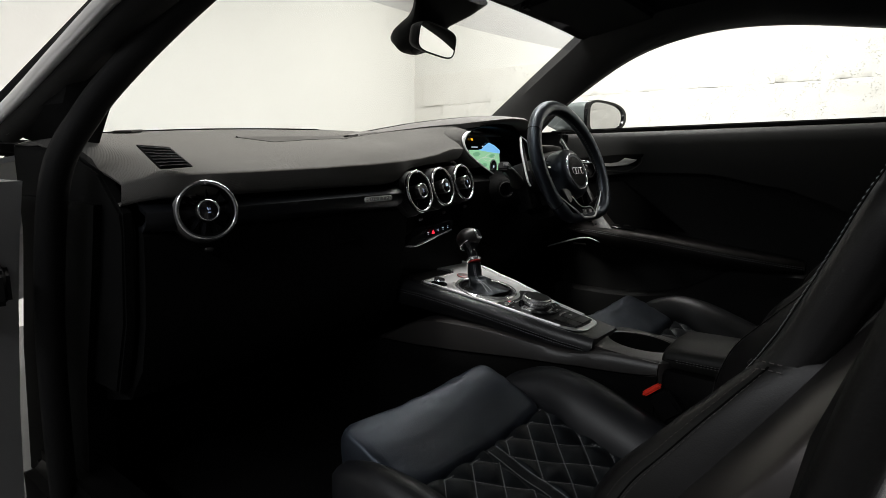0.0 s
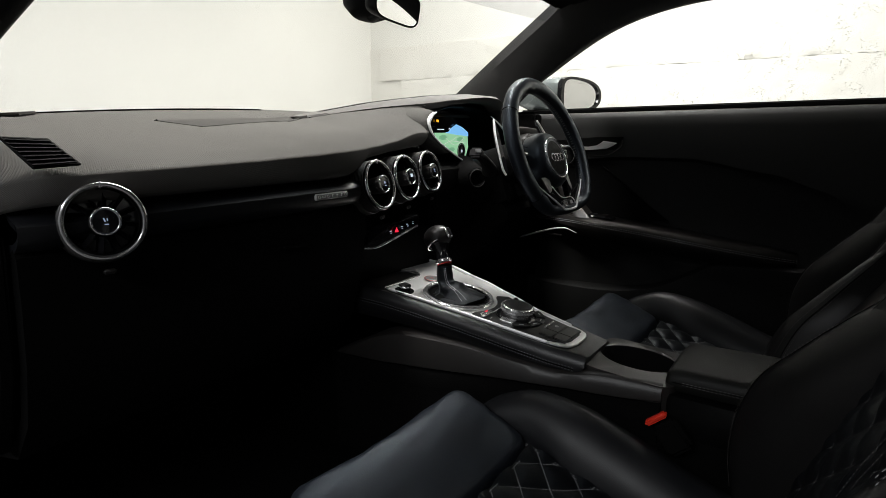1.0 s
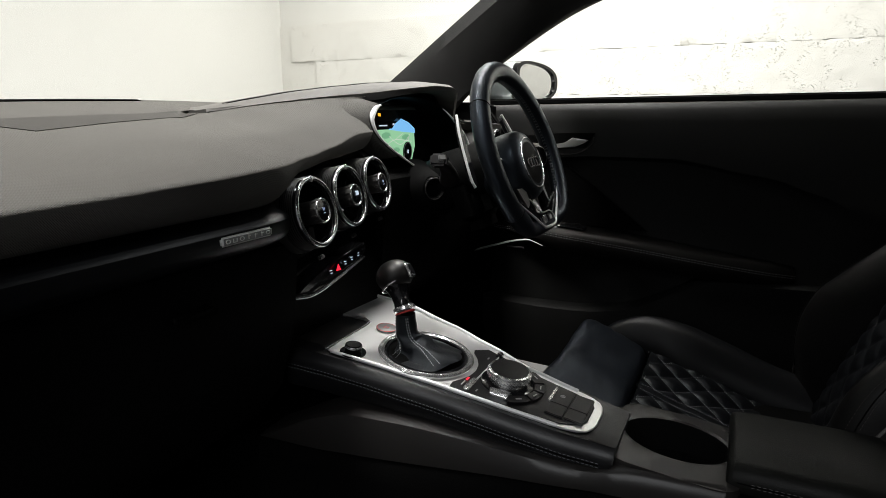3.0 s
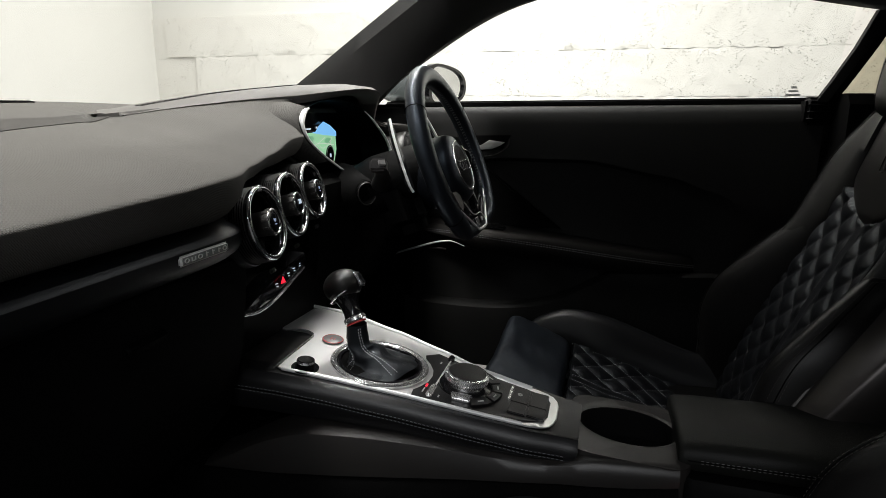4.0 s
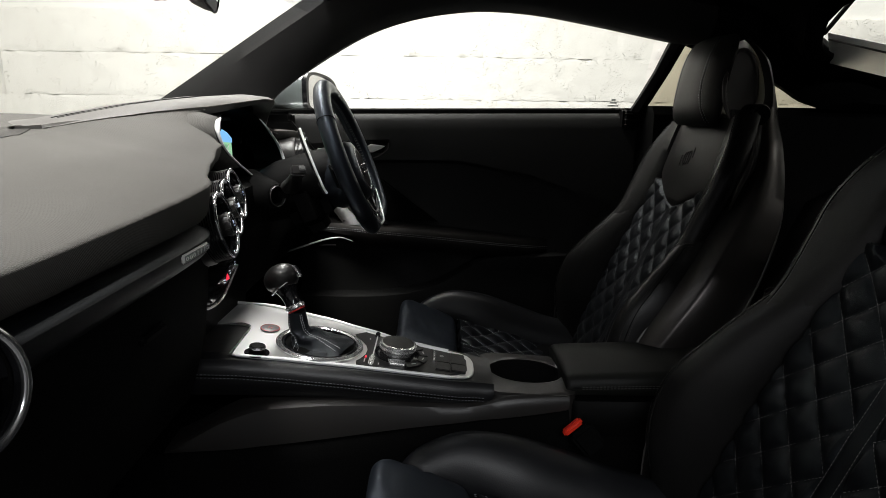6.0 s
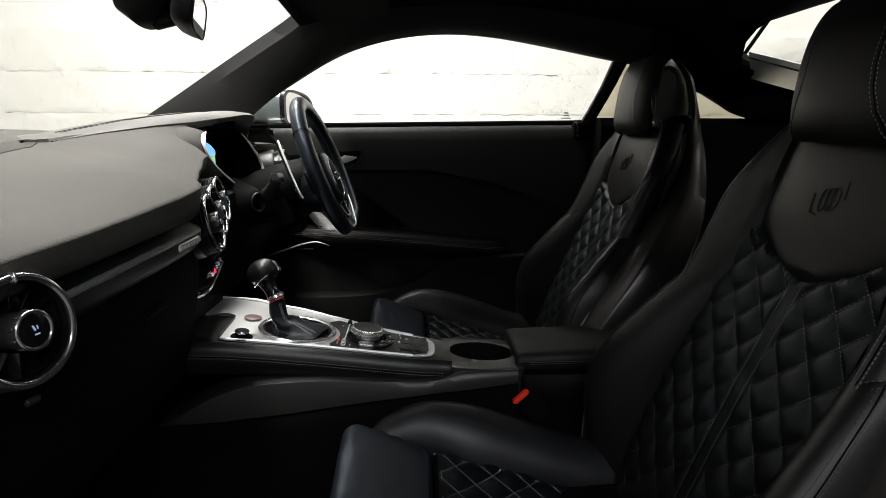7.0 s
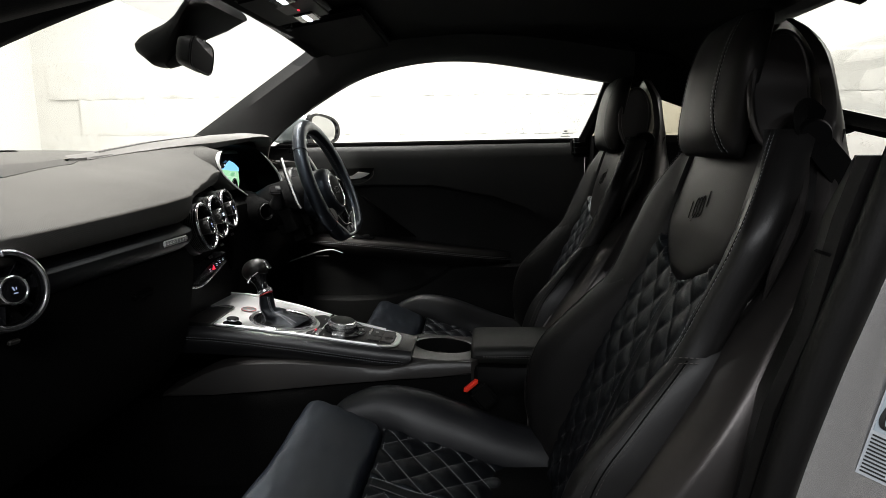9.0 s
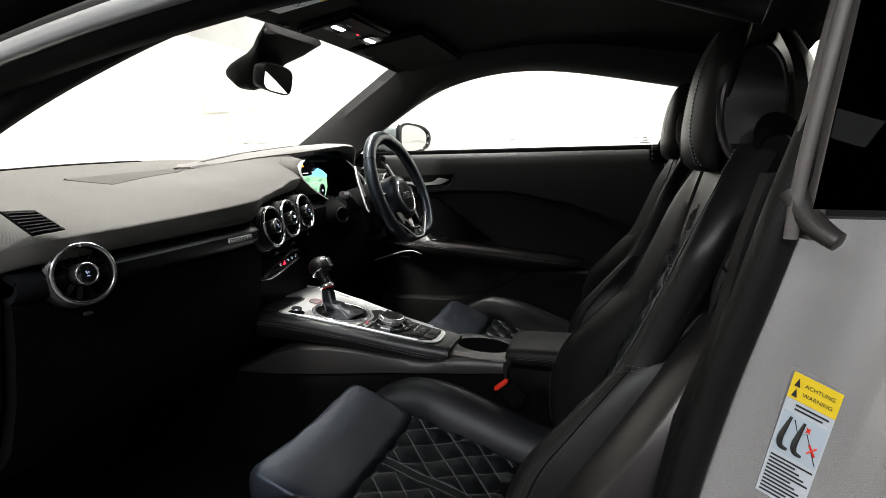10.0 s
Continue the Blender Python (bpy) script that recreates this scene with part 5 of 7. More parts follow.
        rbox(0.0010, 0.0030, 0.0008, 0.0002, mm @ Matrix.Translation((0.0016, 0.002, 0)), 1, bm)
        part("heat_symbol", bm, LIT_BLUE, face)
    # little shut-off tab under the ring
    part("tab", rbox(0.014, 0.007, 0.005, 0.002, m @ Matrix.Translation((0, -r - 0.016, -0.014)) @ Matrix.Rotation(radians(30), 4, "X")), CONSOLE, v)
    return v


NV = V(0.12, -0.965, 0.23)
air_vent("air_vent", V(-0.625, 0.868, 0.7915), V(-0.28, -0.945, 0.13), r=0.0425, icon=True)
air_vent("air_vent", V(-0.121, 0.889, 0.795), NV, icon=True)
air_vent("air_vent", V(-0.002, 0.921, 0.799), NV, icon="text")
air_vent("air_vent", V(0.121, 0.953, 0.803), NV, icon=True)
air_vent("air_vent", V(0.615, 0.930, 0.835), V(0.10, -0.98, 0.1), icon=False)

# demister grille at the passenger end of the dash top
dg = thing("demister_grille", "slatted black demister grille let into the dash top", "air vent")
GA, GB, GC, GD = V(-0.681, 0.893, 0.851), V(-0.637, 0.891, 0.853), V(-0.655, 0.918, 0.879), V(-0.698, 0.920, 0.882)
gn = (GB - GA).cross(GD - GA).normalized()
gn = gn if gn.z > 0 else -gn
off = gn * 0.004
part("recess", slab([GA + off, GB + off, GC + off, GD + off], gn * 0.0015, 0), DULL, dg)
path = [GA + off * 1.3, GB + off * 1.3, GC + off * 1.3, GD + off * 1.3]
part("rim", tube(spline(path, 1, True), 0.0022, 6, True), PLASTIC, dg)
for k in range(7):
    t = (k + 0.5) / 7
    part("slat", tube([GA.lerp(GD, t) + off * 1.6, GB.lerp(GC, t) + off * 1.6], 0.0022, 6, flat=0.6), PLASTIC, dg)

# name badge on the fascia
bd = thing("badge", "chrome lettered badge on the fascia strip", "badge")
mb = facing(V(-0.256, 0.8865, 0.7860), V(0, -1, 0.02))
part("plate", rbox(0.076, 0.0105, 0.005, 0.0022, mb), BADGE_FACE, bd, "satin silver plate")
part("field", rbox(0.070, 0.0072, 0.001, 0.0003, mb @ Matrix.Translation((0, 0, 0.0022)), 1), BADGE_FIELD, bd, "grey sunken field")
bm = bmesh.new()
for k in range(7):
    c = mb @ Matrix.Translation((-0.0295 + 0.0098 * k, 0, 0.0029)) @ Matrix.Diagonal((0.80, 0.66, 1, 1))
    if k in (0, 2, 6):
        lathe([(0.0036 + 0.0008 * math.cos(2 * math.pi * q / 6), 0.0007 * math.sin(2 * math.pi * q / 6)) for q in range(7)], c, 16, bm, cap=False, sy=0.85)
    elif k == 1:
        for d in (-0.0032, 0.0032):
            rbox(0.0015, 0.0062, 0.0012, 0.0003, c @ Matrix.Translation((d, 0, 0)), 1, bm)
        rbox(0.0064, 0.0015, 0.0012, 0.0003, c @ Matrix.Translation((0, -0.0028, 0)), 1, bm)
    else:
        rbox(0.0015, 0.0078, 0.0012, 0.0003, c, 1, bm)
        rbox(0.0050, 0.0014, 0.0012, 0.0003, c @ Matrix.Translation((0.0012, 0.0018, 0)), 1, bm)
part("raised_marks", bm, BADGE_FACE, bd, "bright raised marks")

# climate switch bar
hv = thing("switch_bar", "black switch bar with lit red hazard symbol and chrome edge", "switch panel")
o = [V(-0.122, 0.940, 0.672), V(-0.112, 0.930, 0.684), V(-0.070, 0.925, 0.705), V(0.055, 0.945, 0.712), V(0.062, 0.948, 0.700), V(0.050, 0.946, 0.690), V(-0.062, 0.928, 0.676), V(-0.100, 0.932, 0.668)]
part("panel", slab(o, (0, 0.03, 0.0), 0.002), GLOSS, hv)
part("edge", tube([p + V(0, -0.001, -0.001) for p in spline([o[0] + V(-0.004, 0, -0.002), o[7], o[6], o[5]], 4)], 0.0022, 6), CHROME, hv, "chrome lower edge")
nh = V(-0.16, -0.985, 0.05)
for k, x in enumerate((-0.058, -0.036, -0.014, 0.008, 0.030)):
    p = V(x, 0.9265 + 0.16 * (x + 0.07), 0.6915 + 0.07 * (x + 0.06))
    mm = facing(p, nh)
    if k == 1:
        part("hazard_light", slab([mm @ V(-0.0048, -0.0045, 0), mm @ V(0.0048, -0.0045, 0), mm @ V(0, 0.0050, 0)], nh * 0.001), LIT_RED, hv, "lit red hazard triangle")
    else:
        bm = rbox(0.005, 0.0010, 0.0008, 0, mm @ Matrix.Translation((0, 0.002, 0)))
        rbox(0.0035, 0.0010, 0.0008, 0, mm @ Matrix.Translation((0.001, -0.002, 0)), 1, bm)
        part("icon", bm, LIT_ICON, hv)

# ---- instrument hood and display ----
ih = thing("instrument_cluster", "hooded digital instrument display showing a green map", "instrument panel")


def on_rim(x, z):
    """A point on the leaning plane of the display's rim."""
    return V(x, 1.018 + (z - 0.92) * 0.30, z)


RIM = [on_rim(*p) for p in ((0.222, 0.932), (0.196, 0.922), (0.180, 0.904), (0.188, 0.878), (0.220, 0.853), (0.258, 0.832), (0.300, 0.812), (0.345, 0.803), (0.385, 0.806), (0.430, 0.803), (0.475, 0.801), (0.525, 0.806),
                            (0.553, 0.828), (0.550, 0.862), (0.522, 0.892), (0.488, 0.918), (0.440, 0.938), (0.370, 0.948), (0.290, 0.946))]
RS = spline(RIM, 5, True)
cen = on_rim(0.366, 0.872)
rings = [[cen + (p - cen) * k + V(0, d, 0) for p in RS] for k, d in ((1.085, 0.06), (1.065, 0.020), (1.050, 0.004), (1.028, -0.004), (1.0, 0.0), (0.985, 0.02), (0.965, 0.066))]
part("surround", loft(rings, True, False), PLASTIC, ih, "black grained display surround")
# the padded top wraps round to meet the surround
rows = [[cen + (p - cen) * k + V(0, d, 0) for k, d in ((1.035, -0.0025), (1.055, -0.0020), (1.09, 0.0015), (1.13, 0.0065), (1.18, 0.0150), (1.23, 0.033))] for p in RS[0:24]]
part("pad_end", sheet(rows, 0.004, (0, 1, 0)), DASH, ih, "grained soft skin beside the display", sharp=70)
for s, (a, b) in enumerate(((0, 33), (57, 78))):
    ln = [cen + (p - cen) * 1.006 + V(0, -0.0045, 0) for p in RS[a:b]]
    n = len(ln)
    if s == 0:
        rad = [lerp_table([(0, 0.0022), (0.10, 0.0048), (0.22, 0.0058), (0.34, 0.0042), (0.5, 0.0026), (1, 0.0018)], k / (n - 1))[0] for k in range(n)]
    else:
        rad = [lerp_table([(0, 0.0042), (0.4, 0.0034), (0.7, 0.0026), (1, 0.0012)], k / (n - 1))[0] for k in range(n)]
    part("rim", tube(ln, rad, 8), RIM_SILVER, ih, "satin silver rim")
part("screen_back", slab([V(0.20, 1.087, 0.795), V(0.545, 1.087, 0.795), V(0.545, 1.082, 0.940), V(0.20, 1.082, 0.940)], (0, 0.004, 0)), GLOSS, ih, "dark display glass")
part("column_cover", slab([on_rim(*p) + V(0, -0.004, 0) for p in ((0.320, 0.796), (0.342, 0.801), (0.352, 0.814), (0.375, 0.821), (0.410, 0.823), (0.455, 0.817), (0.50, 0.804), (0.50, 0.78), (0.33, 0.78))], (0, 0.05, -0.01), 0.002), PLASTIC, ih, "black cover over the steering column")
SCR = part("map_view", slab([V(0.298, 1.079, 0.884), V(0.452, 1.079, 0.884), V(0.458, 1.080, 0.845), V(0.440, 1.080, 0.806), V(0.385, 1.080, 0.806), V(0.316, 1.080, 0.850)], (0, 0.002, 0)), MAP_GREEN, ih, "green lit map")
part("map_sky_band", slab([V(0.345, 1.0775, 0.884), V(0.360, 1.0775, 0.891), V(0.395, 1.0775, 0.906), V(0.425, 1.0775, 0.898), V(0.453, 1.0775, 0.884), V(0.454, 1.0775, 0.874), V(0.40, 1.0775, 0.878)], (0, 0.001, 0)), MAP_SKY, SCR, "blue lit sky")
part("status_bar", slab([V(0.280, 1.0765, 0.884), V(0.355, 1.0765, 0.886), V(0.375, 1.0765, 0.901), V(0.285, 1.0765, 0.899)], (0, 0.001, 0)), GLOSS, SCR)
part("status_text", rbox(0.030, 0.0008, 0.0026, 0, Matrix.Translation((0.320, 1.0755, 0.8925))), LIT_ICON, SCR)
part("status_text", rbox(0.006, 0.0008, 0.004, 0, Matrix.Translation((0.360, 1.0755, 0.8945))), LIT_ICON, SCR)
for pts in ([V(0.305, 1.0778, 0.862), V(0.33, 1.0778, 0.852), V(0.37, 1.0778, 0.862), V(0.44, 1.0778, 0.856)], [V(0.33, 1.0778, 0.852), V(0.35, 1.0778, 0.84), V(0.385, 1.0778, 0.815)], [V(0.37, 1.0778, 0.862), V(0.40, 1.0778, 0.874)], [V(0.345, 1.0778, 0.870), V(0.39, 1.0778, 0.851), V(0.43, 1.0778, 0.868)], [V(0.43, 1.0778, 0.872), V(0.425, 1.0778, 0.85), V(0.45, 1.0778, 0.835)]):
    part("map_line", tube(spline(pts, 5), 0.0006, 4), MAP_ROAD, SCR)
for x, z, r_ in ((0.335, 0.872, 0.012), (0.375, 0.840, 0.010), (0.415, 0.866, 0.011)):
    part("map_field", lathe([(r_, 0), (r_ * 0.98, 0.0006)], facing(V(x, 1.0786, z), V(0, -1, 0)), 7, sx=1.5, sy=0.6), MAP_FIELD, SCR, "darker green field on the map")
part("map_pin", lathe([(0.004, 0), (0.004, 0.001)], facing(V(0.350, 1.0775, 0.842), V(0, -1, 0)), 12), LIT_BLUE, SCR)
md = facing(V(0.418, 1.0765, 0.834), V(0, -1, 0))
part("dial", lathe([(0.019, 0), (0.019, 0.001)], md, 32, sy=1.15), GLOSS, ih, "round black dial")
part("dial_ring", lathe([(0.0165, 0.001), (0.0175, 0.0012), (0.0175, 0.0018), (0.0165, 0.0018)], md, 32, cap=False, sy=1.15), PRINT_LIGHT, ih)
text_part("dial_digit", "0", 0.012, md @ Matrix.Translation((0, 0, 0.002)), LIT_ICON, ih)
part("warning_light", slab([V(0.304, 1.0768, 0.912), V(0.313, 1.0768, 0.911), V(0.313, 1.0768, 0.917), V(0.304, 1.0768, 0.918)], (0, 0.001, 0)), LIT_ORANGE, ih, "orange warning light")
# hood over the display
rows = []
for k in range(67):
    t = k / 66
    x = -0.02 + 0.58 * t
    crest, yl, und = lerp_table(HOOD_CREST, x)[0], lerp_table(HOOD_EDGE, x)[0], lerp_table(HOOD_UNDER, x)[0]
    rows.append([V(x, yl + 0.05, und - 0.004), V(x, yl + 0.008, und), V(x, yl, (und + crest) / 2), V(x, yl + 0.012, crest - 0.003), V(x, yl + 0.04, crest), V(x, yl + 0.08, crest - 0.001), V(x, max(1.18, yl + 0.095), crest - 0.4 * (crest - 0.923)), V(x, 1.33, 0.925)])
part("hood", sheet(rows, 0.006, (0, 0.3, -1)), HOOD_SKIN, ih, "grained black hood over the display", sharp=60)
for d in (0.046, 0.056):
    path = [V(x, lerp_table(HOOD_EDGE, x)[0] + d, lerp_table(HOOD_CREST, x)[0] - 0.0004) for x in [0.03 + 0.02 * k for k in range(24)]]
    part("hood_seam", tube(path, 0.0011, 5), DULL, ih)

# ---- steering column and wheel ----
col = thing("steering_column", "black steering column with ignition barrel and stalks", "steering column")
WN = V(0, -0.932, 0.362).normalized()
WC = V(0.352, 0.780, 0.839)
MW = facing(WC, WN)
part("shroud", lathe([(0.040, -0.02), (0.052, -0.03), (0.058, -0.08), (0.064, -0.16), (0.055, -0.22)], MW, 28, sx=1.15), PLASTIC, col, "black column shroud")
part("lower_shroud", rbox(0.13, 0.12, 0.09, 0.03, MW @ Matrix.Translation((-0.01, -0.045, -0.12))), PLASTIC, col)
mi = facing(V(0.267, 0.930, 0.777), V(-0.50, -0.86, 0.08))
part("barrel_housing", lathe([(0.058, -0.075), (0.044, -0.040), (0.034, -0.014), (0.029, -0.003), (0.0245, 0.0005), (0.020, -0.004)], mi, 36, cap=False), DULL, col, "flared housing round the ignition barrel")
part("ignition_barrel", lathe([(0.026, -0.04), (0.0235, 0.0), (0.0225, 0.003), (0.0195, 0.0035), (0.0165, 0.001), (0.015, -0.006), (0.003, -0.006)], mi, 32), PLASTIC, col, "round ignition barrel")
part("ignition_bezel", lathe([(0.0205 + 0.0012 * math.cos(2 * math.pi * q / 8), 0.0034 + 0.0012 * math.sin(2 * math.pi * q / 8)) for q in range(9)], mi, 32, cap=False), BARREL, col, "satin bezel of the ignition barrel")
path = spline([V(0.285, 0.905, 0.795), V(0.245, 0.888, 0.812), V(0.200, 0.872, 0.828), V(0.158, 0.859, 0.839)], 4)
part("stalk", tube(path, [0.021 - 0.009 * min(1.0, k / (len(path) - 1) * 1.6) ** 0.7 for k in range(len(path))], 12, flat=0.8), BARREL, col, "black indicator stalk")
part("stalk_cap", rbox(0.028, 0.021, 0.024, 0.004, facing(V(0.147, 0.856, 0.842), V(-0.9, -0.25, 0.30))), PANEL, col, "satin end of the stalk")
part("stalk_key", rbox(0.013, 0.010, 0.004, 0.0015, facing(V(0.1375, 0.8465, 0.848), V(-0.55, -0.70, 0.45))), BADGE_FIELD, col)
path = spline([V(0.415, 0.905, 0.795), V(0.455, 0.888, 0.812), V(0.50, 0.872, 0.828), V(0.545, 0.859, 0.839)], 4)
part("stalk", tube(path, [0.021 - 0.009 * min(1.0, k / (len(path) - 1) * 1.6) ** 0.7 for k in range(len(path))], 12, flat=0.8), BARREL, col, "black wiper stalk")

sw = thing("steering_wheel", "flat-bottomed black leather steering wheel with silver lower spoke", "steering wheel")
R = 0.168
MB = MW @ Matrix.Translation((0, -0.016, -0.008))
rim = []
N = 72
for k in range(N):
    a = 2 * math.pi * k / N
    x, y = R * math.cos(a), R * math.sin(a)
    yb = -0.126
    if y < yb:
        y = yb - (yb - y) * 0.12
    rim.append(V(x, y, 0))
for _ in range(6):
    rim = [(rim[k - 1] + rim[k] * 2 + rim[(k + 1) % N]) / 4 for k in range(N)]
rings = []
for i, p in enumerate(rim):
    d = (rim[(i + 1) % N] - rim[(i - 1) % N]).normalized()
    o = V(d.y, -d.x, 0)
    ring = []
    slim = max(0.0, min(1.0, (0.115 - abs(p.x)) / 0.04)) if p.y < -0.08 else 0.0
    for q in range(14):
        b = 2 * math.pi * q / 14
        ring.append(MW @ (p + o * (0.0190 * math.cos(b) + 0.0065 * slim * (1 - math.cos(b)) * 0.9) + V(0, 0, 1) * ((0.0172 - 0.0060 * slim) * math.sin(b) - 0.004 * slim)))
    rings.append(ring)
bm = loft(rings + [rings[0]], True, False)
bmesh.ops.remove_doubles(bm, verts=bm.verts, dist=1e-6)
part("rim", bm, WHEEL_LEATHER, sw, "black leather rim")
for a in (35, 145, 215, 325):
    a = radians(a)
    c = V(R * math.cos(a), R * math.sin(a), 0)
    o = V(math.cos(a), math.sin(a), 0)
    pts = [MW @ (c + o * 0.0192 * math.cos(b) + V(0, 0, 1) * 0.0174 * math.sin(b)) for b in [2 * math.pi * q / 20 for q in range(20)]]
    part("rim_seam", tube(pts, 0.0009, 5, True), DULL, sw)
st = []
turn = MW.to_3x3()
for i in range(N):
    for f in (0.0, 0.5):
        p = rim[i].lerp(rim[(i + 1) % N], f)
        if p.y < -0.105:
            continue
        d = (rim[(i + 1) % N] - rim[i]).normalized()
        inw = -V(d.y, -d.x, 0)
        for s in (1, -1):
            st.append([(MW @ (p + inw * 0.0192 + d * 0.0016 * s + V(0, 0, 0.0032)), turn @ inw), (MW @ (p + inw * 0.0192 - d * 0.0016 * s - V(0, 0, 0.0032)), turn @ inw)])
part("rim_stitching", dashes(st, 0.0070, 0.01, 0.0009, 0.0003), THREAD_SEAT, sw, "grey cross stitching")
# airbag boss
part("airbag_boss", lathe([(0.058, -0.066), (0.066, -0.050), (0.069, -0.030), (0.069, -0.010), (0.067, 0.004), (0.061, 0.014), (0.050, 0.0195), (0.002, 0.020)], MB, 48), WHEEL_LEATHER, sw, "round black airbag boss")
part("boss_ring", lathe([(0.0485 + 0.0014 * math.cos(2 * math.pi * q / 8), 0.0198 + 0.0014 * math.sin(2 * math.pi * q / 8)) for q in range(9)], MB, 48, cap=False), CHROME, sw, "thin chrome ring")
part("boss_disc", lathe([(0.0475, 0.0185), (0.03, 0.0215), (0.002, 0.022)], MB, 40), PLASTIC, sw)
bm = bmesh.new()
for k in range(4):
    c = MB @ Matrix.Translation(((k - 1.5) * 0.0145, 0, 0.0225))
    lathe([(0.0088 + 0.0013 * math.cos(2 * math.pi * q / 6), 0.0013 * math.sin(2 * math.pi * q / 6)) for q in range(7)], c, 24, bm, cap=False)
part("emblem", bm, CHROME, sw, "chrome emblem of four rings")
# side spokes with switch pads and silver edges
for s in (-1, 1):
    o = [V(s * 0.055, 0.022, -0.030), V(s * 0.110, 0.020, -0.022), V(s * 0.160, 0.012, -0.004), V(s * 0.160, -0.035, -0.004), V(s * 0.120, -0.026, -0.020), V(s * 0.055, -0.024, -0.030)]
    part("side_spoke", slab([MW @ p for p in o], MW.to_3x3() @ V(0, 0, -0.016), 0.004), PLASTIC, sw, "black spoke")
    part("switch_pad", rbox(0.042, 0.030, 0.008, 0.003, MW @ Matrix.Translation((s * 0.100, -0.002, -0.018)) @ Matrix.Rotation(radians(-s * 14), 4, "Y")), GLOSS, sw)
    part("spoke_edge", tube([MW @ p for p in spline([V(s * 0.066, 0.022, -0.020), V(s * 0.10, 0.022, -0.014), V(s * 0.135, 0.010, -0.004), V(s * 0.142, -0.012, -0.004), V(s * 0.120, -0.027, -0.012), V(s * 0.068, -0.026, -0.022)], 4)], 0.0012, 6), VENT_METAL, sw, "chrome spoke edging")
    part("roller", lathe([(0.006, -0.006), (0.006, 0.006)], MW @ Matrix.Translation((s * 0.105, 0.003, -0.012)) @ Matrix.Rotation(radians(90), 4, "Y"), 14), CHROME, sw)
    # lower spoke legs in silver
    o = [V(s * 0.034, -0.066, 0.0), V(s * 0.045, -0.060, 0.0), V(s * 0.050, -0.100, 0.001), V(s * 0.062, -0.131, 0.0), V(s * 0.030, -0.131, 0.0), V(s * 0.028, -0.100, 0.001)]
    part("lower_spoke", slab([MW @ p for p in o], MW.to_3x3() @ V(0, 0, -0.012), 0.003), GLOSS, sw, "gloss black lower spoke")
    # shift paddles behind the rim
    o = [V(s * 0.101, 0.092, -0.058), V(s * 0.108, 0.104, -0.060), V(s * 0.128, 0.062, -0.058), V(s * 0.147, -0.010, -0.054), V(s * 0.145, -0.030, -0.052), V(s * 0.128, -0.026, -0.051)]
    part("shift_paddle", slab([MW @ p for p in o], MW.to_3x3() @ V(0, 0, -0.006), 0.002), GLOSS, sw, "gloss black shift paddle")
    part("paddle_edge", tube([MW @ (p + V(s * 0.001, 0, 0.002)) for p in spline([o[1], o[2], o[3], o[4]], 4)], 0.0026, 6), RIM_SILVER, sw, "satin metal paddle edge")
# lower spoke: a black plate in a silver frame over the flat bottom, with silver facets beside the boss
front = turn @ V(0, 0, 1)
o = [V(-0.108, -0.083, 0.003), V(-0.063, -0.115, 0.004), V(-0.036, -0.133, 0.004), V(0.036, -0.136, 0.004), V(0.063, -0.117, 0.004), V(0.108, -0.083, 0.003), V(0.060, -0.098, 0.003), V(0.026, -0.112, 0.003), V(-0.026, -0.112, 0.003), V(-0.060, -0.098, 0.003)]
part("spoke_plate", slab([MW @ p for p in o], front * -0.008, 0.001, 1), GLOSS, sw, "gloss black plate of the lower spoke")
line = spline([V(-0.118, -0.076, 0.004), V(-0.090, -0.098, 0.006), V(-0.062, -0.118, 0.007), V(-0.040, -0.134, 0.007), V(-0.024, -0.1400, 0.007), V(0.024, -0.1415, 0.007), V(0.040, -0.135, 0.007), V(0.062, -0.118, 0.007), V(0.090, -0.098, 0.006), V(0.118, -0.076, 0.004)], 5)
part("spoke_frame", tube([MW @ p for p in line], [0.0012 + 0.0018 * math.sin(math.pi * k / (len(line) - 1)) for k in range(len(line))], 8), RIM_SILVER, sw, "satin silver frame of the lower spoke")
line = spline([V(-0.055, -0.080, 0.004), V(-0.034, -0.103, 0.005), V(-0.014, -0.112, 0.006), V(0.022, -0.113, 0.006), V(0.034, -0.122, 0.007), V(0.036, -0.131, 0.007)], 4)
part("spoke_frame", tube([MW @ p for p in line], 0.0013, 6), BADGE, sw, "satin silver frame of the lower spoke")
# twin facets; the left one's dark reflection is put into its colour
for s in (-1, 1):
    part("spoke_facet", slab([MW @ V(s * 0.034, -0.058, -0.002), MW @ V(s * 0.074, -0.055, -0.006), MW @ V(s * 0.064, -0.096, -0.001), MW @ V(s * 0.052, -0.090, 0.001)], front * -0.004, 0.001, 1), BADGE_FIELD if s > 0 else PANEL, sw, "satin grey facet of the lower spoke" if s > 0 else "facet of the lower spoke with a dark reflection painted in")
part("spoke_badge", rbox(0.026, 0.015, 0.003, 0.001, MW @ Matrix.Translation((0.012, -0.1255, 0.006))), BUTTON, sw)
part("spoke_badge_mark", rbox(0.012, 0.008, 0.001, 0.0003, MW @ Matrix.Translation((0.014, -0.1255, 0.0078)), 1), PRINT_LIGHT, sw)
part("spoke_key", rbox(0.022, 0.015, 0.002, 0.0006, MW @ Matrix.Translation((-0.016, -0.1250, 0.006)), 1), DIAL_METAL, sw, "bright key beside the badge")

# ---- centre console ----
con = thing("centre_console", "black centre console with brushed aluminium top and leather edges", "console")


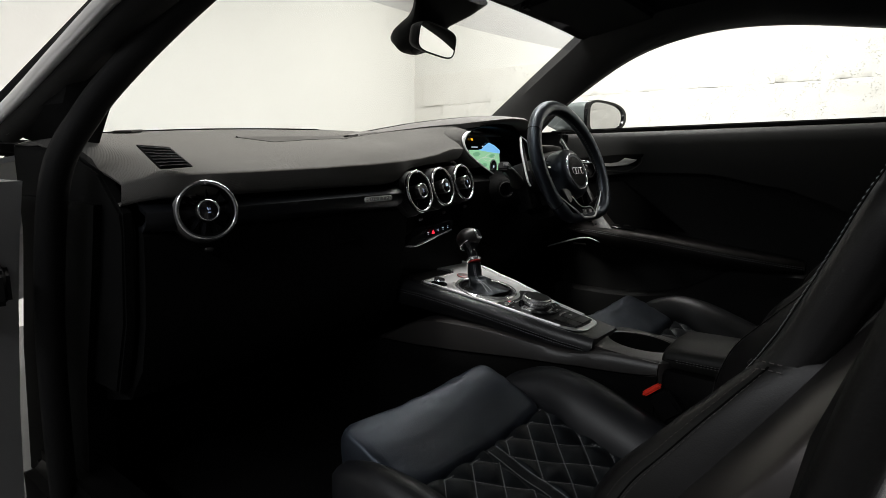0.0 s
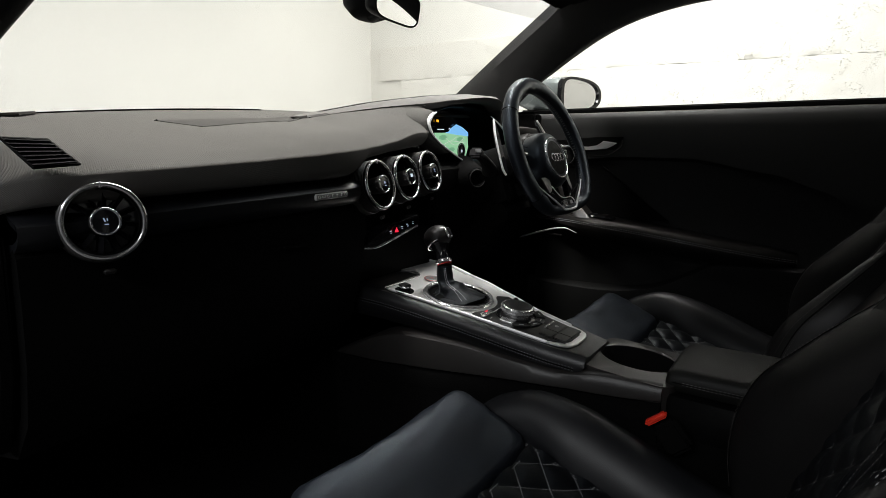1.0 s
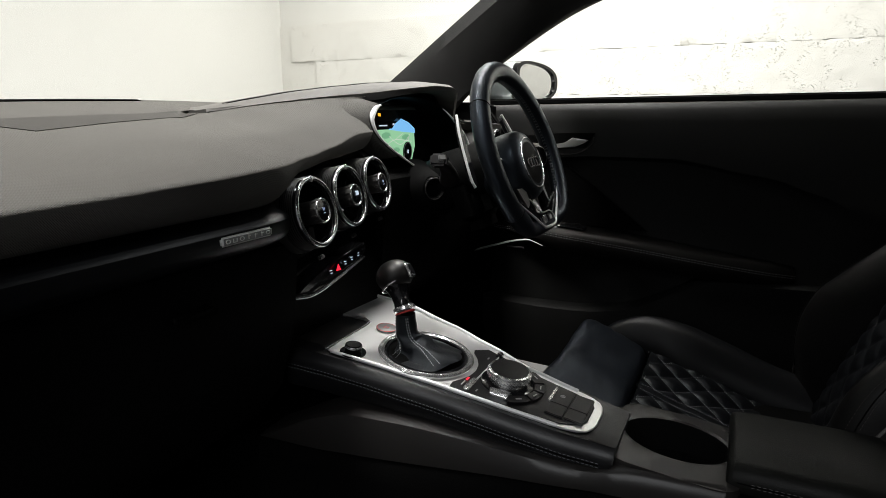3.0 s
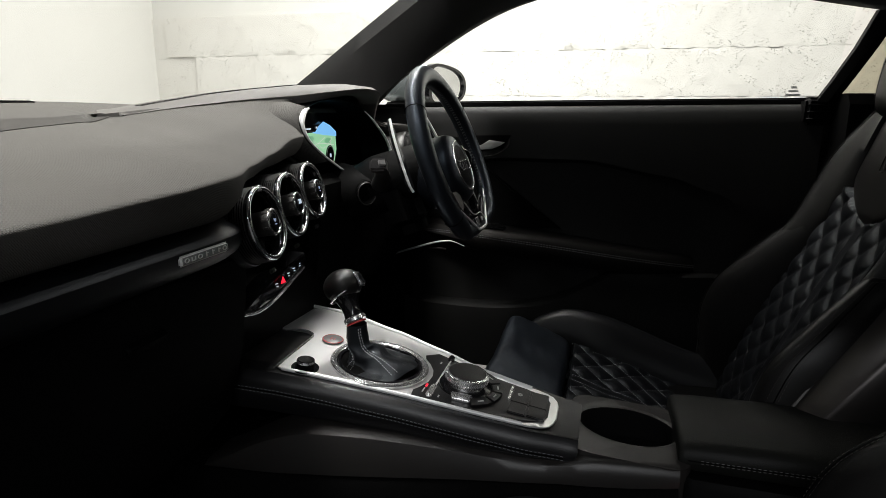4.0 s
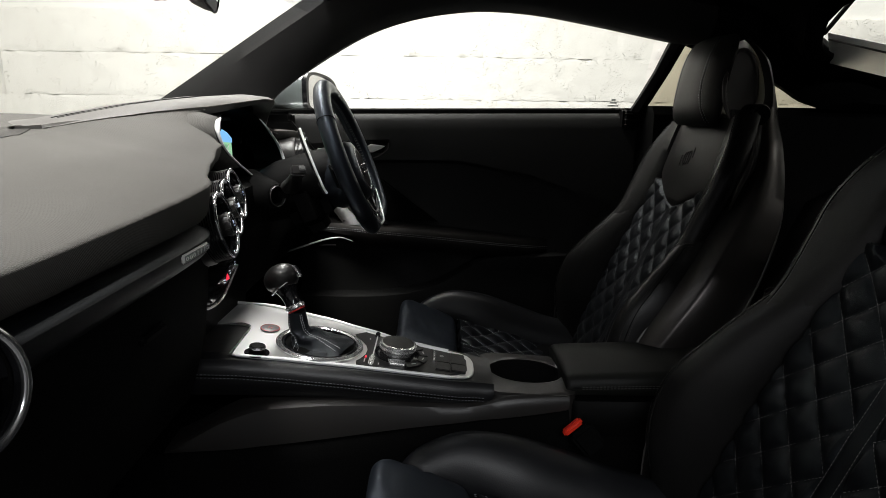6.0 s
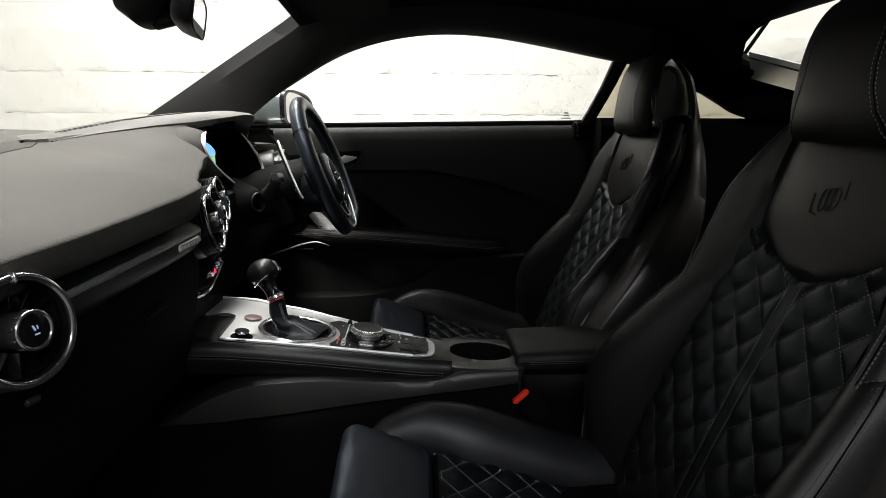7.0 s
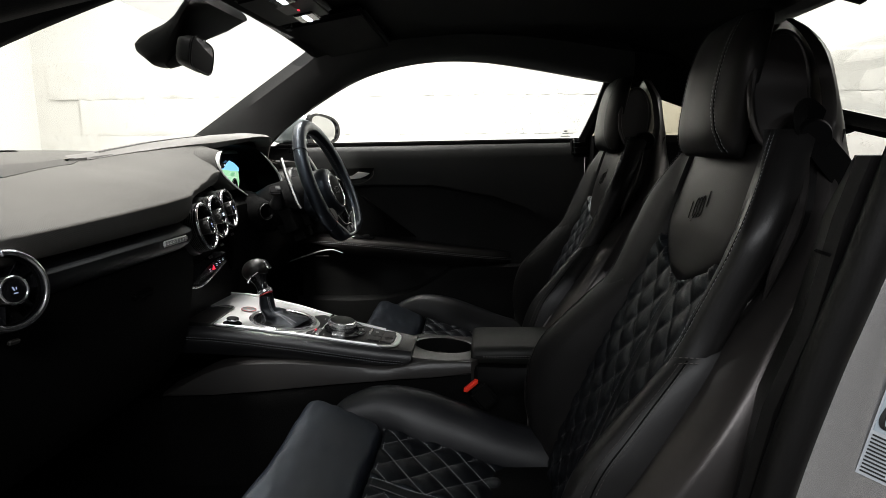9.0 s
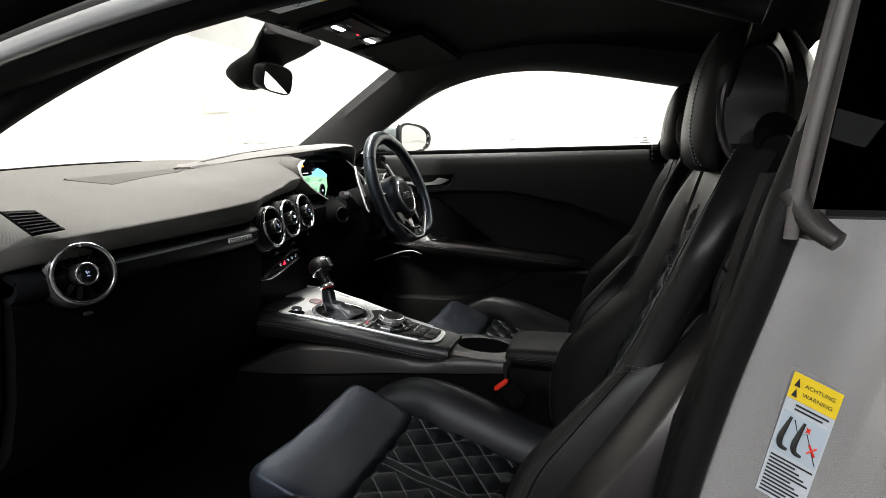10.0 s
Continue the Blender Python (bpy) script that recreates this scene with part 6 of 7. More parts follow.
def plane_z(y):
    """Height of the sloping console top, bending down towards the footwell in front."""
    return 0.527 + (y - 0.53) * 0.150 - lerp_table([(0.90, 0.0), (0.99, 0.008), (1.05, 0.033), (1.10, 0.066), (1.18, 0.13)], y)[0]


CX = 0.012


def mid_x(y):
    return lerp_table([(0.52, -0.011), (0.58, -0.011), (0.654, -0.007), (0.73, 0.005), (0.81, 0.014), (0.93, 0.020), (1.1, 0.022)], y)[0]


def inner(y):
    return lerp_table([(0.52, 0.042), (0.58, 0.053), (0.654, 0.063), (0.73, 0.080), (0.81, 0.097), (0.93, 0.119), (1.0, 0.124), (1.1, 0.130)], y)[0]


def half(y):
    return inner(y) + 0.021


def left(y, d=0.0):
    return mid_x(y) - inner(y) + d


def right(y, d=0.0):
    return mid_x(y) + inner(y) - d


# leather-edged bridge
rings = []
for y, k in [(0.508, 0.55), (0.512, 0.85), (0.520, 1.0)] + [(0.54 + 0.02 * i, 1.0) for i in range(32)]:
    h, z = half(y) * (0.93 + 0.07 * k), plane_z(y)
    t = lerp_table([(0.52, 0.034), (0.7, 0.046), (0.9, 0.056), (1.1, 0.06)], y)[0] * k
    r = []
    for s in (-1, 1):
        c = mid_x(y)
        side = [V(c + s * (h - 0.022), y, z - 0.001), V(c + s * (h - 0.012), y, z + 0.001), V(c + s * (h - 0.004), y, z - 0.005), V(c + s * h, y, z - 0.015), V(c + s * (h - 0.001), y, z - t * 0.75), V(c + s * (h - 0.010), y, z - t)]
        r += side if s < 0 else list(reversed(side))
    rings.append(r)
bridge = part("bridge", loft(rings), LEATHER_EDGE, con, "black leather console edges")
st = []
for o, dz in ((-0.0004, -0.0195), (-0.0002, -0.0245)):
    for s in (-1, 1):
        st.append([(V(mid_x(y) + s * (half(y) + o), y, plane_z(y) + dz), V(s, 0, 0)) for y in [0.525 + 0.01 * k for k in range(60)]])
part("bridge_stitching", dashes(st, 0.0034, 0.0022, 0.0008, 0.0003), THREAD_SEAT, bridge, "grey double stitching")
for s in (-1, 1):
    part("bridge_seam", tube([V(mid_x(y) + s * (half(y) + 0.0002), y, plane_z(y) - 0.022) for y in [0.525 + 0.02 * k for k in range(30)]], 0.0008, 5), DULL, bridge)


def on_top(x, y, up=0.0):
    return V(x, y, plane_z(y) + up)


TN = V(0, -0.148, 0.989)


def on_plate(x, y, up=0.0):
    return facing(on_top(x, y, up), TN, (0, 1, 0))


# aluminium plate: both sides, the rear bow, and the broad front beside the tray
ol = [on_top(0.036, y) for y in (1.05, 1.02, 0.98, 0.94)] + [on_top(0.030, 0.922), on_top(0.018, 0.918), on_top(left(0.915, 0.006), 0.914)]
ol += [on_top(left(y), y) for y in (0.90, 0.87, 0.83, 0.79, 0.75, 0.70, 0.66, 0.62, 0.59, 0.57)]
ol += [on_top(-0.058, 0.556), on_top(-0.050, 0.546), on_top(-0.040, 0.541), on_top(-0.026, 0.538), on_top(0.008, 0.538), on_top(0.022, 0.541), on_top(0.032, 0.547), on_top(0.038, 0.557)]
ol += [on_top(right(y), y) for y in (0.57, 0.59, 0.62, 0.66, 0.70, 0.75, 0.79, 0.83, 0.87, 0.91, 0.95, 0.99, 1.02, 1.05)]
part("aluminium_plate", slab(ol, (0, 0, 0.003), 0.001, 1), ALU, con, "brushed aluminium top plate")
edge = [on_top(left(y, 0.001), y, 0.0034) for y in [0.905 - 0.025 * k for k in range(14)]]
part("plate_edge", tube(edge, 0.0026, 8), RIM_SILVER, con, "bright edge of the plate")
edge = [on_top(right(y, 0.001), y, 0.0034) for y in [1.03 - 0.025 * k for k in range(19)]]
part("plate_edge", tube(edge, 0.0030, 8), RIM_SILVER, con, "bright edge of the plate")
# satin black inlay under dial and buttons, hollowed round the shift boot
il = [on_top(left(y, 0.0035), y, 0.0032) for y in (0.728, 0.70, 0.67, 0.64, 0.61, 0.585)]
il += [on_top(-0.050, 0.566, 0.0032), on_top(-0.043, 0.555, 0.0032), on_top(-0.030, 0.550, 0.0032), on_top(0.010, 0.550, 0.0032), on_top(0.021, 0.555, 0.0032), on_top(0.026, 0.566, 0.0032)]
il += [on_top(right(y, 0.0115 + 0.03 * (y - 0.585)), y, 0.0032) for y in (0.585, 0.61, 0.64, 0.67, 0.70, 0.728)]
il += [on_top(0.052, 0.745, 0.0032)] + [on_top(-0.013 + 0.0745 * math.cos(radians(a)), 0.793 + 0.077 * math.sin(radians(a)), 0.0032) for a in (-42, -55, -70, -85, -100, -115, -125)]
part("black_inlay", slab(il, (0, 0, 0.0015), 0.0005, 1), BUTTON, con, "satin black inlay")
# storage tray in front, sunk below the plate
rows = [[on_top(left(y, 0.004) + (0.030 - left(y, 0.004)) * u, y, z) for u in (0, 0.5, 1)] for y, z in ((0.916, -0.002), (0.922, -0.010), (0.96, -0.012), (1.05, -0.012))]
part("front_tray", sheet(rows, 0.003, (0, 0, -1)), BUTTON, con, "dark storage tray")
part("tray_flap", slab([on_top(-0.078, 0.926, -0.004), on_top(0.010, 0.930, -0.004), on_top(0.006, 0.990, -0.004), on_top(-0.080, 0.985, -0.004)], (0, 0, 0.003), 0.001), CONSOLE, con, "dark grey flap in the tray")
part("tray_edge", tube(spline([on_top(left(0.916, 0.004), 0.916, 0.003), on_top(-0.02, 0.9175, 0.003), on_top(0.020, 0.9195, 0.003), on_top(0.032, 0.928, 0.003), on_top(0.0355, 0.95, 0.003), on_top(0.036, 1.03, 0.003)], 4), 0.0016, 6), CHROME, con)
# shift boot ring
mr = on_plate(-0.013, 0.795, 0.004)
part("boot_ring", lathe([(0.0600, 0.0), (0.0600, 0.0035), (0.0625, 0.0055), (0.0665, 0.0055), (0.0690, 0.003), (0.0690, 0.0)], mr, 64, cap=False, sy=1.04), CHROME, con, "chrome ring round the shift boot")
part("boot_ring_inner", lathe([(0.0545, 0.0), (0.0545, 0.004), (0.0575, 0.0045), (0.0595, 0.002)], mr, 56, cap=False, sy=1.04), GLOSS, con)
part("boot_well", lathe([(0.0615, 0.0005), (0.0615, 0.0009)], mr, 40, sy=1.04), DULL, con)
# start button and volume knob
ms = on_plate(0.024, 0.887, 0.003)
part("start_button", lathe([(0.0165, 0), (0.0165, 0.0014), (0.015, 0.0020), (0.001, 0.0020)], ms, 32), START, con, "start button with a red ring")
part("start_ring", lathe([(0.0148, 0.0019), (0.0153, 0.0024), (0.0160, 0.0018)], ms, 32, cap=False), RED_PAINT, con)
part("start_text", rbox(0.009, 0.0009, 0.0008, 0, ms @ Matrix.Translation((0, 0.0025, 0.0022))), RED_PAINT, con)
part("start_text", rbox(0.007, 0.0009, 0.0008, 0, ms @ Matrix.Translation((0, -0.0025, 0.0022))), RED_PAINT, con)
mv = on_plate(-0.077, 0.880, 0.003)
part("volume_well", lathe([(0.019, 0), (0.019, 0.0012), (0.001, 0.0012)], mv, 28), GLOSS, con)
part("volume_knob", lathe([(0.0120, 0.001), (0.0118, 0.011), (0.0100, 0.0130), (0.001, 0.0125)], mv, 32), PLASTIC, con, "black volume knob")
part("volume_knob_band", lathe([(0.0121, 0.0088), (0.0127, 0.0105), (0.0118, 0.0125)], mv, 32, cap=False), CHROME, con)
# rotary controller
mj = on_plate(-0.009, 0.668, 0.0045)
part("dial_socket", lathe([(0.038, 0), (0.037, 0.003), (0.031, 0.0045)], mj, 48), GLOSS, con)
part("dial_body", lathe([(0.0250, 0.003), (0.0260, 0.009), (0.0298, 0.0115), (0.0308, 0.0135), (0.0308, 0.0190), (0.0300, 0.0212), (0.0268, 0.0222)], mj, 56), DIAL_METAL, con, "knurled chrome rotary dial")
bm = bmesh.new()
for k in range(60):
    a = 2 * math.pi * k / 60
    rbox(0.0008, 0.0014, 0.0050, 0, mj @ Matrix.Rotation(a, 4, "Z") @ Matrix.Translation((0.0308, 0, 0.0160)), 1, bm)
part("dial_knurl", bm, DIAL_METAL, con)
part("dial_top", lathe([(0.0268, 0.0216), (0.0262, 0.0226), (0.022, 0.0231), (0.001, 0.0234)], mj, 40), BUTTON, con, "black touch top of the dial")
# narrow metal bar across the inlay with a toggle at either end
part("toggle_bar", rbox(0.120, 0.0022, 0.0022, 0.0006, on_plate(-0.004, 0.7055, 0.0055)), RIM_SILVER, con, "thin metal bar")
part("toggle", rbox(0.032, 0.0085, 0.007, 0.002, on_plate(-0.051, 0.7055, 0.0070)), DIAL_METAL, con, "metal toggle switch")
part("toggle", rbox(0.012, 0.0085, 0.009, 0.002, on_plate(0.058, 0.7055, 0.0070)), GLOSS, con, "black toggle switch")
part("select_key", slab([on_top(-0.040, 0.681, 0.0045), on_top(-0.056, 0.676, 0.0045), on_top(-0.054, 0.652, 0.0045), on_top(-0.036, 0.650, 0.0045)], (0, 0, 0.005), 0.0015), DIAL_METAL, con, "satin metal select key")
# menu keys in an arc behind the dial
for a0, a1 in ((-158, -122), (-118, -92), (-88, -62), (-58, -22)):
    o = [mj @ V(0.0385 * math.cos(radians(a0 + (a1 - a0) * k / 5)), 0.0385 * math.sin(radians(a0 + (a1 - a0) * k / 5)), 0.001) for k in range(6)]
    o += [mj @ V(0.0555 * math.cos(radians(a1 + (a0 - a1) * k / 5)), 0.0525 * math.sin(radians(a1 + (a0 - a1) * k / 5)), 0.001) for k in range(6)]
    part("menu_key", slab(o, TN * 0.003, 0.0008, 1), BUTTON, con)
    am = radians((a0 + a1) / 2)
    part("menu_mark", rbox(0.0085, 0.0018, 0.0006, 0, mj @ Matrix.Translation((0.047 * math.cos(am), 0.046 * math.sin(am), 0.0044)) @ Matrix.Rotation(am + math.pi / 2, 4, "Z")), PRINT_LIGHT, con)
part("drive_light", rbox(0.0075, 0.0028, 0.0010, 0, on_plate(-0.036, 0.7165, 0.0052)), LIT_RED, con, "small lit red mark")
part("drive_mark", rbox(0.012, 0.0018, 0.0006, 0, on_plate(-0.050, 0.7170, 0.0051)), PRINT_LIGHT, con)
part("drive_mark", rbox(0.006, 0.0018, 0.0006, 0, on_plate(0.040, 0.7170, 0.0051)), PRINT_LIGHT, con)
part("drive_mark", rbox(0.006, 0.0018, 0.0006, 0, on_plate(-0.056, 0.694, 0.0051)), PRINT_LIGHT, con)
# parking brake buttons at the rear
for x0, x1, y0, y1 in [(-0.0185, 0.0240, 0.5785, 0.6030), (-0.0185, 0.0240, 0.5530, 0.5775), (-0.0480, -0.0195, 0.5785, 0.6030), (-0.0460, -0.0195, 0.5530, 0.5775)]:
    part("brake_button", rbox(x1 - x0, y1 - y0, 0.005, 0.0012, on_plate((x0 + x1) / 2, (y0 + y1) / 2, 0.0050)), BUTTON, con)
part("brake_button_lip", rbox(0.040, 0.0035, 0.006, 0.001, on_plate(0.002, 0.6050, 0.0065)), DIAL_METAL, con, "metal lip of the parking brake switch")
part("brake_mark", lathe([(0.0026, 0), (0.0026, 0.0006), (0.0034, 0.0006), (0.0034, 0)], on_plate(0.004, 0.592, 0.0074), 16, cap=False), PRINT_LIGHT, con)
part("brake_mark", rbox(0.0008, 0.003, 0.0005, 0, on_plate(0.004, 0.592, 0.0076)), PRINT_LIGHT, con)

# lower side trims, satin plastic: from a pointed front to the cup holder surround
TRIM = [(1.008, -0.139, 0.452, -0.140, 0.447), (0.97, -0.135, 0.470, -0.137, 0.448), (0.933, -0.130, 0.490, -0.134, 0.4485), (0.90, -0.126, 0.503, -0.131, 0.4495), (0.865, -0.121, 0.512, -0.127, 0.452), (0.82, -0.115, 0.514, -0.121, 0.454), (0.75, -0.106, 0.513, -0.112, 0.459), (0.65, -0.092, 0.505, -0.098, 0.466), (0.57, -0.082, 0.498, -0.088, 0.470), (0.53, -0.079, 0.500, -0.083, 0.473), (0.49, -0.076, 0.507, -0.080, 0.475), (0.43, -0.069, 0.508, -0.073, 0.479), (0.385, -0.062, 0.507, -0.066, 0.484)]
rings = []
for y, xt, zt, xb, zb in TRIM:
    w = lerp_table([(0.49, 0.010), (0.56, 0.06)], y)[0]
    rings.append([V(xt + w, y, zt + 0.001), V(xt + min(0.008, w * 0.5), y, zt), V(xt, y, zt - 0.004), V((xt + xb) / 2 - 0.002, y, (zt + zb) / 2), V(xb, y, zb), V(xb + 0.006, y, zb - 0.003), V(xt + w, y, zb - 0.003)])
cols = [spline([r[i] for r in rings], 3) for i in range(7)]
rings = [[c[j] for c in cols] for j in range(len(cols[0]))]
part("side_trim", loft(rings), CONSOLE, con, "satin dark grey side trim")
part("side_trim", loft([[V(2 * CX - p.x, p.y, p.z) for p in r] for r in rings]), CONSOLE, con, "satin dark grey side trim")
# darker plinth under the trim
for s in (1, -1):
    rings = []
    for y, xt, zt, xb, zb in TRIM:
        rings.append([V(CX + s * (xb + 0.003 - CX), y, zb - 0.0045), V(CX + s * (xb - 0.004 - CX), y, zb - 0.012), V(CX + s * (xb - 0.008 - CX), y, zb - 0.034), V(CX + s * (xb - 0.006 - CX), y, 0.25), V(CX + s * (xb + 0.05 - CX), y, 0.25), V(CX + s * (xb + 0.05 - CX), y, zb - 0.0045)])
    part("plinth", loft(rings), CARPET, con, "black plastic plinth of the console")
# carpeted tunnel below
rings = []
for y, h in [(1.30, 0.17), (1.0, 0.145), (0.75, 0.120), (0.55, 0.100), (0.38, 0.085), (0.10, 0.085), (-0.2, 0.085)]:
    rings.append([V(CX - h - 0.01, y, 0.21), V(CX - h + 0.004, y, 0.436), V(CX - h + 0.03, y, 0.448), V(CX + h - 0.03, y, 0.448), V(CX + h - 0.004, y, 0.436), V(CX + h + 0.01, y, 0.21)])
part("tunnel", loft(rings), PLASTIC, con, "black carpeted tunnel")
# cup holder surround with a real well
cu = V(0.016, 0.446, 0.0)
top = 0.509
outer, hole = [], []
for k in range(32):
    a = 2 * math.pi * k / 32
    c, s_ = math.cos(a), math.sin(a)
    outer.append(cu + V(0.080 * math.copysign(abs(c) ** 0.35, c), 0.078 * math.copysign(abs(s_) ** 0.35, s_), top + 0.06 * (0.078 * math.copysign(abs(s_) ** 0.35, s_))))
    hole.append(cu + V(0.047 * c, 0.064 * s_, top + 0.004 + 0.06 * 0.064 * s_))
rings = [[V(p.x, p.y, 0.44) for p in outer], outer, [V(cu.x + (p.x - cu.x) * 1.08, cu.y + (p.y - cu.y) * 1.07, p.z + 0.0015) for p in hole], hole, [V(cu.x + (p.x - cu.x) * 0.95, cu.y + (p.y - cu.y) * 0.96, p.z - 0.006) for p in hole], [V(cu.x + (p.x - cu.x) * 0.86, cu.y + (p.y - cu.y) * 0.88, 0.445) for p in hole]]
part("cup_well", loft(rings[3:], True, False), DULL, con, "dark cup well")
bm = loft(rings[:4], True, False)
part("cup_holder", bm, CONSOLE, con, "oval cup holder with satin rim", sharp=30)
part("cup_fin", rbox(0.03, 0.006, 0.03, 0.002, Matrix.Translation((0.03, 0.42, 0.462)) @ Matrix.Rotation(0.5, 4, "Z")), PLASTIC, con)
# storage box body under the armrest
rings = []
for y, k in [(0.378, 0.9), (0.370, 1.0), (0.20, 1.03), (0.02, 1.05)]:
    rings.append([V(CX - 0.072 * k, y, 0.400), V(CX - 0.082 * k, y, 0.448), V(CX - 0.077 * k, y, 0.484), V(CX - 0.070 * k, y, 0.494), V(CX + 0.095 * k, y, 0.494), V(CX + 0.101 * k, y, 0.484), V(CX + 0.105 * k, y, 0.448), V(CX + 0.095 * k, y, 0.400)])
part("storage_box", loft(rings), PLASTIC, con, "dark plastic storage box")

# shift lever
sl = thing("shift_lever", "gear lever with black ball knob, chrome neck and leather boot", "gear lever")
base, topb = V(-0.013, 0.795, 0.572), V(-0.008, 0.832, 0.628)


def boot_point(t, a, lift=0.0):
    """The boot's skin: a slim neck that spreads into a folded skirt."""
    rr = lerp_table([(0, 0.0525), (0.05, 0.045), (0.13, 0.034), (0.25, 0.0245), (0.45, 0.0182), (0.7, 0.0158), (1.0, 0.0140)], t)[0]
    q = 1 - (1 - t) ** 2.4
    c = V(base.x + (topb.x - base.x) * q, base.y + (topb.y - base.y) * q, base.z + (topb.z - base.z) * (0.45 * t + 0.55 * t ** 2.2))
    # the skirt bulges towards the rear and folds in rings
    fold = 1 + 0.10 * math.sin(a * 3 + t * 11) * math.sin(math.pi * min(1, t * 1.25)) + 0.045 * math.sin(a * 7 - t * 16) * (1 - t) + 0.08 * math.sin(t * 26) * (1 - t) * (0.5 - 0.5 * math.sin(a))
    sag = 0.010 * max(0.0, -math.sin(a)) * math.sin(math.pi * min(1.0, t * 1.6))
    return c + V((rr * fold + lift) * math.cos(a), (rr * fold + lift) * math.sin(a) * 1.04, sag + 0.003 * math.sin(a * 3 + t * 12) * (1 - t))


rings = [[boot_point(k / 24, 2 * math.pi * q / 48) for q in range(48)] for k in range(25)]
boot = part("boot", loft(rings), QUILT, sl, "folded black leather boot", sharp=70)
st = []
for a0 in (-2.62, -2.44, -0.62, -0.44, 0.9, 1.08, 2.2, 2.38):
    st.append([(boot_point(k / 40, a0 + 0.25 * (1 - k / 40), 0.0004), V(math.cos(a0), math.sin(a0), 0.5).normalized()) for k in range(2, 40)])
part("boot_stitching", dashes(st, 0.0026, 0.0016, 0.0011, 0.0006), THREAD, boot, "grey double stitching")
ax = (V(0.004, 0.858, 0.680) - topb).normalized()
ml = facing(topb, ax, (0, 1, 0))
part("red_collar", lathe([(0.0145, 0.000), (0.0152, 0.0012), (0.0145, 0.0024)], ml, 28), RED_PAINT, sl, "thin red collar")
part("chrome_neck", lathe([(0.0148, 0.003), (0.0168, 0.005), (0.0168, 0.009), (0.0148, 0.011)], ml, 32), CHROME, sl, "chrome collar")
part("neck", lathe([(0.0140, 0.010), (0.0130, 0.018), (0.0140, 0.028), (0.0170, 0.037), (0.0205, 0.043), (0.0215, 0.047)], ml, 32), GLOSS, sl, "polished dark metal neck")
rings = []
for k in range(17):
    a = math.pi * k / 16
    rings.append(((0.0262 * math.sin(a)) + 0.0005, 0.059 - 0.0240 * math.cos(a)))
part("knob", lathe(rings, ml, 36, sy=1.1), KNOB, sl, "black leather ball knob")
part("knob_band", tube([ml @ V(0.0225 * math.cos(a), 0.0245 * math.sin(a), 0.046 + 0.006 * math.sin(-a)) for a in [2 * math.pi * k / 32 for k in range(32)]], 0.0016, 6, True), CHROME, sl, "thin chrome band")
part("knob_plate", rbox(0.017, 0.026, 0.006, 0.003, ml @ Matrix.Translation((-0.002, -0.0285, 0.059)) @ Matrix.Rotation(radians(78), 4, "X")), CHROME, sl, "chrome plate with the shift pattern")
part("knob_mark", rbox(0.009, 0.016, 0.001, 0.0003, ml @ Matrix.Translation((-0.002, -0.0322, 0.060)) @ Matrix.Rotation(radians(78), 4, "X"), 1), GLOSS, sl)

# armrest
ar = thing("armrest", "black leather centre armrest with stitched edge", "armrest")
rings = []
for y, k in [(0.386, 0.55), (0.384, 0.80), (0.378, 0.95), (0.36, 1.0), (0.25, 1.0), (0.12, 1.0), (0.06, 1.0)]:
    zb, zt = 0.496, 0.496 + (0.032 + 0.030 * (0.38 - y)) * (0.5 + 0.5 * k)
    xl, xr = 0.036 - 0.081 * (0.92 + 0.08 * k), 0.036 + 0.081 * (0.92 + 0.08 * k)
    rings.append([V(xl + 0.004, y, zb), V(xl, y, zb + 0.006), V(xl, y, zt - 0.016), V(xl + 0.003, y, zt - 0.008), V(xl + 0.009, y, zt - 0.002), V(xl + 0.020, y, zt + 0.001), V((xl + xr) / 2, y, zt + 0.004), V(xr - 0.020, y, zt + 0.001), V(xr - 0.009, y, zt - 0.002), V(xr - 0.003, y, zt - 0.008), V(xr, y, zt - 0.016), V(xr, y, zb + 0.006), V(xr - 0.004, y, zb)])
pad = part("pad", loft(rings), ARM_LEATHER, ar, "black leather pad", sharp=50)
st = []
for dz in (0.013, 0.0165):
    st.append([(V(-0.0452, y, 0.496 + dz + 0.016 * (0.38 - y)), V(-1, 0, 0)) for y in [0.09 + 0.01 * k for k in range(28)]])
part("pad_stitching", dashes(st, 0.0034, 0.0024, 0.0007, 0.0004), THREAD_DARK, pad, "grey double stitching")
part("pad_seam", tube([V(-0.0449, y, 0.496 + 0.0148 + 0.016 * (0.38 - y)) for y in (0.08, 0.16, 0.26, 0.375)], 0.0009, 5), DULL, pad)

# belt buckles
for x, y, z, flip in [(-0.089, 0.384, 0.466, 1), (0.127, 0.384, 0.466, -1)]:
    bk = thing("belt_buckle", "black seat belt buckle with a red release button beside the console", "belt buckle", "belt buckles")
    m = Matrix.Translation((x, y, z)) @ Matrix.Rotation(radians(-40), 4, "X") @ Matrix.Rotation(radians(6 * flip), 4, "Z")
    part("body", rbox(0.020, 0.040, 0.050, 0.006, m @ Matrix.Translation((0, -0.006, -0.034))), DULL, bk)
    part("release_button", rbox(0.015, 0.036, 0.009, 0.003, m), RED, bk, "red release button")
    part("button_mark", rbox(0.002, 0.022, 0.001, 0, m @ Matrix.Translation((0, 0, 0.0046))), RED_PAINT, bk)

# ---- driver's door ----
rings = []
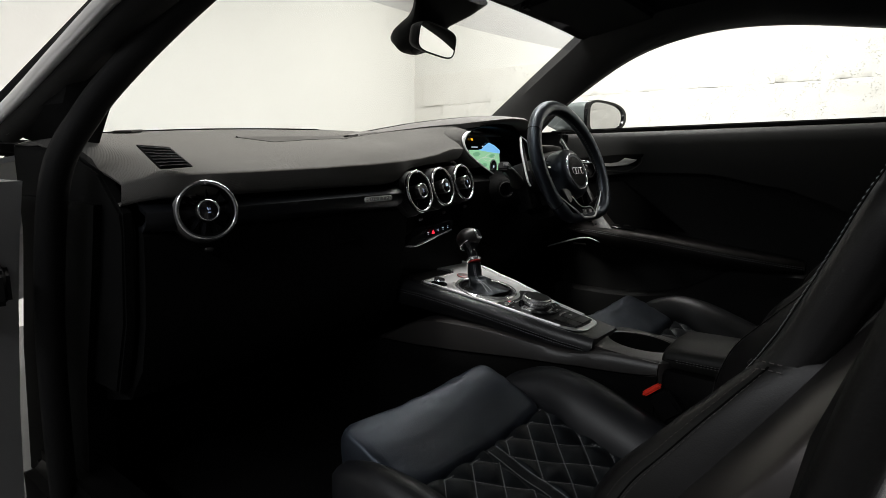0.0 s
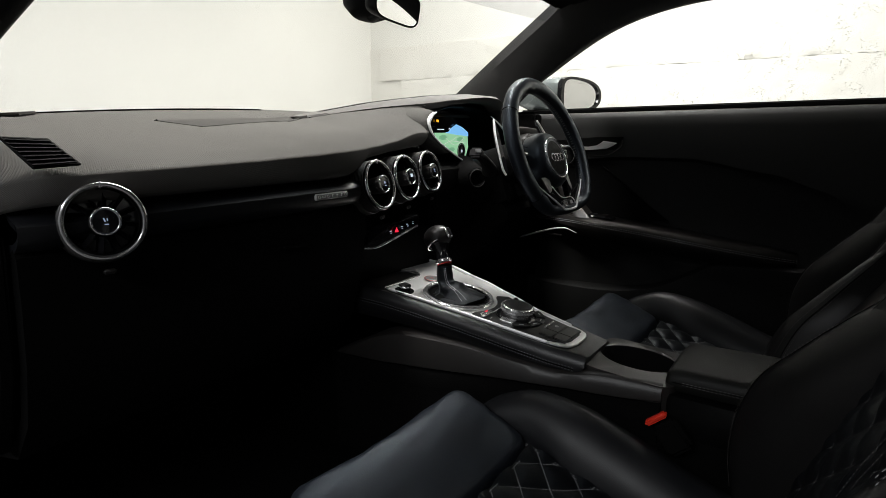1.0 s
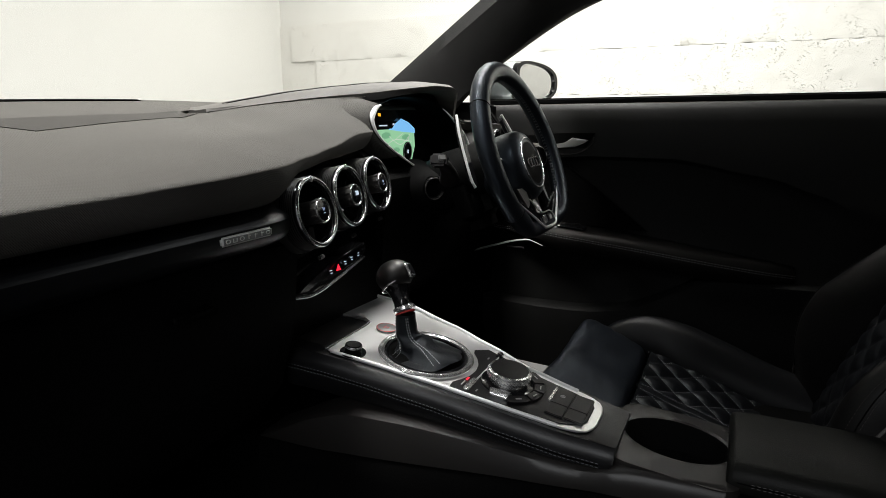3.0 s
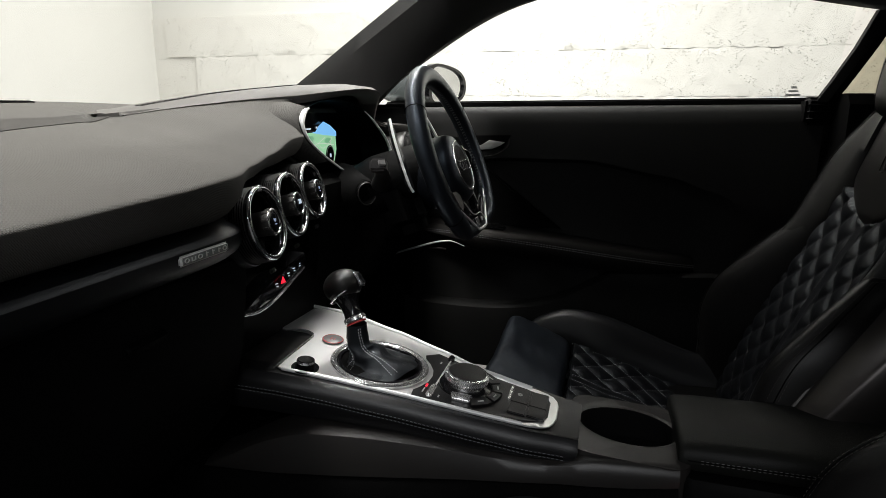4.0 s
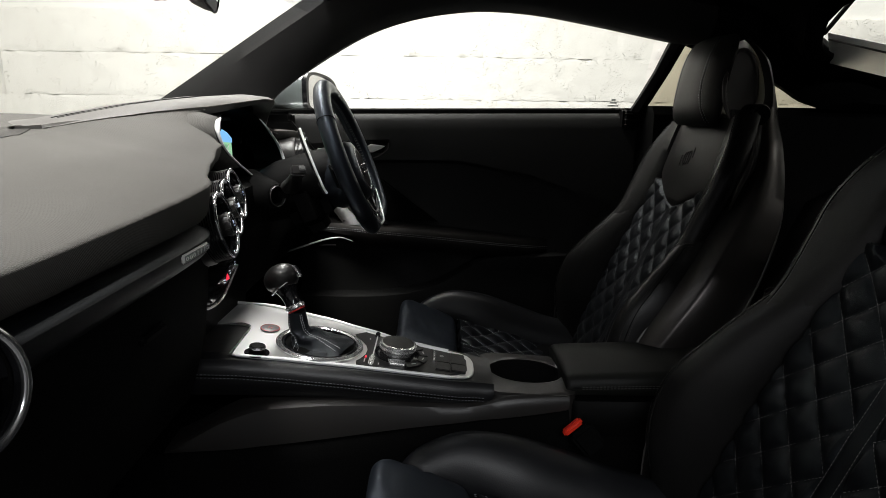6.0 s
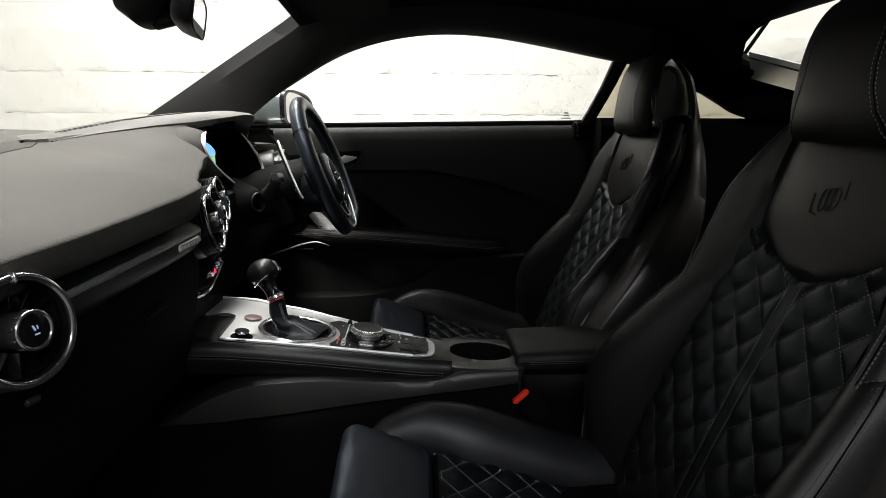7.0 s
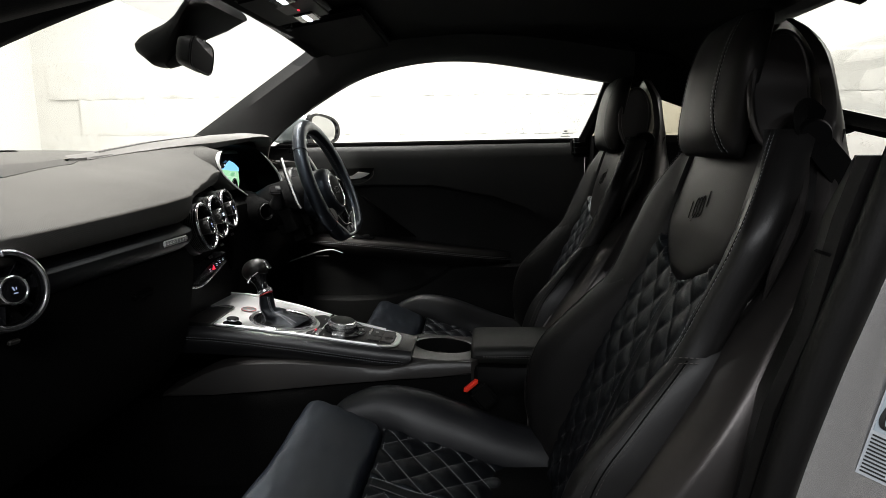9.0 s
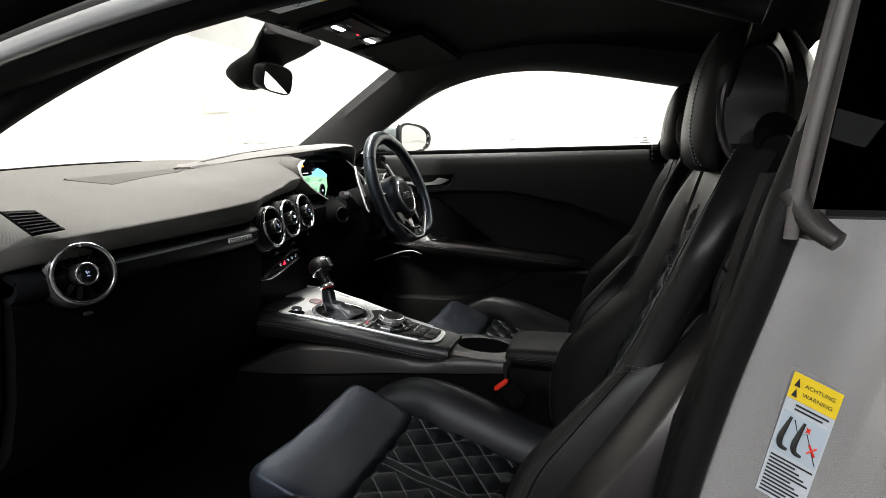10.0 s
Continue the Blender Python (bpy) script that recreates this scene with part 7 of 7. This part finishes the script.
for k in range(45):
    y = 0.045 + 1.06 * k / 44
    sill = 0.952 - 0.014 * (y - 0.06)
    arch = lerp_table([(0.04, 0.66), (0.16, 0.70), (0.25, 0.745), (0.35, 0.778), (0.55, 0.812), (0.75, 0.812), (0.95, 0.79), (1.1, 0.77)], y)[0]
    deep = lerp_table([(0.04, 0.0), (0.18, 0.0), (0.28, 0.018), (0.9, 0.022), (1.1, 0.010)], y)[0]
    rings.append([V(0.792, y, sill), V(0.772, y, sill), V(0.757, y, sill - 0.005), V(0.747, y, sill - 0.018), V(0.741, y, sill - 0.045), V(0.738, y, arch + 0.030), V(0.737, y, arch + 0.004), V(0.741 + deep * 0.7, y, arch - 0.006), V(0.744 + deep, y, arch - 0.03), V(0.746 + deep, y, 0.66), V(0.748 + deep, y, 0.60), V(0.748, y, 0.545), V(0.742, y, 0.46), V(0.74, y, 0.26), V(0.80, y, 0.26)])
dr = part("door", loft(rings), DOOR_SKIN, body, "closed door with black grained inner panel", sharp=40)
# armrest running down to the rear
rings = []
for y, x, z, t in [(0.98, 0.700, 0.640, 0.02), (0.86, 0.672, 0.640, 0.045), (0.74, 0.662, 0.632, 0.055), (0.60, 0.672, 0.618, 0.055), (0.45, 0.690, 0.600, 0.052), (0.34, 0.708, 0.588, 0.045), (0.28, 0.735, 0.58, 0.03)]:
    rings.append([V(0.775, y, z + 0.006), V(x + 0.03, y, z + 0.006), V(x + 0.012, y, z + 0.002), V(x + 0.002, y, z - 0.010), V(x, y, z - 0.6 * t), V(x + 0.012, y, z - t), V(0.775, y, z - t)])
cols = [spline([r[i] for r in rings], 4) for i in range(7)]
part("armrest", loft([[c[j] for c in cols] for j in range(len(cols[0]))]), LEATHER, dr, "black leather door armrest")
st = [[(c + V(-0.001, 0, dz), V(-1, 0, 0.2).normalized()) for c in cols[3]] for dz in (0.0, -0.005)]
part("armrest_stitching", dashes(st, 0.0045, 0.0025, 0.0009, 0.0010), THREAD, dr, "grey double stitching")
# pull handle column at its front
rings = []
for z, y, x, w in [(0.640, 0.83, 0.690, 0.030), (0.675, 0.87, 0.715, 0.024), (0.72, 0.91, 0.735, 0.018), (0.77, 0.94, 0.748, 0.014)]:
    rings.append([V(x - 0.012, y - w, z), V(x - 0.016, y, z), V(x - 0.008, y + w, z), V(x + 0.03, y + w, z), V(x + 0.03, y - w, z)])
part("grab_handle", loft(rings), CONSOLE, dr, "satin grab handle")
part("switch_strip", rbox(0.030, 0.13, 0.008, 0.003, Matrix.Translation((0.700, 0.80, 0.645)) @ Matrix.Rotation(radians(4), 4, "X")), GLOSS, dr, "gloss black window switches")
for k in range(3):
    part("window_switch", rbox(0.012, 0.022, 0.006, 0.002, Matrix.Translation((0.697, 0.76 + 0.035 * k, 0.650))), BUTTON, dr)
# release lever in its recess
mh = [V(0.722, 0.935, 0.847), V(0.719, 0.835, 0.8425), V(0.717, 0.806, 0.845), V(0.713, 0.786, 0.860), V(0.711, 0.746, 0.855), V(0.713, 0.758, 0.847), V(0.716, 0.780, 0.8375), V(0.720, 0.835, 0.8335), V(0.728, 0.935, 0.837)]
part("release_lever", slab(mh, (0.009, 0, 0.0), 0.002), BADGE, dr, "satin metal door release lever")
part("recess_edge", tube(spline([V(0.7355, 0.94, 0.823), V(0.7355, 0.825, 0.818), V(0.7355, 0.776, 0.822), V(0.7355, 0.742, 0.844), V(0.7355, 0.738, 0.862)], 4), 0.0016, 6), PANEL, dr, "rounded edge of the lever recess")
# no hollow here: a flat black plate paints the shade behind the lever
part("recess_shade", slab([V(0.7365, 0.96, 0.835), V(0.7365, 0.84, 0.828), V(0.7365, 0.755, 0.836), V(0.7365, 0.735, 0.872), V(0.7365, 0.82, 0.870), V(0.7365, 0.96, 0.858)], (0.003, 0, 0)), DULL, dr)
# speaker grille behind a slanted edge
part("speaker_grille", slab([V(0.752, 0.92, 0.78), V(0.752, 0.80, 0.785), V(0.752, 0.68, 0.69), V(0.752, 0.60, 0.638), V(0.752, 0.92, 0.638)], (0.01, 0, 0), 0.002), DULL, dr, "black perforated speaker grille")
part("grille_edge", tube([V(0.751, 0.80, 0.788), V(0.751, 0.74, 0.745), V(0.751, 0.67, 0.690), V(0.751, 0.60, 0.638)], 0.0022, 6), PLASTIC, dr)
# map pocket with raised rear lip
rings = []
for y, zt, x in [(1.06, 0.44, 0.72), (0.95, 0.43, 0.700), (0.75, 0.435, 0.690), (0.62, 0.46, 0.690), (0.52, 0.512, 0.692), (0.45, 0.547, 0.698), (0.30, 0.550, 0.712), (0.18, 0.548, 0.735), (0.12, 0.52, 0.745)]:
    rings.append([V(0.775, y, zt + 0.001), V(x + 0.012, y, zt), V(x + 0.002, y, zt - 0.006), V(x, y, zt - 0.05), V(x + 0.01, y, 0.26), V(0.775, y, 0.26)])
cols = [spline([r[i] for r in rings], 4) for i in range(6)]
part("map_pocket", loft([[c[j] for c in cols] for j in range(len(cols[0]))]), DOOR_SKIN, dr, "black plastic door pocket")
# bright light strip with small lettering
path = spline([V(0.660, 1.095, 0.532), V(0.660, 1.050, 0.552), V(0.660, 1.003, 0.570), V(0.660, 0.917, 0.599), V(0.660, 0.878, 0.607), V(0.660, 0.860, 0.606), V(0.661, 0.832, 0.596)], 6)
part("bright_strip", tube(path, [0.0016 + 0.0018 * math.sin(math.pi * min(1.0, 0.15 + k / len(path))) for k in range(len(path))], 8, flat=0.8), RIM_SILVER, dr, "bright curved metal strip")
part("strip_lettering", rbox(0.003, 0.045, 0.004, 0.0005, Matrix.Translation((0.668, 0.905, 0.584)), 1), PANEL, dr)
# outer skin, window and its felt
rows = []
for y in [0.03, 0.3, 0.6, 0.9, 1.2]:
    rows.append([V(0.80, y, 0.928), V(0.86, y, 0.89), V(0.91, y, 0.75), V(0.91, y, 0.5), V(0.88, y, 0.25)])
part("outer_skin", sheet(rows, 0.01), SILVER, dr, "silver outer door skin")
part("window_felt", rbox(0.012, 1.02, 0.016, 0.004, Matrix.Translation((0.782, 0.575, 0.951)) @ Matrix.Rotation(radians(-0.8), 4, "X")), RUBBER, dr)
wr = []
for y, zt, xt in [(1.09, 0.95, 0.785), (1.0, 1.02, 0.765), (0.9, 1.09, 0.74), (0.78, 1.15, 0.715), (0.6, 1.20, 0.695), (0.45, 1.205, 0.69), (0.25, 1.18, 0.69), (0.03, 1.14, 0.70)]:
    wr.append([V(0.785, y, 0.945), V((0.785 + xt) / 2 + 0.006, y, (0.945 + zt) / 2), V(xt, y, zt)])
pane = part("door_window", sheet(wr, 0.004), GLASS, dr, "clear frameless door window")
pane.visible_shadow = False
# latch block at the shut edge, with ribbed end
part("latch_cover", rbox(0.050, 0.082, 0.060, 0.008, Matrix.Translation((0.745, 0.049, 0.936))), PLASTIC, dr)
for k in range(3):
    part("latch_rib", rbox(0.052, 0.074, 0.004, 0.0015, Matrix.Translation((0.743, 0.049, 0.920 + 0.015 * k)), 1), PLASTIC, dr)
# small etched window marks
part("window_mark", rbox(0.0008, 0.030, 0.004, 0, Matrix.Translation((0.777, 0.105, 0.972))), PRINT_LIGHT, dr)
part("window_mark", rbox(0.0008, 0.020, 0.004, 0, Matrix.Translation((0.776, 0.105, 0.980))), PRINT_LIGHT, dr)
part("window_mark", rbox(0.0008, 0.012, 0.005, 0, Matrix.Translation((0.775, 0.105, 0.988))), PRINT_LIGHT, dr)

# door mirror outside
sm = thing("door_mirror", "silver door mirror with black frame outside the driver's window", "door mirror")
mo = V(0.965, 0.99, 1.002)
rings = []
for y, hw, hh, dx in [(1.150, 0.02, 0.014, -0.04), (1.138, 0.060, 0.034, -0.03), (1.095, 0.090, 0.048, -0.015), (1.04, 0.100, 0.055, -0.004), (0.995, 0.102, 0.057, 0.0), (0.974, 0.100, 0.056, 0.0)]:
    r = []
    for q in range(28):
        a = 2 * math.pi * q / 28
        c, s_ = math.cos(a), math.sin(a)
        xx = hw * math.copysign(abs(c) ** 0.75, c)
        zz = hh * math.copysign(abs(s_) ** (0.42 if c < 0 else 0.8), s_)
        r.append(V(mo.x + dx + xx, y - 0.29 * xx, mo.z + zz * (1.0 - 0.18 * xx / 0.11)))
    rings.append(r)
part("cap", loft(rings), CAP_SHADED, sm, "silver painted mirror cap")
lastr = rings[-1]
cc = sum(lastr, Vector()) / len(lastr)
part("frame", loft([lastr, [p + V(0, -0.014, 0) for p in lastr], [cc + (p - cc) * 0.87 + V(0, -0.014, 0) for p in lastr], [cc + (p - cc) * 0.85 + V(0, -0.004, 0) for p in lastr]], True, False), GLOSS, sm, "black mirror frame")
part("glass", slab([cc + (p - cc) * 0.860 + V(0, -0.007, 0) for p in lastr], (0, 0.002, 0)), MIRROR, sm, "mirror glass")
part("foot", rbox(0.10, 0.06, 0.03, 0.010, Matrix.Translation((0.870, 1.07, 0.940))), PLASTIC, sm, "black mirror foot")

# ---- overhead fittings ----
rm = thing("interior_mirror", "frameless interior mirror on a black sensor housing", "mirror")
hs = []
for y, z, hw, hh in [(0.885, 1.222, 0.118, 0.012), (0.92, 1.199, 0.098, 0.014), (0.955, 1.180, 0.066, 0.018), (0.985, 1.158, 0.050, 0.028), (1.01, 1.142, 0.048, 0.034), (1.035, 1.135, 0.044, 0.030), (1.058, 1.140, 0.030, 0.013)]:
    r = []
    for q in range(20):
        a = 2 * math.pi * q / 20
        c, s_ = math.cos(a), math.sin(a)
        r.append(V(-0.01 + hw * math.copysign(abs(c) ** 0.6, c), y + 0.35 * hh * s_, z + hh * math.copysign(abs(s_) ** 0.7, s_)))
    hs.append(r)
part("sensor_housing", loft(hs), PLASTIC, rm, "black sensor housing")
part("arm", tube([V(-0.02, 1.00, 1.115), V(-0.03, 0.965, 1.118), V(-0.035, 0.945, 1.122)], [0.014, 0.011, 0.014], 12), PLASTIC, rm)
mm = facing(V(-0.022, 0.932, 1.124), V(0.23, -0.95, -0.175))
ol = []
for q in range(40):
    a = 2 * math.pi * q / 40
    c, s_ = math.cos(a), math.sin(a)
    ol.append(V(0.092 * math.copysign(abs(c) ** 0.5, c), 0.031 * math.copysign(abs(s_) ** 0.5, s_), 0))
part("mirror_back", loft([[mm @ (p * k + V(0, 0, d)) for p in ol] for k, d in ((0.55, -0.034), (0.85, -0.026), (0.97, -0.012), (1.0, 0.0), (0.985, 0.002))]), PLASTIC, rm, "black mirror housing")
part("mirror_rim", tube([mm @ (p * 0.985 + V(0, 0, 0.003)) for p in ol], 0.0022, 6, True), PLASTIC, rm, "thin black rim")
part("mirror_glass", slab([mm @ (p * 0.960 + V(0, 0, 0.0025)) for p in ol], mm.to_3x3() @ V(0, 0, 0.0012)), MIRROR, rm, "mirror glass")

rc = thing("roof_console", "black roof console with two lit reading lamps", "roof lamp")
part("panel", rbox(0.22, 0.135, 0.022, 0.008, Matrix.Translation((0.005, 0.760, 1.226)) @ Matrix.Rotation(radians(-11), 4, "X")), PLASTIC, rc)
for x in (-0.075, 0.082):
    lm = Matrix.Translation((x, 0.742, 1.2165)) @ Matrix.Rotation(radians(-11), 4, "X")
    part("lamp_bezel", rbox(0.064, 0.044, 0.006, 0.0025, lm), GLOSS, rc)
    part("lamp_lens", rbox(0.050, 0.013, 0.005, 0.002, lm @ Matrix.Translation((0, 0, -0.002))), LIT_WHITE, rc, "lit white reading lamp lens")
part("red_light", rbox(0.006, 0.005, 0.003, 0.001, Matrix.Translation((0.004, 0.735, 1.2135)), 1), LIT_RED, rc, "small red light")
part("switch_row", rbox(0.070, 0.030, 0.004, 0.001, Matrix.Translation((0.004, 0.757, 1.2155)) @ Matrix.Rotation(radians(-11), 4, "X")), BUTTON, rc)
area_lamp("reading_lamp", (-0.075, 0.742, 1.205), (-0.075, 0.72, 0), 0.04, 0.025, 0.12, (0.95, 0.98, 1.0))
area_lamp("reading_lamp", (0.082, 0.742, 1.205), (0.082, 0.72, 0), 0.04, 0.025, 0.12, (0.95, 0.98, 1.0))

for s in (-1, 1):
    vs = thing("sun_visor", "folded black cloth sun visor under the roof", "sun visor", "sun visors")
    m = Matrix.Translation((s * 0.335, 0.725, 1.226)) @ Matrix.Rotation(radians(-9), 4, "X") @ Matrix.Rotation(radians(s * 2.5), 4, "Y")
    part("flap", rbox(0.36, 0.185, 0.022, 0.010, m), HEADLINER, vs, "black cloth flap")
    part("hinge_clip", rbox(0.03, 0.02, 0.02, 0.005, m @ Matrix.Translation((-s * 0.17, 0.088, -0.004))), PLASTIC, vs)
    if s < 0:
        lb = thing("visor_label", "white airbag warning label on the sun visor", "label")
        m = m @ Matrix.Translation((0.042, -0.008, 0))
        part("paper", rbox(0.088, 0.112, 0.0012, 0.0003, m @ Matrix.Translation((0.0, 0.0, -0.0116)), 1), PAPER, lb)
        part("yellow_strip", rbox(0.088, 0.018, 0.0012, 0.0002, m @ Matrix.Translation((0.0, -0.044, -0.0120)), 1), YELLOW, lb)
        for k in range(5):
            part("printed_line", rbox(0.034, 0.0030, 0.0008, 0, m @ Matrix.Translation((-0.022, -0.026 + 0.009 * k, -0.0124))), INK, lb)
        part("picture", lathe([(0.011, 0), (0.011, 0.0008), (0.013, 0.0008), (0.013, 0)], m @ Matrix.Translation((0.022, 0.0, -0.0126)), 24, cap=False), INK, lb)
        part("picture", rbox(0.024, 0.0020, 0.0008, 0, m @ Matrix.Translation((0.022, 0.0, -0.0124)) @ Matrix.Rotation(0.8, 4, "Z")), INK, lb)

# seat belt of the passenger's seat: webbing from the pillar over the seat's shoulder guide
sb = thing("seat_belt", "black seat belt webbing running beside the passenger seat", "seat belt")
path = spline([V(-0.470, -0.050, 0.90), V(-0.474, -0.040, 0.955), V(-0.486, -0.014, 0.978), V(-0.506, -0.012, 0.955), V(-0.535, -0.070, 0.86), V(-0.570, -0.110, 0.70), V(-0.60, -0.120, 0.50), V(-0.62, -0.10, 0.34)], 6)
rows = []
for i, p in enumerate(path):
    d = (path[min(i + 1, len(path) - 1)] - path[max(i - 1, 0)]).normalized()
    side = d.cross(V(1, 0.4, 0)).normalized() * 0.019
    rows.append([p - side, p, p + side])
part("webbing", sheet(rows, 0.0015), DULL, sb, "black woven webbing")

# warning label on the lock pillar
wl = thing("warning_label", "yellow and white airbag warning label on the silver pillar", "label")
A, B = V(-0.6985, -0.003, 0.770), V(-0.7025, -0.0395, 0.754)
dn = V(0.003, 0.022, -0.115)
nrm = (B - A).cross(dn).normalized()
nrm = nrm if nrm.x < 0 else -nrm


def lab(u, v):
    return A + (B - A) * u + dn * v + nrm * 0.002


def label_piece(name, u0, v0, u1, v1, mat, lift):
    part(name, slab([lab(u0, v0) + nrm * lift, lab(u1, v0) + nrm * lift, lab(u1, v1) + nrm * lift, lab(u0, v1) + nrm * lift], nrm * 0.0004), mat, wl)


label_piece("paper", 0, 0, 1, 1, PAPER, 0.0)
label_piece("yellow_head", 0, 0, 1, 0.20, YELLOW, 0.0005)
for v0 in (0.035, 0.115):
    part("triangle", slab([lab(0.07, v0 + 0.065) + nrm * 0.001, lab(0.19, v0 + 0.065) + nrm * 0.001, lab(0.13, v0) + nrm * 0.001], nrm * 0.0004), INK, wl)
label_piece("picture_field", 0.04, 0.30, 0.96, 0.63, material("label_blue", (0.45, 0.52, 0.58), 0.5), 0.0005)
for k, (u0, lean) in enumerate(((0.12, 0.10), (0.42, 0.08))):
    pts = [lab(u0 + lean, 0.33), lab(u0 + 0.5 * lean, 0.42), lab(u0 + 0.1 * lean, 0.52), lab(u0 + 0.06, 0.575), lab(u0 + 0.20, 0.585)]
    part("picture_figure", tube([p + nrm * 0.001 for p in spline(pts, 4)], [0.0011 + 0.0016 * math.sin(0.15 * q + 0.3) ** 2 for q in range(17)], 6, flat=1.0), INK, wl)
part("picture_line", tube([lab(0.30, 0.34) + nrm * 0.001, lab(0.44, 0.44) + nrm * 0.001, lab(0.60, 0.40) + nrm * 0.001, lab(0.92, 0.60) + nrm * 0.001], 0.0004, 5), INK, wl)
part("picture_mark", slab([lab(0.60 + (0.07 if q % 2 else 0.03) * math.cos(q * 0.785), 0.37 + (0.030 if q % 2 else 0.014) * math.sin(q * 0.785)) + nrm * 0.001 for q in range(8)], nrm * 0.0004), RED, wl)
for d in (1, -1):
    part("picture_mark", tube([lab(0.70, 0.50 - 0.035 * d) + nrm * 0.0012, lab(0.86, 0.50 + 0.035 * d) + nrm * 0.0012], 0.0009, 5), RED, wl)
for k in range(11):
    label_piece("printed_line", 0.06, 0.660 + 0.030 * k, 0.94 - 0.11 * ((k * 7) % 4), 0.673 + 0.030 * k, INK, 0.0008)
for k in range(2):
    label_piece("printed_line", 0.22, 0.225 + 0.032 * k, 0.90 - 0.1 * k, 0.238 + 0.032 * k, INK, 0.0008)
mt = Matrix((( (B - A).normalized()), (-dn).normalized(), nrm)).transposed().to_4x4()
mt.translation = lab(0.58, 0.07) + nrm * 0.001
text_part("lettering", "ACHTUNG", 0.0050, mt, INK, wl, 0.0002)
mt2 = mt.copy()
mt2.translation = lab(0.58, 0.14) + nrm * 0.001
text_part("lettering", "WARNING", 0.0050, mt2, INK, wl, 0.0002)

# ---- painted concrete blocks of the right-hand wall ----
random.seed(7)
COURSE, LONG, BASEZ = 0.250, 0.445, 0.020


def block_mesh(seed, length):
    rnd = random.Random(seed)
    bm = bmesh.new()
    n, m = 30, 14
    ph = rnd.uniform(0, 50)
    grid = []
    for i in range(n + 1):
        col_ = []
        u = i / n
        sag = max(0.0, noise.noise((ph, u * 7.0, 3.1)) + 0.25)
        slump = max(0.0, noise.noise((ph + 9, u * 5.0, 1.7)) + 0.15)
        for j in range(m + 1):
            v = (j / m) ** 1.0
            y, z = (u - 0.5) * (length - 0.0006), (v - 0.5) * (COURSE - 0.001)
            low, high = max(0.0, 1 - v * COURSE / 0.022), max(0.0, 1 - (1 - v) * COURSE / 0.014)
            ends = min(1.0, min(u, 1 - u) * length / 0.05)
            x = -0.010 + 0.011 * low * sag + 0.006 * high * slump
            x += ends * (0.0035 * noise.noise((ph, y * 11, z * 14)) + 0.0018 * noise.noise((ph, y * 34, z * 40)))
            dz = 0.004 * noise.noise((ph + 4, u * 9.0, 0.5)) if j in (0, 1, m - 1, m) else 0
            col_.append(bm.verts.new((x, y, z + dz)))
        grid.append(col_)
    for i in range(n):
        for j in range(m):
            bm.faces.new((grid[i][j], grid[i + 1][j], grid[i + 1][j + 1], grid[i][j + 1]))
    me = bpy.data.meshes.new("block")
    for f in bm.faces:
        f.smooth = True
    bmesh.ops.recalc_face_normals(bm, faces=bm.faces)
    bm.to_mesh(me)
    bm.free()
    me.materials.append(BLOCK)
    return me


shapes = [block_mesh(k, LONG) for k in range(8)]
for c in range(6):
    z = BASEZ + COURSE * (c + 0.5)
    y = WY - LONG / 2 - (0.0 if c % 2 else LONG / 2) - 0.115
    while y > -3.2:
        ob = new("block", shapes[random.randrange(8)])
        ob.parent = wall_right
        ob.location = (WX, y, z)
        ob.rotation_euler = (math.pi * random.randrange(2), 0, 0)
        y -= LONG
# mortar joints behind the blocks and the plain face towards the rear
part("mortar", rbox(0.02, WY + 3.4, COURSE * 6, 0, Matrix.Translation((WX + 0.018, (WY - 3.4) / 2, BASEZ + COURSE * 3))), BLOCK, wall_right)
